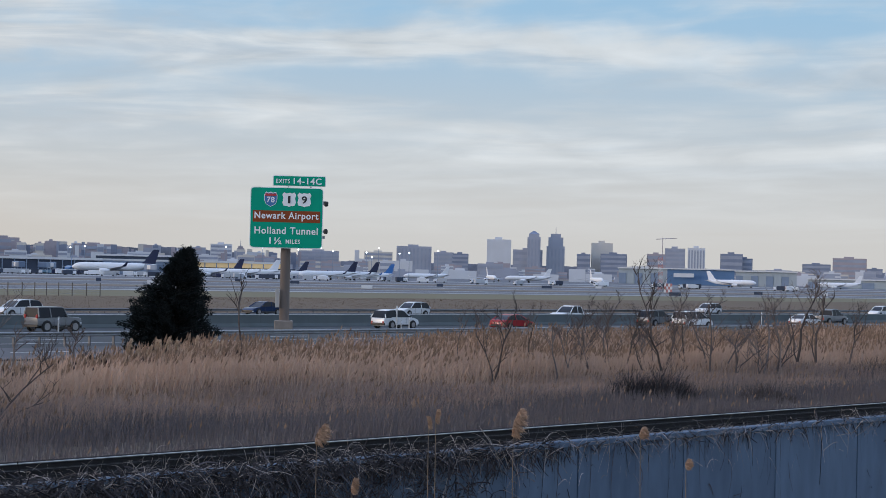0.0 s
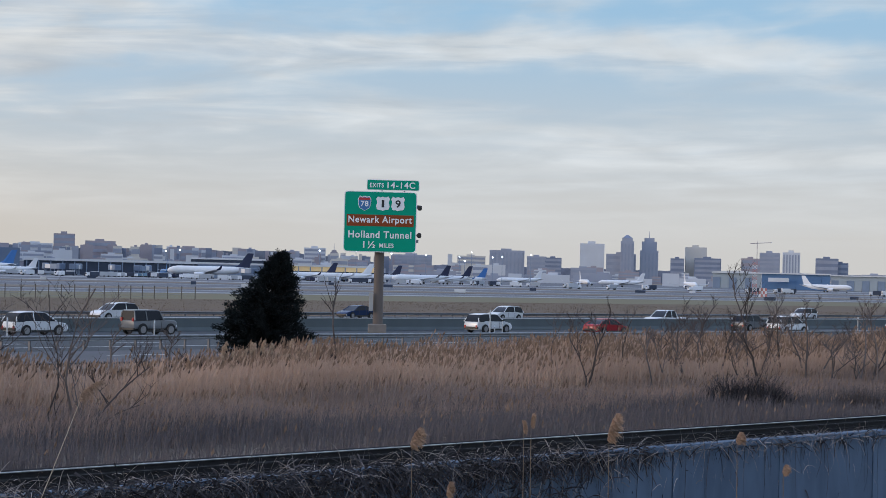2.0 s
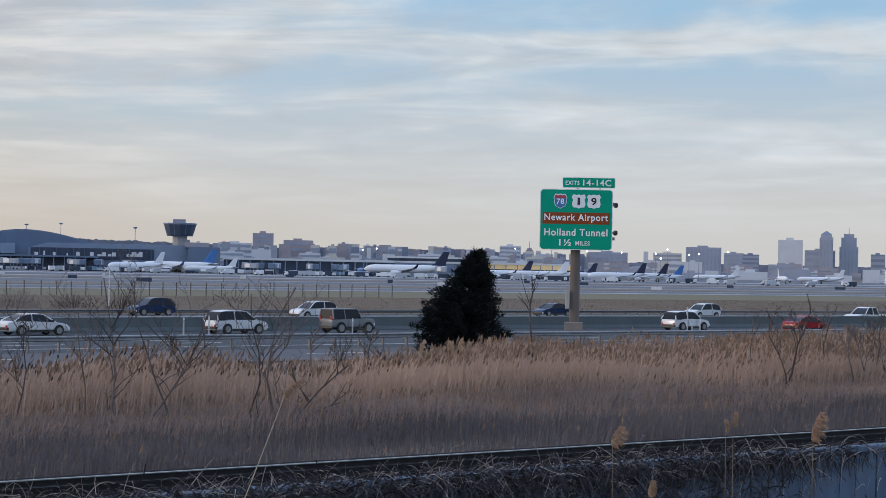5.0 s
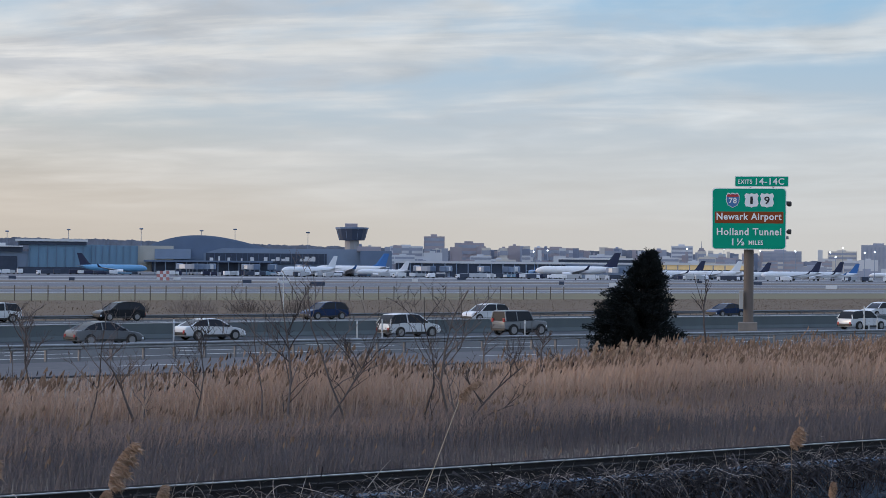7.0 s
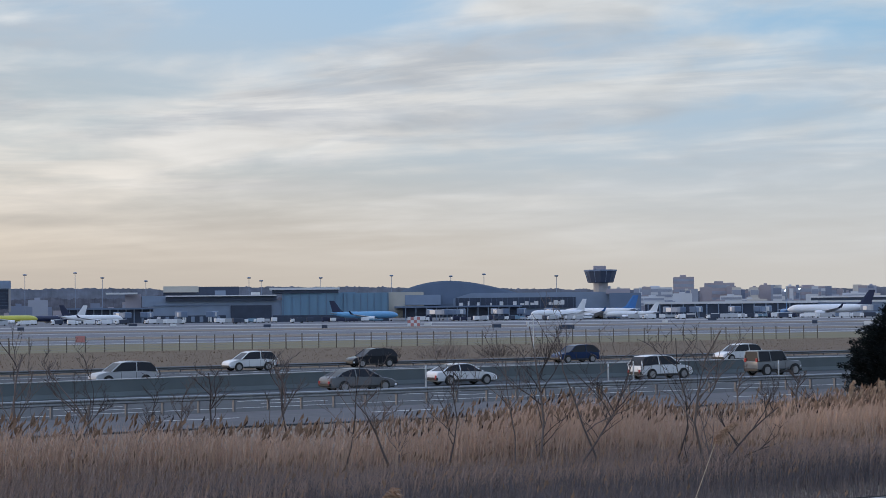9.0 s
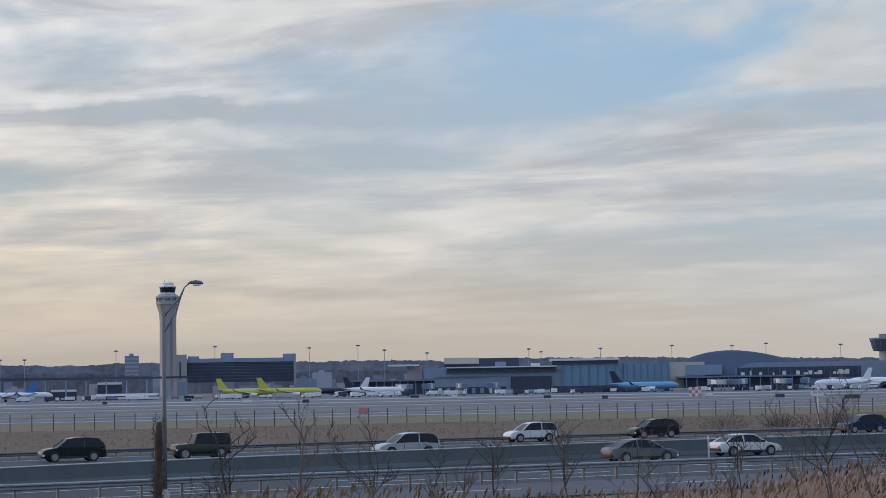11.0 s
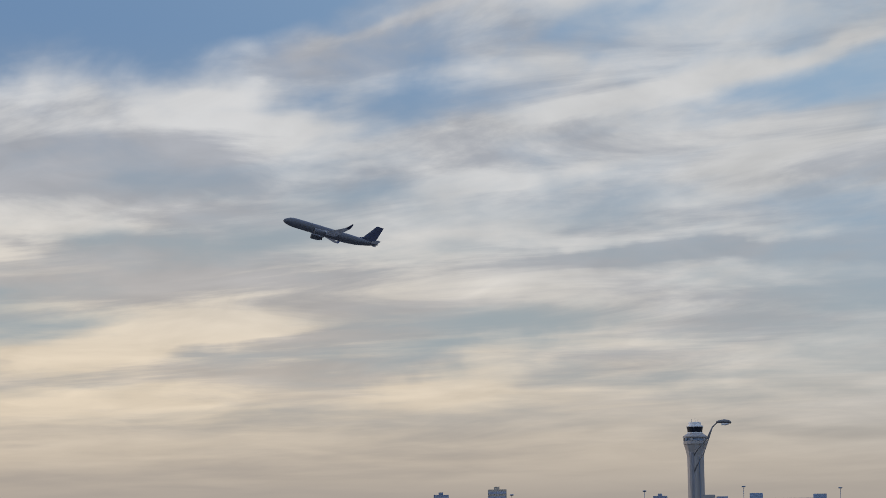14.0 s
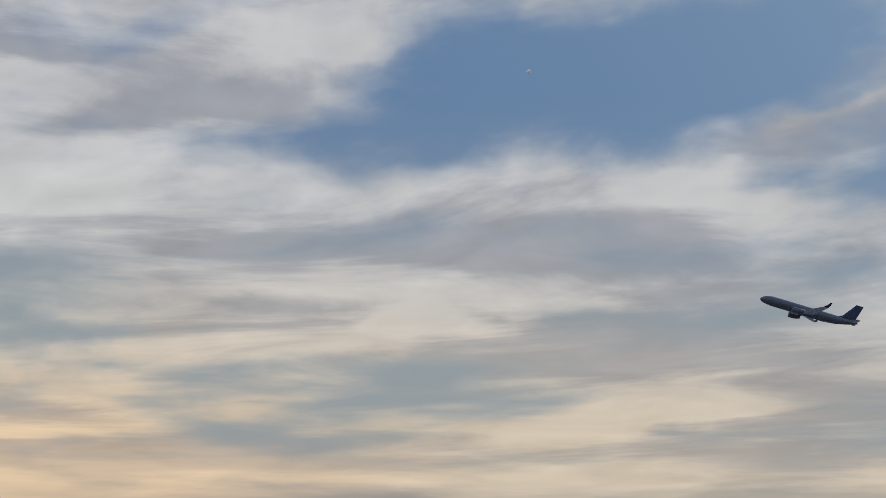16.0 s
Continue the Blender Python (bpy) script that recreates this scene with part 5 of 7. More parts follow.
# ---------------------------------------------------------------- airfield and airport
B = {
    # teal, slate, greywall and dark carry the blue of haze in their colour
    "teal": mat("haze-blued teal-grey terminal cladding", (0.145, 0.26, 0.36), 0.5, size=6, vary=0.18, stretch=(1, 1, 0.4)),
    "slate": mat("haze-blued slate-grey metal roof", (0.13, 0.18, 0.265), 0.5, size=8, vary=0.15),
    "beige": mat("pale beige wall panels", (0.47, 0.44, 0.38), 0.7, size=6, vary=0.12),
    "greywall": mat("haze-blued grey wall panels", (0.215, 0.27, 0.355), 0.7, size=6, vary=0.15),
    # near black: shade of recesses and undersides is put into this colour
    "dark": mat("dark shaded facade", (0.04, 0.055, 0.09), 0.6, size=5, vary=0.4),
    "roofwhite": mat("white flat roof edge", (0.66, 0.66, 0.66), 0.6, size=6, vary=0.1),
    "hangarblue": mat("blue hangar cladding", (0.10, 0.19, 0.34), 0.6, size=8, vary=0.15),
    "hangarpale": mat("pale green-grey hangar cladding", (0.36, 0.40, 0.42), 0.6, size=8, vary=0.12, stretch=(1, 1, 0.3)),
    "shaft": mat("pale control tower concrete", (0.32, 0.305, 0.30), 0.8, size=8, vary=0.12, stretch=(1, 1, 0.2)),
    # haze of distance is mixed into these facade colours, paler and bluer
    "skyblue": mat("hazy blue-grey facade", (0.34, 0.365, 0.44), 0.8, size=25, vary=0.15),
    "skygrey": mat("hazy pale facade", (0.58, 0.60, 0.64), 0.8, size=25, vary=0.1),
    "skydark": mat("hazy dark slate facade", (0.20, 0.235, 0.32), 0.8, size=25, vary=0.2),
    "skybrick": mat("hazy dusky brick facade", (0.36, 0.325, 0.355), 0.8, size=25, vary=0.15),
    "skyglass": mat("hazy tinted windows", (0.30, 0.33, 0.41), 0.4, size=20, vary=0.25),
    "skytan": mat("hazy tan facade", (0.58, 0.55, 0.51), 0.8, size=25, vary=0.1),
    "tan": mat("sunlit tan facade", (0.40, 0.35, 0.29), 0.8, size=12, vary=0.12),
    # the ridge's blue is distance haze put into the woods' colour
    "ridge": mat("hazed wooded ridge", (0.15, 0.165, 0.205), 1.0, size=14, vary=0.5),
    "woods": mat("bare winter woods", (0.10, 0.10, 0.12), 1.0, size=7, vary=0.65),
    "amber": mat("amber lit sign", (1.0, 0.40, 0.06), 0.5, size=5, vary=0.05, emit=1.6),
    "flood": mat("white floodlight", (0.85, 0.93, 1.0), 0.5, size=5, vary=0.02, emit=5.0),
    "warmwin": mat("warm lit windows", (0.75, 0.55, 0.28), 0.5, size=4, vary=0.2, emit=0.18),
    "redmark": mat("red and white marking, red", (0.50, 0.20, 0.18), 0.6, size=2, vary=0.15),
}


def slab(parent, name, az1, az2, z0, z1, dist, depth, material, label="", bevel=0.0, push=0.0):
    """A block between two directions and two heights, its face dist metres off."""
    mid, half = (az1 + az2) / 2, dist * math.tan(radians(az1 - az2) / 2)
    bm = boxed(-half, half, push, push + depth, max(z0, 0.0) if z0 < 1.5 else z0, z1, bevel=bevel)
    ob = part(name, bm, material, parent, label)
    ob.matrix_basis = parent.matrix_basis.inverted() @ polar(mid, dist)
    return ob


def site(name, az, dist, label, category, group=""):
    return thing(name, polar(az, dist), label, category, group)


def build_terminal():
    D = 1250.0
    t = site("terminal_building", 19.5, D, "modern airport terminal with an arched slate roof", "terminal")
    # arched roof, lofted across its width
    az1, az2 = 21.190, 17.611
    zlow, zhigh = 15.32, 23.96
    mid, half = (az1 + az2) / 2, D * math.tan(radians(az1 - az2) / 2)
    bm, rows = bmesh.new(), []
    for k in range(25):
        f = k / 24
        g = f ** 0.8
        z = zlow + (zhigh - zlow) * math.sin(math.pi * g)
        rows.append([bm.verts.new((-half + 2 * half * f, y, z - drop)) for y, drop in ((-8, 1.4), (-8, 0), (70, 3))] + [bm.verts.new((-half + 2 * half * f, -6, 2.0))])
    for a, c in zip(rows, rows[1:]):
        bm.faces.new((a[1], c[1], c[2], a[2]))
        bm.faces.new((a[0], c[0], c[1], a[1]))
        bm.faces.new((a[3], c[3], c[0], a[0]))
    roof = part("arched_roof", bm, B["slate"], t, "arched slate-grey roof")
    roof.matrix_basis = t.matrix_basis.inverted() @ polar(mid, D)
    slab(t, "beige_wall", 21.389, 20.379, 1.82, 17.32, 1240, 30, B["beige"], "pale beige wall", push=-1)
    slab(t, "pale_gable", 20.898, 19.901, 9.40, 15.46, 1238, 20, B["greywall"])
    slab(t, "teal_wall", 22.603, 21.358, 0.80, 17.19, 1236, 30, B["teal"], "teal panelled wall")
    for k in range(7):
        slab(t, "wall_rib", 22.527 - k * 0.19, 22.527 - k * 0.19 - 0.012, 0, 16.81, 1235.4, 0.5, B["slate"])
    slab(t, "long_wall", 19.547, 15.119, 2.32, 16.29, 1242, 40, B["greywall"], "long grey departure hall wall")
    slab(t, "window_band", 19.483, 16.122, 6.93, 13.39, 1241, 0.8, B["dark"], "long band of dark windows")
    for k in range(22):
        a = 19.472 - (k + 0.5) * (19.472 - 16.111) / 22
        slab(t, "mullion", a + 0.004, a - 0.004, 6.93, 13.39, 1240.6, 0.4, B["slate"])
    slab(t, "end_block", 15.181, 14.300, 3.21, 15.41, 1230, 40, B["slate"], "slate-grey end block")
    slab(t, "hip_roof", 15.277, 14.601, 15.05, 18.11, 1235, 20, B["skybrick"])
    slab(t, "canopy", 21.199, 17.619, 7.68, 8.68, 1220, 22, B["slate"], "long thin canopy over the gates")
    # shade below the canopy is a flat dark slab
    slab(t, "gate_recess", 20.969, 17.618, 1.71, 7.73, 1226, 2, B["dark"], "gate front coloured dark for the shade under the canopy")
    for k in range(12):
        a = 20.885 - k * 0.29
        slab(t, "column", a + 0.012, a - 0.012, 0, 8.04, 1221, 0.5, B["greywall"])

    # dark band at the wall foot, shade of openings in its colour
    slab(t, "dock_front", 22.603, 21.358, 0, 4.6, 1235, 0.8, B["dark"], "dark band along the wall foot, coloured as shaded dock openings")
    r = random.Random(12)
    # pale boxes added in place of vehicles on the elevated roadway
    for k in range(18):
        a, wide = r.uniform(16.4, 19.4), r.uniform(0.04, 0.13)
        slab(t, "vehicle_box", a + wide / 2, a - wide / 2, 8.7, r.uniform(9.8, 11.6), 1224, 1.5, B["roofwhite"], "pale box standing in for a vehicle on the roadway above the gates")
    w = site("terminal_wing", 25.5, D, "long grey and teal terminal wing with flat roofs", "terminal")
    slab(w, "teal_hall", 24.330, 22.289, 0.46, 17.53, 1240, 50, B["teal"], "teal panelled hall")
    slab(w, "roof_edge", 24.689, 22.729, 19.26, 20.62, 1238, 50, B["roofwhite"], "pale roof edge")
    # dark slab for the shade under the roof edge
    slab(w, "roof_gap", 24.611, 22.761, 17.22, 19.27, 1239, 50, B["dark"])
    # sunlit left end and shaded rest of the storey are set by two colours
    slab(w, "upper_block", 27.622, 25.531, 16.41, 21.92, 1260, 30, B["dark"], "upper storey coloured dark as its shaded part")
    slab(w, "upper_edge", 27.622, 26.65, 18.6, 22.31, 1258, 2, B["beige"], "beige upper wall, sunlight put in by its colour")
    slab(w, "roof_band", 27.561, 24.487, 13.11, 15.83, 1240, 40, B["dark"], "dark roof band")
    slab(w, "roof_lip", 27.561, 24.487, 15.81, 16.49, 1238, 40, B["roofwhite"])
    slab(w, "grey_wall", 27.900, 24.300, 0.90, 13.13, 1242, 30, B["greywall"], "grey panelled wall")
    # flat dark slabs in place of shaded openings along the wall
    slab(w, "recess", 25.766, 24.629, 0.76, 10.29, 1241, 0.8, B["dark"], "dark slab coloured as a shaded gate opening")
    slab(w, "dock_front", 27.9, 25.9, 0, 4.4, 1240.4, 0.8, B["dark"], "dark band along the wall foot, coloured as shaded dock openings")
    slab(w, "dock_front", 24.6, 22.4, 0, 4.0, 1238.6, 0.8, B["dark"], "dark band along the wall foot, coloured as shaded dock openings")
    for k in range(8):
        a = 27.75 - k * 0.235
        slab(w, "dock_door", a + 0.05, a - 0.05, 0.4, 3.8, 1239.8, 0.4, B["greywall" if k % 3 else "roofwhite"])
    slab(w, "wall_band", 27.9, 25.8, 10.2, 10.7, 1241.4, 0.4, B["slate"])
    slab(w, "roof_box", 26.2, 25.9, 16.5, 19.4, 1246, 8, B["greywall"])
    slab(w, "roof_box", 25.2, 24.95, 16.5, 18.2, 1246, 6, B["roofwhite"])
    slab(w, "end_wall", 22.368, 21.974, 0.27, 16.72, 1243, 30, B["slate"])
    for k in range(9):
        a = 24.298 - k * 0.24
        slab(w, "wall_rib", a + 0.006, a - 0.006, 0, 17.19, 1239.4, 0.5, B["slate"])

    c = site("concourse", 29.5, D, "low dark concourse with pale flat canopies", "concourse")
    slab(c, "canopy", 29.200, 28.329, 17.55, 18.56, 1245, 20, B["roofwhite"], "pale flat canopy")
    slab(c, "core", 28.666, 28.237, 1.26, 17.56, 1250, 15, B["skybrick"])
    slab(c, "round_hall", 28.206, 27.561, 9.65, 16.42, 1244, 18, B["greywall"])
    slab(c, "front", 30.339, 26.898, 0.28, 8.74, 1246, 18, B["dark"], "dark glazed front")
    slab(c, "roof_edge", 30.339, 26.744, 8.39, 9.40, 1243, 20, B["slate"])
    for k in range(16):
        a = 30.187 - k * 0.22
        slab(c, "column", a + 0.015, a - 0.015, 0, 8.41, 1245, 0.6, B["greywall"])

    g = site("concourse", 9.5, 1290.0, "long low concourse with a white roof edge and lit windows", "concourse")
    slab(g, "roof", 14.189, 9.441, 8.49, 9.92, 1290, 30, B["roofwhite"], "white roof edge")
    slab(g, "front", 14.189, 9.440, 0.00, 8.50, 1291, 28, B["dark"], "dark gate front")
    slab(g, "roof", 9.677, 4.273, 8.78, 9.84, 1292, 30, B["roofwhite"], "white roof edge")
    slab(g, "upper_roof", 9.631, 7.552, 11.66, 12.73, 1294, 20, B["roofwhite"])
    slab(g, "upper_front", 9.631, 7.551, 9.53, 11.67, 1295, 18, B["dark"])
    slab(g, "front", 9.440, 7.393, 0.00, 8.49, 1293, 28, B["greywall"])
    slab(g, "lit_front", 7.393, 4.273, 5.82, 9.01, 1293, 28, B["warmwin"], "warm lit windows")
    slab(g, "lower_front", 7.392, 4.117, 0.00, 5.83, 1293.5, 27, B["dark"])
    for k in range(30):
        a = 14.108 - k * 0.325
        slab(g, "column", a + 0.015, a - 0.015, 0, 8.65, 1289, 0.6, B["greywall"])

    o = site("office_block", 33.3, 1400.0, "broad dark glass office block with white side panels", "office block")
    slab(o, "glass_front", 34.791, 31.816, 10.19, 24.01, 1400, 40, B["dark"], "dark glass front")
    slab(o, "roof_edge", 34.869, 31.767, 23.62, 26.31, 1399, 42, B["greywall"])
    slab(o, "side_panel", 31.831, 31.769, 8.09, 23.45, 1398, 3, B["shaft"])
    slab(o, "stair_tower", 35.133, 34.790, 10.79, 29.11, 1396, 14, B["shaft"], "white stair tower")
    slab(o, "slot", 34.994, 34.947, 12.32, 24.14, 1395.6, 0.5, B["dark"])
    slab(o, "roof_box", 33.853, 33.493, 25.83, 30.08, 1410, 12, B["greywall"])
    slab(o, "roof_box", 32.128, 31.766, 25.22, 29.10, 1410, 12, B["greywall"])
    slab(o, "roof_box", 34.759, 34.447, 26.14, 28.08, 1410, 12, B["greywall"])
    for k in range(6):
        z = 10.99 + (k + 0.6) * 2.1
        slab(o, "floor_line", 34.780, 31.838, z, z + 0.16, 1399.5, 0.5, B["slate"])

    a = site("guideway", 38.0, 1230.0, "elevated dark airport train guideway on columns", "guideway")
    slab(a, "beam", 46.032, 34.717, 12.21, 13.53, 1230, 5, B["dark"], "dark guideway beam")
    for k in range(22):
        az = 34.796 + k * 0.55
        slab(a, "column", az + 0.02, az - 0.02, 0, 11.37, 1231, 1.2, B["greywall"])
    for i, args in enumerate(((37.272, 35.605, 2.29, 3.59, 1200), (37.240, 36.578, 9.16, 10.53, 1260), (38.496, 37.808, 5.14, 6.51, 1260), (37.122, 35.550, 0.36, 1.66, 1190), (37.279, 35.549, 2.60, 3.59, 1215))):
        s = site("gate_building", (args[0] + args[1]) / 2, args[4], "low gate building with a white roof edge", "gate building", "low gate buildings")
        slab(s, "roof", *args, 14, B["roofwhite"])
        slab(s, "front", args[0], args[1], 0, args[2], args[4] + 0.6, 13, B["dark"])
    f = site("terminal_building", 44.8, 1250.0, "dark round terminal concourse with flat roofs", "terminal")
    slab(f, "upper_roof", 46.093, 43.995, 16.71, 18.40, 1260, 40, B["dark"])
    slab(f, "upper_storey", 46.062, 44.024, 13.67, 16.72, 1261, 38, B["slate"])
    slab(f, "roof", 46.166, 42.579, 12.47, 14.16, 1250, 40, B["dark"], "dark flat roof")
    slab(f, "pale_front", 46.239, 44.419, 5.92, 9.93, 1246, 30, B["beige"])
    slab(f, "dark_front", 46.387, 42.422, 0.00, 6.42, 1248, 30, B["dark"])
    slab(f, "grey_front", 44.420, 42.393, 5.56, 12.30, 1249, 30, B["slate"])
    for k in range(9):
        az = 42.129 - k * 0.24
        slab(f, "wing_bay", az + 0.1, az - 0.1, 7.16, 14.00, 1260, 20, B["slate"])
    slab(f, "wing", 42.392, 39.940, 0.00, 9.93, 1262, 20, B["dark"])
    lit = site("lit_sign", 44.8, 1245.0, "glowing amber sign on the concourse roof", "sign")
    slab(lit, "panel", 44.88, 44.72, 16.2, 18.6, 1244, 0.6, B["amber"])


build_terminal()


def build_control_tower():
    D = 1755.0
    t = thing("control_tower", polar(35.30, D, 1.2), "tall pale concrete airport control tower with a glazed cab", "control tower")
    part("shaft", lathe(bmesh.new(), [(7.2, -1.2), (7.0, 58), (7.1, 66), (7.9, 71), (9.6, 76.5)], 8), B["shaft"], t, "pale octagonal shaft flaring at the top")
    part("lower_gallery", lathe(bmesh.new(), [(9.6, 76.5), (9.9, 77), (9.9, 79.4), (8.6, 79.8)], 16), B["shaft"], t, "pale gallery ring")
    part("recess", lathe(bmesh.new(), [(8.6, 79.6), (8.6, 82.2)], 16), B["greywall"], t)
    part("gallery", lathe(bmesh.new(), [(9.8, 82.0), (10.3, 82.4), (10.3, 83.6), (8.2, 84.9), (6.6, 86)], 16), B["shaft"], t, "upper gallery ring")
    part("cab_glass", lathe(bmesh.new(), [(6.0, 86), (6.9, 91.4), (6.9, 91.6)], 16), M["glass"], t, "dark glazed cab")
    part("cab_floor", lathe(bmesh.new(), [(6.5, 85.6), (6.5, 86.7), (6.1, 86.9)], 16), B["roofwhite"], t)
    part("cab_roof", lathe(bmesh.new(), [(7.3, 91.4), (7.3, 92.4), (5.3, 92.9), (5.3, 95.2), (4.8, 95.4)], 16), B["roofwhite"], t)
    for k in range(10):
        a = k * math.tau / 10
        part("gallery_dish", boxed(9.0 * math.cos(a) - 0.9, 9.0 * math.cos(a) + 0.9, 9.0 * math.sin(a) - 0.9, 9.0 * math.sin(a) + 0.9, 79.4, 82.1, bevel=0.4), B["shaft" if k % 2 else "greywall"], t)
    for k in range(8):
        a = k * math.tau / 8
        x, y = math.cos(a), math.sin(a)
        part("mullion", tube(bmesh.new(), [(5.7 * x, 5.7 * y, 86), (6.7 * x, 6.7 * y, 91.8)], [0.15, 0.15], 4), B["greywall"], t)
    for x, h in ((-2.6, 98.2), (0.5, 99.0), (2.8, 97.4)):
        part("antenna", tube(bmesh.new(), [(x, 0, 94), (x, 0, h)], [0.16, 0.1], 5), B["greywall"], t)
    for x in (-3.2, 3.2):
        part("dark_groove", boxed(x - 0.25, x + 0.25, -7.0, -6.0, 5, 66), B["slate"], t)

    d = 1270.0
    o = thing("old_control_tower", polar(15.421, d), "old octagonal control tower with a flared dark cab", "control tower")
    z1, z2, z3, z4 = 22.49, 29.14, 30.19, 32.61
    part("stem", lathe(bmesh.new(), [(4.6, 0), (4.6, z1)], 12), B["shaft"], o, "pale round stem")
    part("cab", lathe(bmesh.new(), [(7.6, z1 - 0.3), (8.0, z1), (9.9, z2), (10.1, z3)], 8), B["dark"], o, "flared dark glass cab")
    part("cab_band", lathe(bmesh.new(), [(9.9, z2 + 0.1), (10.3, z2 + 0.15), (10.3, z3), (9.5, z3 + 0.05)], 8), B["slate"], o)
    part("roof_box", boxed(-4.4, 3.4, -3, 3, z3, z4, bevel=0.2), B["skybrick"], o)
    for k in range(8):
        a = (k + 0.5) * math.tau / 8
        part("mullion", tube(bmesh.new(), [(8.1 * math.cos(a), 8.1 * math.sin(a), z1), (9.95 * math.cos(a), 9.95 * math.sin(a), z2)], [0.14, 0.14], 4), B["greywall"], o)


build_control_tower()


def build_hangars():
    D = 1900.0
    for name, args, m, label in (("hangar", (-4.926, -6.260, 0.00, 14.09,), "hangarpale", "pale green-grey aircraft hangar"),
                                 ("hangar", (-6.276, -8.131, 0.00, 14.25,), "hangarblue", "blue aircraft hangar with a white roof edge"),
                                 ("hangar", (-8.164, -9.832, 0.00, 13.51,), "hangarpale", "pale grey flat-roofed hangar"),
                                 ("warehouse", (-10.144, -13.032, 0.00, 7.73,), "hangarpale", "long low pale warehouse")):
        az1, az2, z0, z1 = args if len(args) == 4 else args[0]
        h = site(name, (az1 + az2) / 2, D, label, name, "airport hangars")
        half = D * math.tan(radians(az1 - az2) / 2)
        part("wall", boxed(-half, half, 0, 60, 0, z1), B[m], h)
        roof = prism(bmesh.new(), [(-half - 1, z1), (-half - 1, z1 + 1.0), (0, z1 + (2.6 if "green" in label else 1.2)), (half + 1, z1 + 1.0), (half + 1, z1)], -1.5, 61)
        part("roof", roof, B["roofwhite"], h, "pale roof")
        n = 8 if half > 25 else 6
        for k in range(n):
            x = -half + (k + 0.5) * 2 * half / n
            part("door_panel", boxed(x - half / n * 0.93, x + half / n * 0.93, -0.5, 0, 0.2, z1 * 0.72), B[m] if k % 2 else B["greywall" if m == "hangarpale" else "hangarblue"], h)
    s = site("hangar_sign", -6.9, 1895, "white sign panel on the blue hangar", "sign")
    slab(s, "panel", -6.450, -7.013, 7.11, 10.75, 1895, 0.6, B["roofwhite"])
    m = thing("lattice_mast", polar(-6.08, 900.0), "red and white striped lattice mast", "mast")
    z1 = 14.68
    for k in range(9):
        z, h = k * z1 / 9, z1 / 9
        bm = bmesh.new()
        for x, y in ((-0.9, -0.9), (0.9, -0.9), (0.9, 0.9), (-0.9, 0.9)):
            tube(bm, [(x, y, z), (x, y, z + h)], [0.14, 0.14], 4)
        for a, c in (((-0.9, -0.9), (0.9, -0.9)), ((0.9, 0.9), (-0.9, 0.9)), ((0.9, -0.9), (0.9, 0.9))):
            tube(bm, [(a[0], a[1], z), (c[0], c[1], z + h)], [0.09, 0.09], 4)
            tube(bm, [(c[0], c[1], z), (a[0], a[1], z + h)], [0.09, 0.09], 4)
        part("mast_section", bm, B["redmark"] if k % 2 == 0 else B["roofwhite"], m)
    for az, d, w in ((20.665, 720.0, 4.4), (-6.308, 760.0, 3.0)):
        b = thing("marker_shed", polar(az, d), "small red and white chequered airfield shed", "shed", "airfield sheds")
        for i in range(4):
            for j in range(3):
                part("chequer", boxed(-w / 2 + i * w / 4, -w / 2 + (i + 1) * w / 4, -1, 1, 0.1 + j * 1.1, 1.2 + j * 1.1), B["redmark"] if (i + j) % 2 else B["roofwhite"], b)
    b = thing("runway_sign", polar(29.916, 330), "small red airfield sign", "sign")
    part("panel", boxed(-0.75, 0.75, -0.1, 0.1, 0.75, 1.75, bevel=0.03), B["redmark"], b)
    for x in (-0.5, 0.5):
        part("leg", boxed(x - 0.04, x + 0.04, -0.04, 0.04, 0, 0.8), M["galv"], b)


build_hangars()


for az, top, d in ((36.73, 36.9, 1650.0), (34.01, 39.5, 1650.0), (31.39, 37.5, 1650.0), (30.03, 38.8, 1650.0), (29.29, 34.8, 1650.0), (28.10, 32.0, 1650.0), (25.25, 33.9, 1650.0), (24.91, 31.5, 1650.0), (23.25, 33.4, 1650.0), (21.27, 34.7, 1650.0), (19.61, 33.8, 1650.0), (18.68, 35.1, 1650.0), (16.65, 33.1, 1650.0), (16.65, 33.2, 1650.0), (40.41, 35.1, 1650.0), (43.97, 31.7, 1650.0), (41.85, 26.8, 1650.0), (39.21, 30.8, 1650.0), (39.86, 30.9, 1650.0)):
    t = thing("light_mast", polar(az, d), "slender high-mast apron light", "light mast", "apron light masts")
    part("pole", lathe(bmesh.new(), [(0.32, 0), (0.2, top)], 6), B["greywall"], t)
    part("lamp_ring", lathe(bmesh.new(), [(1.2, top - 0.5), (1.6, top - 0.2), (1.6, top + 0.4), (0.6, top + 0.7)], 8), B["slate"], t)
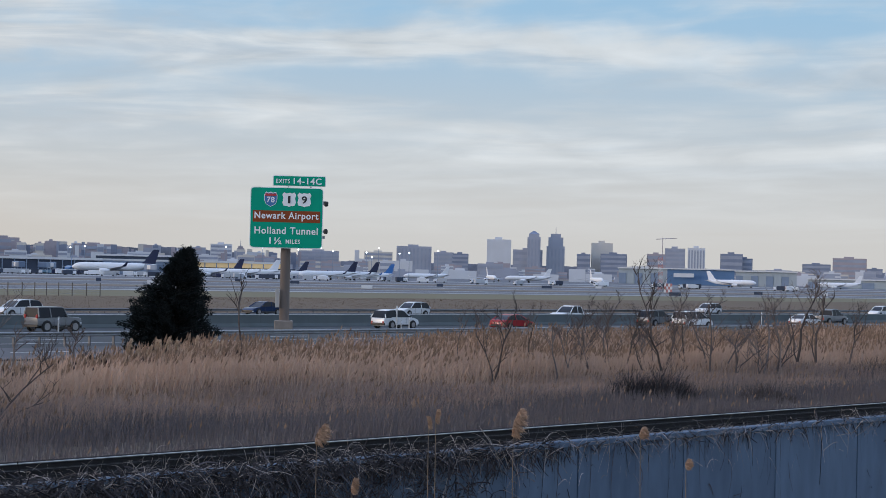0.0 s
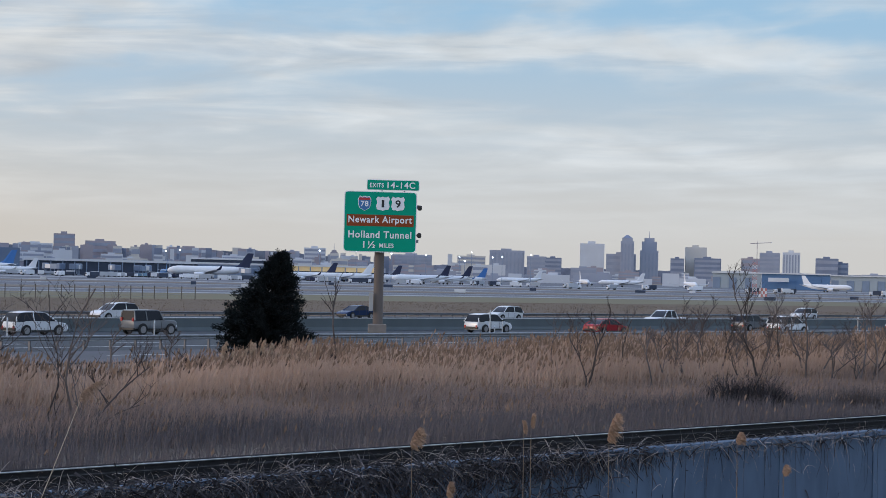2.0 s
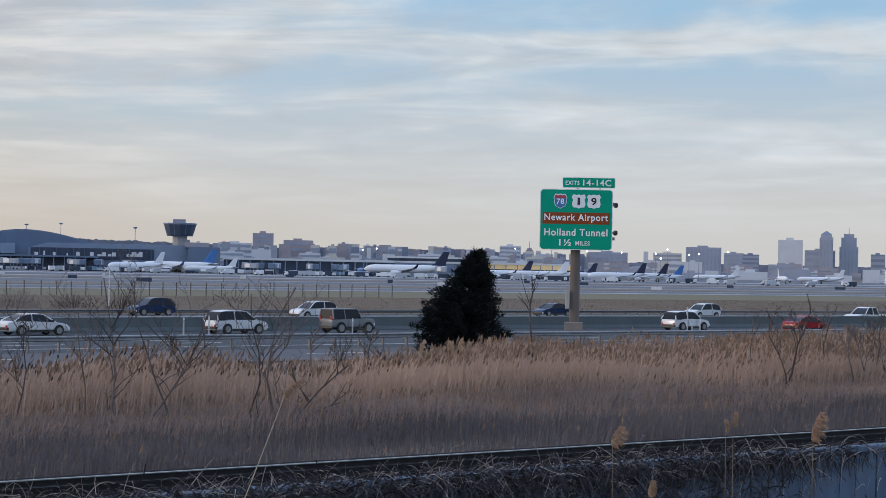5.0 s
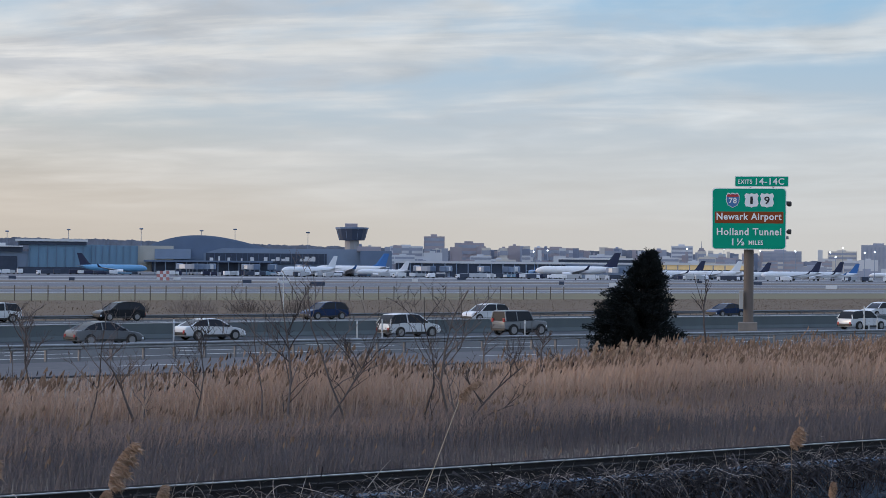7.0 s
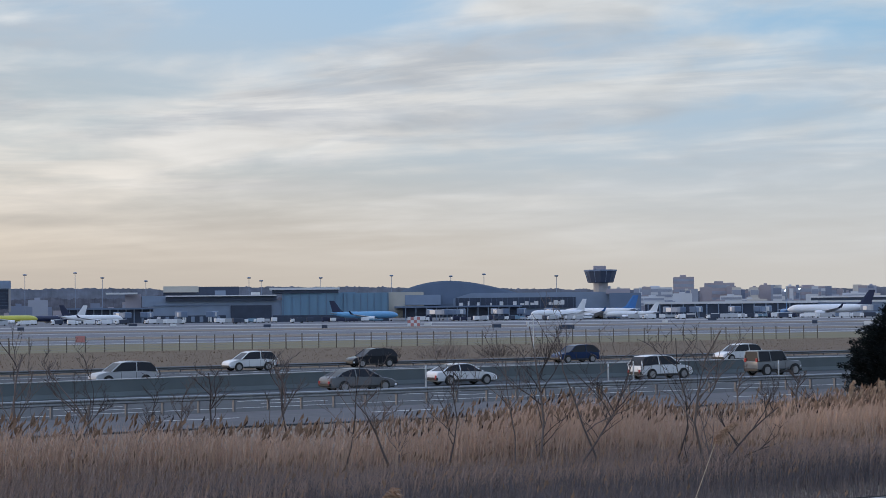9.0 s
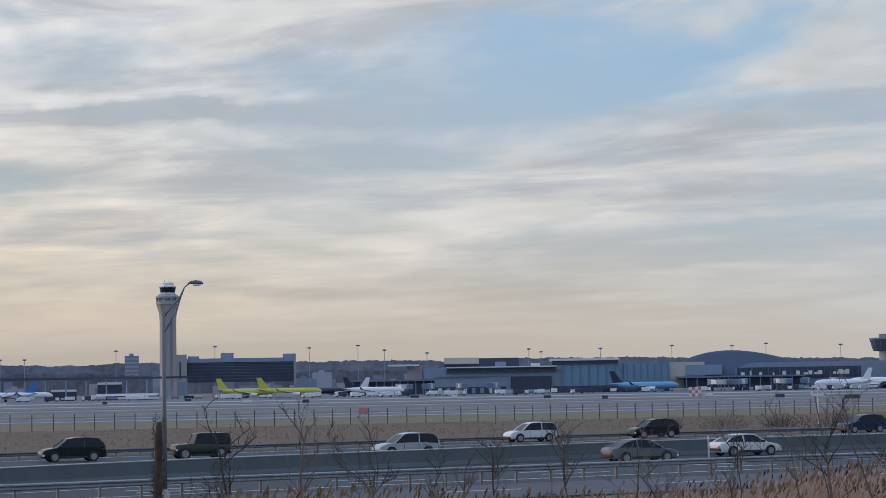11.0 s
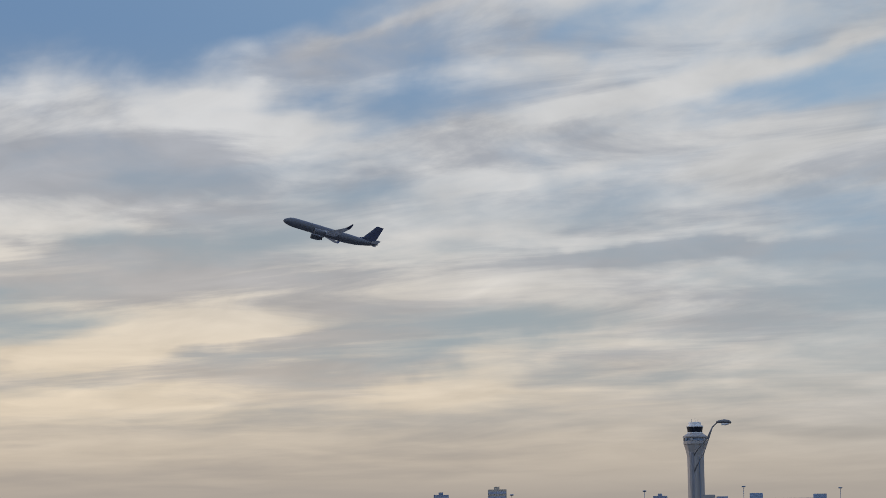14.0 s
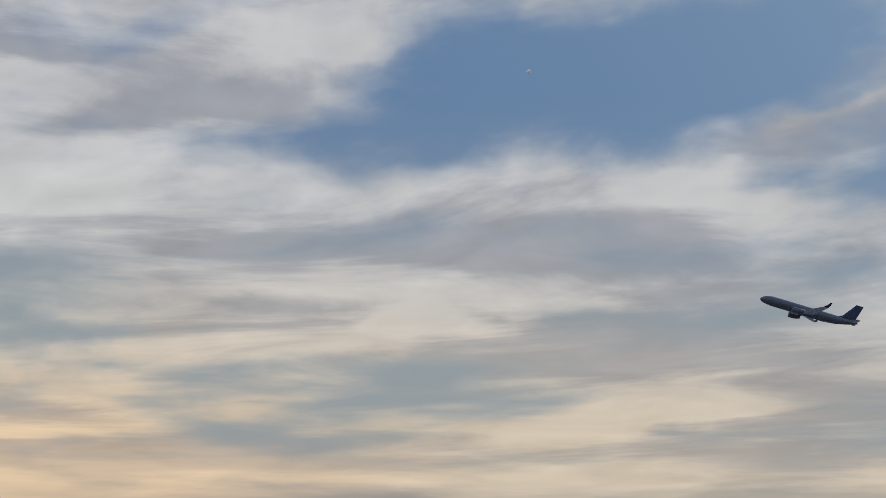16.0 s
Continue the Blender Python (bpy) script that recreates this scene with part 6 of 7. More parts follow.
for az, top, d in ((6.06, 19.4, 1330.0), (5.04, 19.7, 1330.0), (4.05, 18.6, 1330.0), (3.41, 20.3, 1330.0), (3.08, 18.2, 1330.0), (2.14, 17.8, 1330.0), (1.80, 20.8, 1330.0), (1.21, 17.7, 1330.0), (0.94, 18.2, 1330.0), (0.14, 19.9, 1330.0), (1.99, 14.9, 1330.0), (41.84, 17.9, 1330.0), (42.18, 6.8, 1330.0), (10.33, 16.6, 1330.0), (9.94, 17.6, 1330.0)):
    t = thing("floodlight", polar(az, d), "floodlight mast with a bright white lamp by the apron", "floodlight", "lit floodlights")
    part("pole", lathe(bmesh.new(), [(0.22, 0), (0.15, top)], 6), B["greywall"], t)
    bm = bmesh.new()
    bmesh.ops.create_icosphere(bm, subdivisions=2, radius=0.5, matrix=Matrix.Translation((0, 0, top)))
    part("lamp", bm, B["flood"], t, "bright white lamp")


# ---------------------------------------------------------------- aircraft
LIVERY = {
    "white": paint("white aircraft paint", (0.72, 0.73, 0.75)), "yellow": paint("yellow aircraft paint", (0.52, 0.49, 0.08)), "lightblue": paint("light blue aircraft paint", (0.13, 0.33, 0.55)),
    "navy": paint("navy aircraft paint", (0.013, 0.02, 0.06)), "blue": paint("blue aircraft paint", (0.04, 0.16, 0.42)), "grey": paint("grey aircraft paint", (0.42, 0.44, 0.47)),
    # pale jet seen against the sky: its backlit shade is in this dark colour
    "dusk": paint("grey-white aircraft paint darkened as backlit", (0.085, 0.09, 0.11)),
    "engine": mat("dark engine intake", (0.03, 0.03, 0.035), 0.5, size=0.4, vary=0.3),
}


def airliner(m, length, body, tail, label, gear=True, name="airliner", engine="white"):
    """A twin-engined jet, nose along +x, wheels at z = 0."""
    t = thing(name, m, label, "airplane", "airliners")
    k = length / 31.7
    R, zc = 1.55 * k, 3.0 * k

    def P(x, y, z):
        return (x * k, y * k, z * k)
    bm = bmesh.new()
    prof = [(15.85, 0.05, -0.35), (15.5, 0.5, -0.3), (14.8, 0.95, -0.2), (13.6, 1.35, -0.05), (12, 1.55, 0), (4, 1.58, 0), (-5, 1.58, 0), (-9, 1.35, 0.2), (-12.5, 0.85, 0.55), (-15, 0.4, 0.85), (-15.8, 0.15, 0.95)]
    tube(bm, [P(x, 0, 3.0 + dz) for x, r, dz in prof], [r * k for x, r, dz in prof], 20)
    fus = part("fuselage", bm, LIVERY[body], t, "", True)
    part("cockpit_window", boxed(14.35 * k, 14.95 * k, -0.62 * k, 0.62 * k, 3.3 * k, 3.62 * k, bevel=0.1 * k), M["glass"], fus)

    def foil(rows, mat_, nm, lab=""):
        """Lofted wing sections: leading x, chord, y, z, thickness."""
        bm, rings = bmesh.new(), []
        for lx, ch, y, z, th in rows:
            rings.append([bm.verts.new(P(lx - f * ch, y, z + h * th)) for f, h in ((0, 0), (0.15, 0.5), (0.5, 0.45), (1, 0), (0.5, -0.35), (0.15, -0.4))])
        for a, c in zip(rings, rings[1:]):
            for i in range(6):
                bm.faces.new((a[i], a[(i + 1) % 6], c[(i + 1) % 6], c[i]))
        bm.faces.new(rings[0]), bm.faces.new(rings[-1][::-1])
        return part(nm, bm, LIVERY[mat_], t, lab)
    for sgn in (-1, 1):
        foil([(4.2, 5.6, sgn * 1.0, 2.1, 0.7), (1.2, 3.6, sgn * 5.0, 2.5, 0.45), (-2.9, 1.5, sgn * 13.0, 3.3, 0.2)], "grey", "wing", "swept grey wing")
        foil([(-2.9, 1.5, sgn * 13.0, 3.3, 0.2), (-3.8, 1.0, sgn * 13.6, 4.0, 0.12), (-4.6, 0.5, sgn * 13.9, 4.9, 0.06)], tail, "winglet")
        foil([(-12.2, 2.9, sgn * 0.4, 3.7, 0.35), (-14.6, 1.3, sgn * 5.2, 4.1, 0.15)], "grey", "tailplane")
        bm = bmesh.new()
        tube(bm, [P(5.6, sgn * 4.3, 1.45), P(5.2, sgn * 4.3, 1.45), P(3.2, sgn * 4.3, 1.5), P(1.8, sgn * 4.3, 1.55)], [0.82 * k, 0.95 * k, 0.9 * k, 0.5 * k], 14)
        e = part("engine", bm, LIVERY[engine], t, "", True)
        part("intake", tube(bmesh.new(), [P(5.63, sgn * 4.3, 1.45), P(5.55, sgn * 4.3, 1.45)], [0.7 * k, 0.7 * k], 14), LIVERY["engine"], e)
        part("pylon", prism(bmesh.new(), [(4.6 * k, 2.2 * k), (1.4 * k, 2.6 * k), (1.4 * k, 2.0 * k), (4.2 * k, 1.7 * k)], (sgn * 4.3 - 0.12) * k, (sgn * 4.3 + 0.12) * k), LIVERY["grey"], e)
        if gear:
            part("main_wheel", tube(bmesh.new(), [P(-0.6, sgn * 2.2, 0.5), P(-0.6, sgn * 2.7, 0.5)], [0.5 * k, 0.5 * k], 12), M["tyre"], t)
            part("gear_leg", tube(bmesh.new(), [P(-0.6, sgn * 2.3, 0.5), P(-0.4, sgn * 2.2, 2.2)], [0.12 * k, 0.14 * k], 6), M["galv"], t)
    if gear:
        part("nose_wheel", tube(bmesh.new(), [P(12.6, -0.25, 0.38), P(12.6, 0.25, 0.38)], [0.38 * k, 0.38 * k], 12), M["tyre"], t)
        part("gear_leg", tube(bmesh.new(), [P(12.6, 0, 0.38), P(12.5, 0, 1.8)], [0.1 * k, 0.12 * k], 6), M["galv"], t)
    bm = bmesh.new()
    rings = []
    for lx, ch, z, th in ((-8.6, 6.2, 4.3, 0.35), (-10.6, 4.3, 5.2, 0.3), (-13.9, 2.3, 9.7, 0.16)):
        rings.append([bm.verts.new(P(lx - f * ch, h * th, z)) for f, h in ((0, 0), (0.2, 0.5), (1, 0), (0.2, -0.5))])
    for a, c in zip(rings, rings[1:]):
        for i in range(4):
            bm.faces.new((a[i], a[(i + 1) % 4], c[(i + 1) % 4], c[i]))
    bm.faces.new(rings[-1])
    part("tail_fin", bm, LIVERY[tail], t, "%s tail fin" % tail)
    return t


# the departing jet, nose up, heading down the runway's line
air = polar(45.44, 652.0, EYE_Z + 652.0 * math.tan(radians(8.38)))
CLIMB = pose(air.translation.x, air.translation.y, air.translation.z, 0, 0, HEADING + 183) @ pose(0, 0, 0, 2, -16, 0) @ pose(0, 0, -3.0)
airliner(CLIMB, 31.7, "dusk", "navy", "regional jet climbing away with its nose raised", False, engine="dusk")


def parked(az, dist, turn, length, body, tail, label, engine="white"):
    p = polar(az, dist)
    airliner(pose(p.translation.x, p.translation.y, 0.06, 0, 0, az + turn), length, body, tail, label, True, engine=engine)


# turn: 0 nose to the right as seen from the road, 180 nose to the left, -90 nose towards the road
for az, dist, turn, length, body, tail, label in (
        (22.05, 1175, -8, 39.5, "lightblue", "navy", "light blue airliner parked at a gate"), (16.6, 1150, 215, 38, "white", "white", "white airliner parked nose outward"),
        (15.45, 1180, 170, 44, "white", "blue", "white airliner with a blue tail at the terminal"), (14.55, 1160, 175, 30, "white", "white", "white airliner parked near the terminal"),
        (33.1, 1200, -12, 37.6, "yellow", "yellow", "bright yellow airliner parked on the apron"), (31.95, 1180, -8, 37.6, "yellow", "yellow", "bright yellow airliner parked on the apron"),
        (29.6, 1190, -10, 36, "white", "navy", "white airliner with a navy tail"), (30.5, 1230, 200, 36, "navy", "white", "navy airliner behind service trucks"),
        (39.75, 1170, 185, 36, "white", "blue", "white airliner with a striped blue tail"), (40.35, 1120, -62, 42, "white", "blue", "white airliner facing the runway, wings spread"),
        (39.3, 1180, 10, 36, "white", "blue", "white airliner beside the concourse"), (3.2, 1180, 200, 36, "white", "navy", "white airliner with a navy tail"), (2.55, 1200, 205, 36, "white", "navy", "white airliner with a navy tail"),
        (2.1, 1220, 195, 33, "white", "blue", "white airliner with a blue tail"), (-1.35, 1400, -80, 34, "white", "white", "white airliner facing the runway, wings spread"), (0.45, 1500, 190, 34, "white", "white", "white airliner far across the field"),
        (-4.3, 1450, -75, 34, "white", "white", "white airliner facing the runway, wings spread"), (-8.05, 1500, -20, 38, "white", "white", "large white airliner outside the hangar"),
        (-2.4, 1500, 185, 34, "white", "white", "white airliner far across the field"), (9.1, 1210, 178, 50, "white", "navy", "wide white airliner at the concourse"), (6.4, 1200, 190, 36, "white", "navy", "white airliner at the concourse"),
        (5.4, 1200, 185, 36, "white", "white", "white airliner at the concourse"), (10.35, 1230, 95, 34, "blue", "blue", "blue airliner with its tail outward"), (4.55, 1210, 185, 34, "white", "navy", "white airliner at the concourse"),
        (-11.0, 1700, 180, 36, "white", "white", "white airliner by the warehouse")):
    parked(az, dist, turn, length, body, tail, label)


def service_truck(az, dist, turn, size, color, seed):
    rng = random.Random(seed)
    t = thing("service_truck", polar(az, dist, 0.06, turn), "small %s airport service truck on the apron" % color, "service truck", "airport service trucks")
    L = size
    m = {"white": LIVERY["white"], "dark": B["dark"], "blue": LIVERY["blue"], "grey": LIVERY["grey"]}[color]
    part("box_body", boxed(-L / 2, L * 0.22, -1.1, 1.1, 0.6, 2.7, bevel=0.08), m, t)
    part("cab", boxed(L * 0.25, L / 2, -1.05, 1.05, 0.5, 2.2, bevel=0.18), LIVERY["white"], t)
    part("windscreen", boxed(L / 2 - 0.1, L / 2 + 0.02, -0.9, 0.9, 1.4, 2.0), M["glass"], t)
    for x in (-L * 0.3, L * 0.36):
        for y in (-1.0, 1.0):
            part("wheel", tube(bmesh.new(), [(x, y - 0.14, 0.42), (x, y + 0.14, 0.42)], [0.42, 0.42], 10), M["tyre"], t)


rng = random.Random(21)
for i in range(100):
    az = rng.choice((rng.uniform(10, 21), rng.uniform(10, 21), rng.uniform(21, 31), rng.uniform(3, 10), rng.uniform(31, 44), rng.uniform(-10, 3)))
    service_truck(round(az, 2), rng.uniform(1040, 1150), rng.choice((0, 180, 20, 200)), rng.uniform(4.5, 8.5), rng.choice(("white", "white", "dark", "dark", "grey", "grey")), i)


def baggage_cart(az, dist, turn, length, tall, material, label):
    t = thing("baggage_cart", polar(az, dist, 0.06, turn), label, "baggage cart", "airport ground carts")
    part("bed", boxed(-length / 2, length / 2, -0.8, 0.8, 0.45, 0.6), M["tyre"], t)
    part("container", boxed(-length / 2 + 0.1, length / 2 - 0.1, -0.75, 0.75, 0.6, tall, bevel=0.1), material, t)
    for x in (-length * 0.35, length * 0.35):
        part("wheel", tube(bmesh.new(), [(x, -0.8, 0.3), (x, 0.8, 0.3)], [0.3, 0.3], 8), M["tyre"], t)


CARTS = ((LIVERY["navy"], "navy"), (B["dark"], "dark"), (B["teal"], "teal"), (LIVERY["grey"], "grey"), (LIVERY["white"], "white"))
for i in range(150):
    az = rng.choice((rng.uniform(10, 21), rng.uniform(16, 30), rng.uniform(3, 12), rng.uniform(31, 44)))
    m, word = rng.choice(CARTS)
    baggage_cart(round(az, 2), rng.uniform(1130, 1195), rng.uniform(-25, 25), rng.uniform(3.0, 6.0), rng.uniform(1.5, 2.9), m, "%s container cart parked near the terminal gates" % word)


def jet_bridge(az, dist, turn, reach):
    t = thing("jet_bridge", polar(az, dist, 0.06, turn), "pale grey passenger boarding bridge on a wheeled leg", "jet bridge", "boarding bridges")
    part("rotunda", lathe(bmesh.new(), [(2.0, 0.0), (2.0, 0.4), (0.6, 0.5), (0.6, 3.4), (2.1, 3.5), (2.1, 6.4), (1.6, 6.8)], 12), B["greywall"], t)
    part("tunnel", boxed(1.5, reach, -1.3, 1.3, 3.7, 6.2, bevel=0.1), B["roofwhite"], t, "pale telescopic tunnel")
    part("outer_tunnel", boxed(reach * 0.45, reach - 2, -1.5, 1.5, 3.5, 6.4, bevel=0.1), B["greywall"], t)
    part("cab", boxed(reach - 1.5, reach + 2.2, -2.0, 2.0, 3.3, 6.6, bevel=0.3), B["slate"], t, "blue-grey docking cab")
    for y in (-1.2, 1.2):
        part("leg", tube(bmesh.new(), [(reach * 0.72, y, 0.5), (reach * 0.72, y, 3.6)], [0.28, 0.22], 6), B["greywall"], t)
        part("wheel", tube(bmesh.new(), [(reach * 0.72, y - 0.2, 0.5), (reach * 0.72, y + 0.2, 0.5)], [0.5, 0.5], 10), M["tyre"], t)


for az, turn, reach in ((20.2, -60, 18), (19.3, -110, 17), (18.4, -70, 18), (17.6, -95, 16), (16.9, -75, 18), (13.6, -60, 17), (12.7, -100, 18), (11.8, -80, 18), (10.8, -110, 17), (8.2, -70, 18), (7.3, -100, 18), (28.9, -70, 17), (28.0, -100, 18), (27.2, -80, 16), (26.2, -100, 17), (41.4, -70, 18), (42.6, -100, 18), (43.8, -80, 17)):
    jet_bridge(az, 1205.0, turn, reach)

mast = thing("weather_mast", polar(17.35, 240.0), "slim white airfield mast with short cross arms", "mast")
part("pole", tube(bmesh.new(), [(0, 0, 0), (0, 0, 4.6)], [0.07, 0.05], 8), B["roofwhite"], mast)
part("cross_arm", boxed(-0.75, 0.75, -0.08, 0.08, 3.2, 3.4, bevel=0.02), B["roofwhite"], mast)
for x in (-0.65, 0.65):
    part("sensor", boxed(x - 0.13, x + 0.13, -0.13, 0.13, 3.4, 3.8, bevel=0.04), B["roofwhite"], mast)


# ---------------------------------------------------------------- city and hills
def tower_block(az1, az2, top, material, label, dist=4600.0, kind="flat", lines=0, ribs=0, depth=35.0):
    mid, half = (az1 + az2) / 2, dist * math.tan(radians(az1 - az2) / 2)
    t = thing("office_tower" if top > 75 else "city_building", polar(mid, dist), label, "building", "city skyline")
    wall = B[material]
    if kind == "point":
        part("wall", boxed(-half, half, 0, depth, 0, top - 14), wall, t)
        part("crown", boxed(-half * 0.8, half * 0.8, 3, depth - 3, top - 14, top - 7), wall, t)
        bm = bmesh.new()
        bmesh.ops.create_cone(bm, cap_ends=True, segments=4, radius1=half * 1.1, radius2=half * 0.2, depth=7, matrix=Matrix.Translation((0, depth / 2, top - 3.5)) @ Matrix.Rotation(radians(45), 4, "Z"))
        part("pyramid_roof", bm, B["skydark"], t)
    elif kind == "step":
        part("wall", boxed(-half, half, 0, depth, 0, top * 0.72), wall, t)
        part("upper_wall", boxed(-half * 0.82, half * 0.82, 3, depth - 3, top * 0.72, top * 0.92), wall, t)
        part("crown", boxed(-half * 0.55, half * 0.55, 6, depth - 6, top * 0.92, top), wall, t)
        part("spire", tube(bmesh.new(), [(0, depth / 2, top), (0, depth / 2, top + 15)], [0.9, 0.3], 5), B["skydark"], t)
    else:
        part("wall", boxed(-half, half, 0, depth, 0, top), wall, t)
        if half > 10:
            part("roof_plant", boxed(-half * 0.35, half * 0.25, 6, depth - 6, top, top + max(2.5, top * 0.06)), wall, t)
    body_top = top * 0.7 if kind == "step" else top - (15 if kind == "point" else 1.5)
    for k in range(lines):
        z = body_top * (k + 0.7) / (lines + 0.4)
        part("window_band", boxed(-half * 0.95, half * 0.95, -0.35, 0, z, z + body_top / (lines + 0.4) * 0.5), B["skyglass"], t)
    for k in range(ribs):
        x = -half + (k + 0.5) * 2 * half / ribs
        part("window_strip", boxed(x - half / ribs * 0.45, x + half / ribs * 0.45, -0.35, 0, body_top * 0.1, body_top * 0.95), B["skyglass"], t)


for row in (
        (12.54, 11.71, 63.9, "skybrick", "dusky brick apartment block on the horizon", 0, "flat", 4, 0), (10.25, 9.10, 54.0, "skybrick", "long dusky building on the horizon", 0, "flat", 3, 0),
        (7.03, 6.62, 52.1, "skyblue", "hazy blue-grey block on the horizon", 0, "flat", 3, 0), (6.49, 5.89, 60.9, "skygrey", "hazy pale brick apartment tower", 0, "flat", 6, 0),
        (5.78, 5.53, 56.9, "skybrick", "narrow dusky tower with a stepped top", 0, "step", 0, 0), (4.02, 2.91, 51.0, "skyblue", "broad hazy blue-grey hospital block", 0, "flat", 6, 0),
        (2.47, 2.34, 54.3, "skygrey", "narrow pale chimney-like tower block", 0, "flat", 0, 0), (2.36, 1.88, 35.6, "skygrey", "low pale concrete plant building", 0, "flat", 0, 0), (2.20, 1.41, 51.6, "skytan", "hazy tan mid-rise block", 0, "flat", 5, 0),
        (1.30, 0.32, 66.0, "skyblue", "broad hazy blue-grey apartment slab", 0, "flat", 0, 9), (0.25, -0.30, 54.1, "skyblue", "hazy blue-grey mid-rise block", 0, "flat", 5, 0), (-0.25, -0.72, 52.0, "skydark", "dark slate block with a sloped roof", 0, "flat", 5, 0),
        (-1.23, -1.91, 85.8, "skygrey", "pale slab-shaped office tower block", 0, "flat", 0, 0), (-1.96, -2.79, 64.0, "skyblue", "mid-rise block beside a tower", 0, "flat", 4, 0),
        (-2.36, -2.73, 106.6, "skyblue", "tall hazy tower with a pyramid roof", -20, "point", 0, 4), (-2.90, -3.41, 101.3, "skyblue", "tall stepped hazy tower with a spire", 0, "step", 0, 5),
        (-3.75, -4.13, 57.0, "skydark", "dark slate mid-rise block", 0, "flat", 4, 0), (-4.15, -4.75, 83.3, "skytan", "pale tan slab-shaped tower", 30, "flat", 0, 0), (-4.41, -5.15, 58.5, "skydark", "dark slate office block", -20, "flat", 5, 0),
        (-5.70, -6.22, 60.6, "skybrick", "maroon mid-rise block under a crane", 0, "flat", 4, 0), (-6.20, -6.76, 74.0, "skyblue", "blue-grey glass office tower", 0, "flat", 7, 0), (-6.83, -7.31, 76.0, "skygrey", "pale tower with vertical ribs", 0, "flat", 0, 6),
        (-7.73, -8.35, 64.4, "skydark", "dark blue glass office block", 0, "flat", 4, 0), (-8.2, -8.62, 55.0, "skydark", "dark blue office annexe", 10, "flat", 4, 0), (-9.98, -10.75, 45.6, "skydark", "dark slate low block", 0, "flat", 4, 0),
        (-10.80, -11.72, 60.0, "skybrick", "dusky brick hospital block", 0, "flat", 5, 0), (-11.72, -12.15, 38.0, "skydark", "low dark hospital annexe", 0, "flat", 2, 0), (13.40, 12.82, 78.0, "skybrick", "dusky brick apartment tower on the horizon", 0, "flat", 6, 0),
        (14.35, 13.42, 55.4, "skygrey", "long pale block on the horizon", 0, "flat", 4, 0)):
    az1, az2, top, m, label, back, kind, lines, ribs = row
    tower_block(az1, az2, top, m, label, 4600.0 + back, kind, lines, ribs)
for az1, az2, top, m, label in ((42.58, 42.16, 61.0, "skydark", "dusky apartment tower beyond the airport"), (41.07, 40.55, 68.0, "tan", "pale apartment tower with a dark side beyond the airport"), (36.49, 36.10, 56.0, "skydark", "dark apartment tower beyond the airport")):
    tower_block(az1, az2, top, m, label, 3000.0, "flat", 9, 0, 20)

crane = thing("tower_crane", polar(-6.13, 4600.0), "tower crane over the city skyline", "crane")
part("mast", tube(bmesh.new(), [(0, 0, 0), (0, 0, 97)], [1.0, 1.0], 4), B["skybrick"], crane)
part("jib", tube(bmesh.new(), [(-15, 0, 94), (32, 0, 97)], [0.9, 0.6], 4), B["skybrick"], crane)
part("antenna_mast", tube(bmesh.new(), [(0, 0, 97), (0, 0, 101)], [0.5, 0.2], 4), B["skybrick"], crane)

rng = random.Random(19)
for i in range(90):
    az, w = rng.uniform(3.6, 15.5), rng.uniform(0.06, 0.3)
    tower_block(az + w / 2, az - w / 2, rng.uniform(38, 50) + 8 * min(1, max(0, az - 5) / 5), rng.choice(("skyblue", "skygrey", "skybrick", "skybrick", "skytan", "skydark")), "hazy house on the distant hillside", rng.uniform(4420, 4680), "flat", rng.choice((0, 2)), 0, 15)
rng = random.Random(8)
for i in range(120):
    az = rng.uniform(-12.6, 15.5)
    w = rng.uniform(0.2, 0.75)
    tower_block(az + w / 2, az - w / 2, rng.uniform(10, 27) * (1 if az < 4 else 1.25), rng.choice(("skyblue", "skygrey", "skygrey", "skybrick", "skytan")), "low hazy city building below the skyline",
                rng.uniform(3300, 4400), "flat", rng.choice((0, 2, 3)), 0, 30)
for i in range(46):
    az = rng.uniform(20, 47)
    w = rng.uniform(0.15, 0.6)
    tower_block(az + w / 2, az - w / 2, rng.uniform(8, 22), rng.choice(("skyblue", "skydark", "skybrick", "skydark")), "low building among the woods beyond the airport", rng.uniform(2000, 2800), "flat", rng.choice((0, 2)), 0, 25)


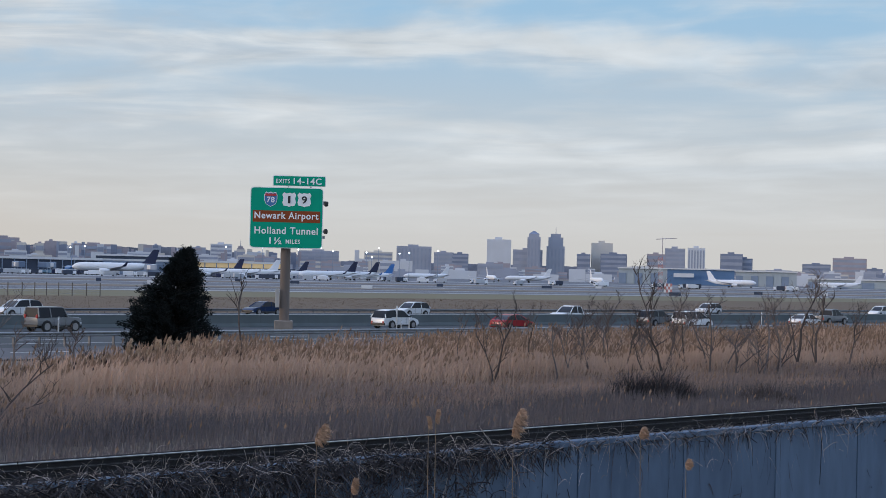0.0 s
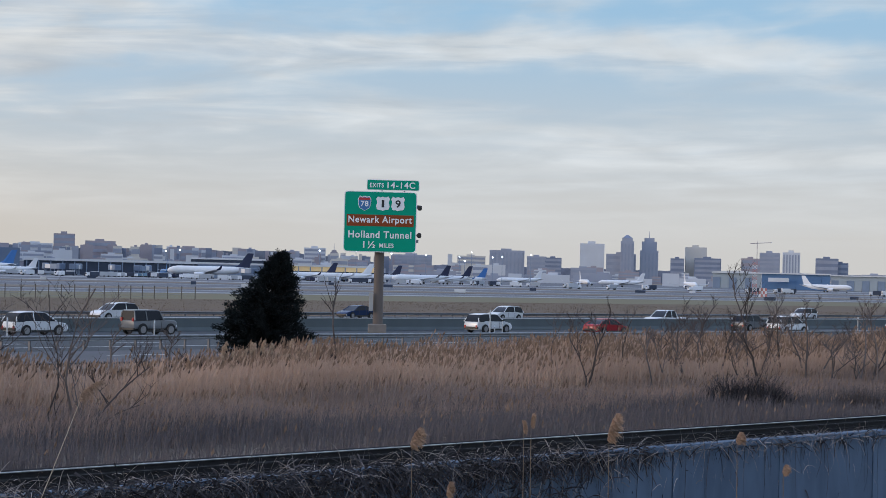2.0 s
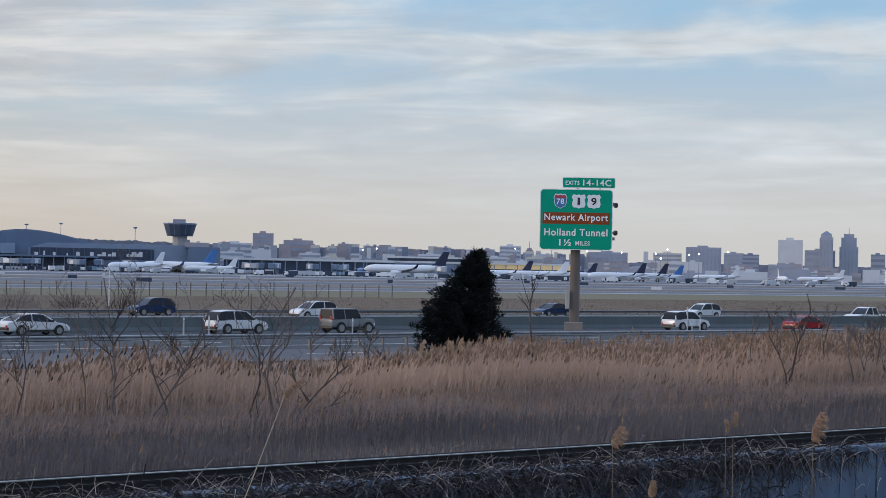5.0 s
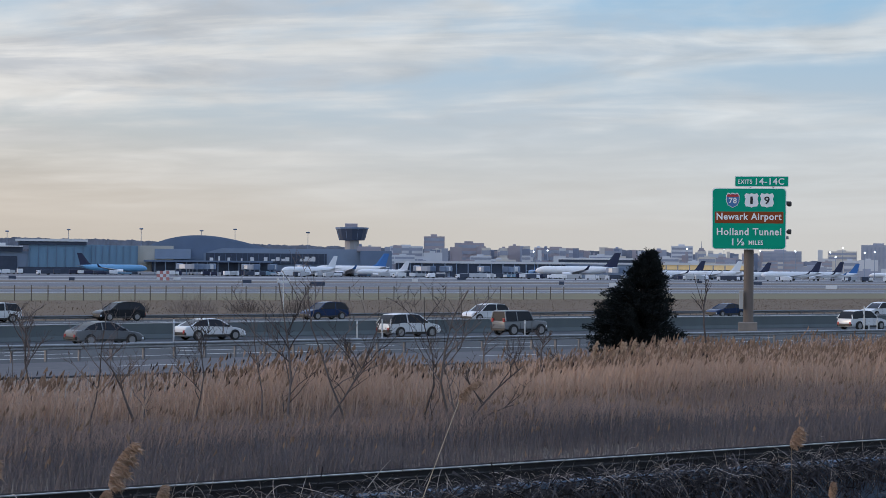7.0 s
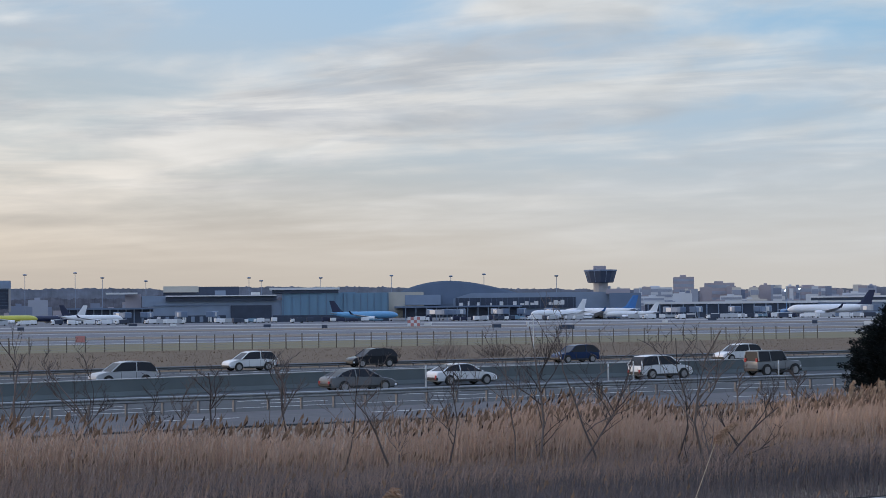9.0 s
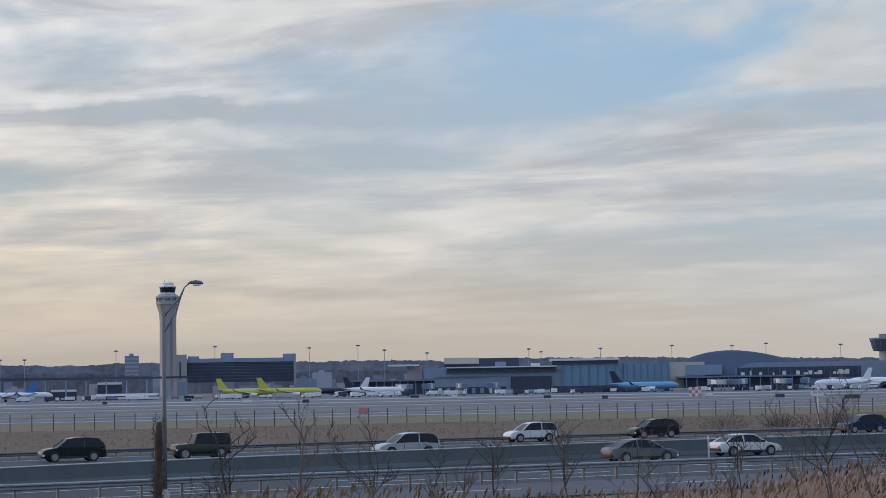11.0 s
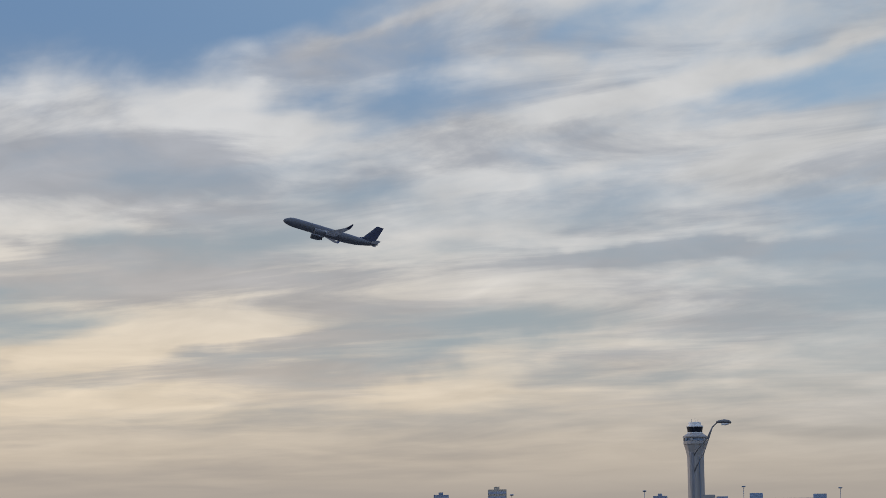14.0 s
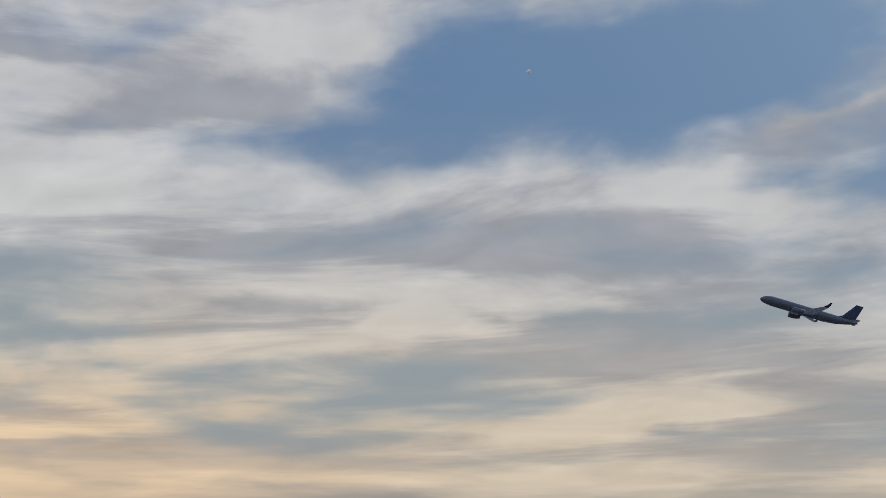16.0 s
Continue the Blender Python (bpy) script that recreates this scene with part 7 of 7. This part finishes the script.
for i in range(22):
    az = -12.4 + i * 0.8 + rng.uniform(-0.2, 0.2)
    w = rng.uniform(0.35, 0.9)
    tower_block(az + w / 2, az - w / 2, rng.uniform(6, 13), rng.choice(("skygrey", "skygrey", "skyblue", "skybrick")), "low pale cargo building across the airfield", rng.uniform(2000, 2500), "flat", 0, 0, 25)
for i in range(26):
    b = thing("taxiway_sign", polar(-11 + i * 2.1 + rng.uniform(-0.6, 0.6), rng.uniform(520, 900), 0.08), "small dark taxiway guidance sign on the airfield", "sign", "taxiway signs")
    w = rng.uniform(0.8, 2.0)
    part("panel", boxed(-w, w, -0.15, 0.15, 0.3, 1.3, bevel=0.04), B["dark"] if i % 3 else B["roofwhite"], b)
    for x in (-w * 0.7, w * 0.7):
        part("leg", boxed(x - 0.06, x + 0.06, -0.06, 0.06, 0, 0.35), M["galv"], b)


def ridge(name, az0, az1, dist, height, rough, material, label, seed):
    bm, prev = bmesh.new(), None
    n = 2200
    for k in range(n + 1):
        az = az0 + (az1 - az0) * k / n
        a = radians(az)
        z = height(az) * (1 + rough * (noise.noise(Vector((az * 0.35, seed, 0))) + 0.45 * noise.noise(Vector((az * 2.3, seed, 3))) + 0.2 * noise.noise(Vector((az * 9, seed, 7))) + 0.22 * noise.noise(Vector((az * 42, seed, 9))) + 0.16 * noise.noise(Vector((az * 110, seed, 11)))))
        row = [bm.verts.new((-math.sin(a) * d, math.cos(a) * d, zz)) for d, zz in ((dist, -2), (dist + 20, z), (dist + 180, -2))]
        if prev:
            for i in (0, 1):
                bm.faces.new((prev[i], row[i], row[i + 1], prev[i + 1]))
        prev = row
    solid(name, bm, material, Matrix.Identity(4), label, "hills", kind="structure")


def ramp01(v, lo, hi):
    f = max(0.0, min(1.0, (v - lo) / (hi - lo)))
    return f * f * (3 - 2 * f)


ridge("backdrop_ridge", -16, 75, 4700, lambda az: 30 + 20 * ramp01(az, 3, 8) + 16 * ramp01(az, 12, 24) - 8 * ramp01(az, 38, 60), 0.14, B["ridge"], "distant wooded ridge along the horizon, blue haze in its colour", 1)
ridge("backdrop_woods", 13, 75, 2900, lambda az: 12 + 17 * ramp01(az, 15, 26), 0.25, B["woods"], "bare winter woods beyond the airport", 5)
moon = thing("moon", polar(53.37, 4300.0, EYE_Z + 4300 * math.tan(radians(15.02))), "small pale daytime moon in the blue sky", "moon")
bm = bmesh.new()
bmesh.ops.create_uvsphere(bm, u_segments=16, v_segments=10, radius=5.0)
part("disc", bm, mat("pale moonlight", (0.75, 0.78, 0.8), 0.9, size=3, vary=0.1, emit=0.08), moon, "", True)
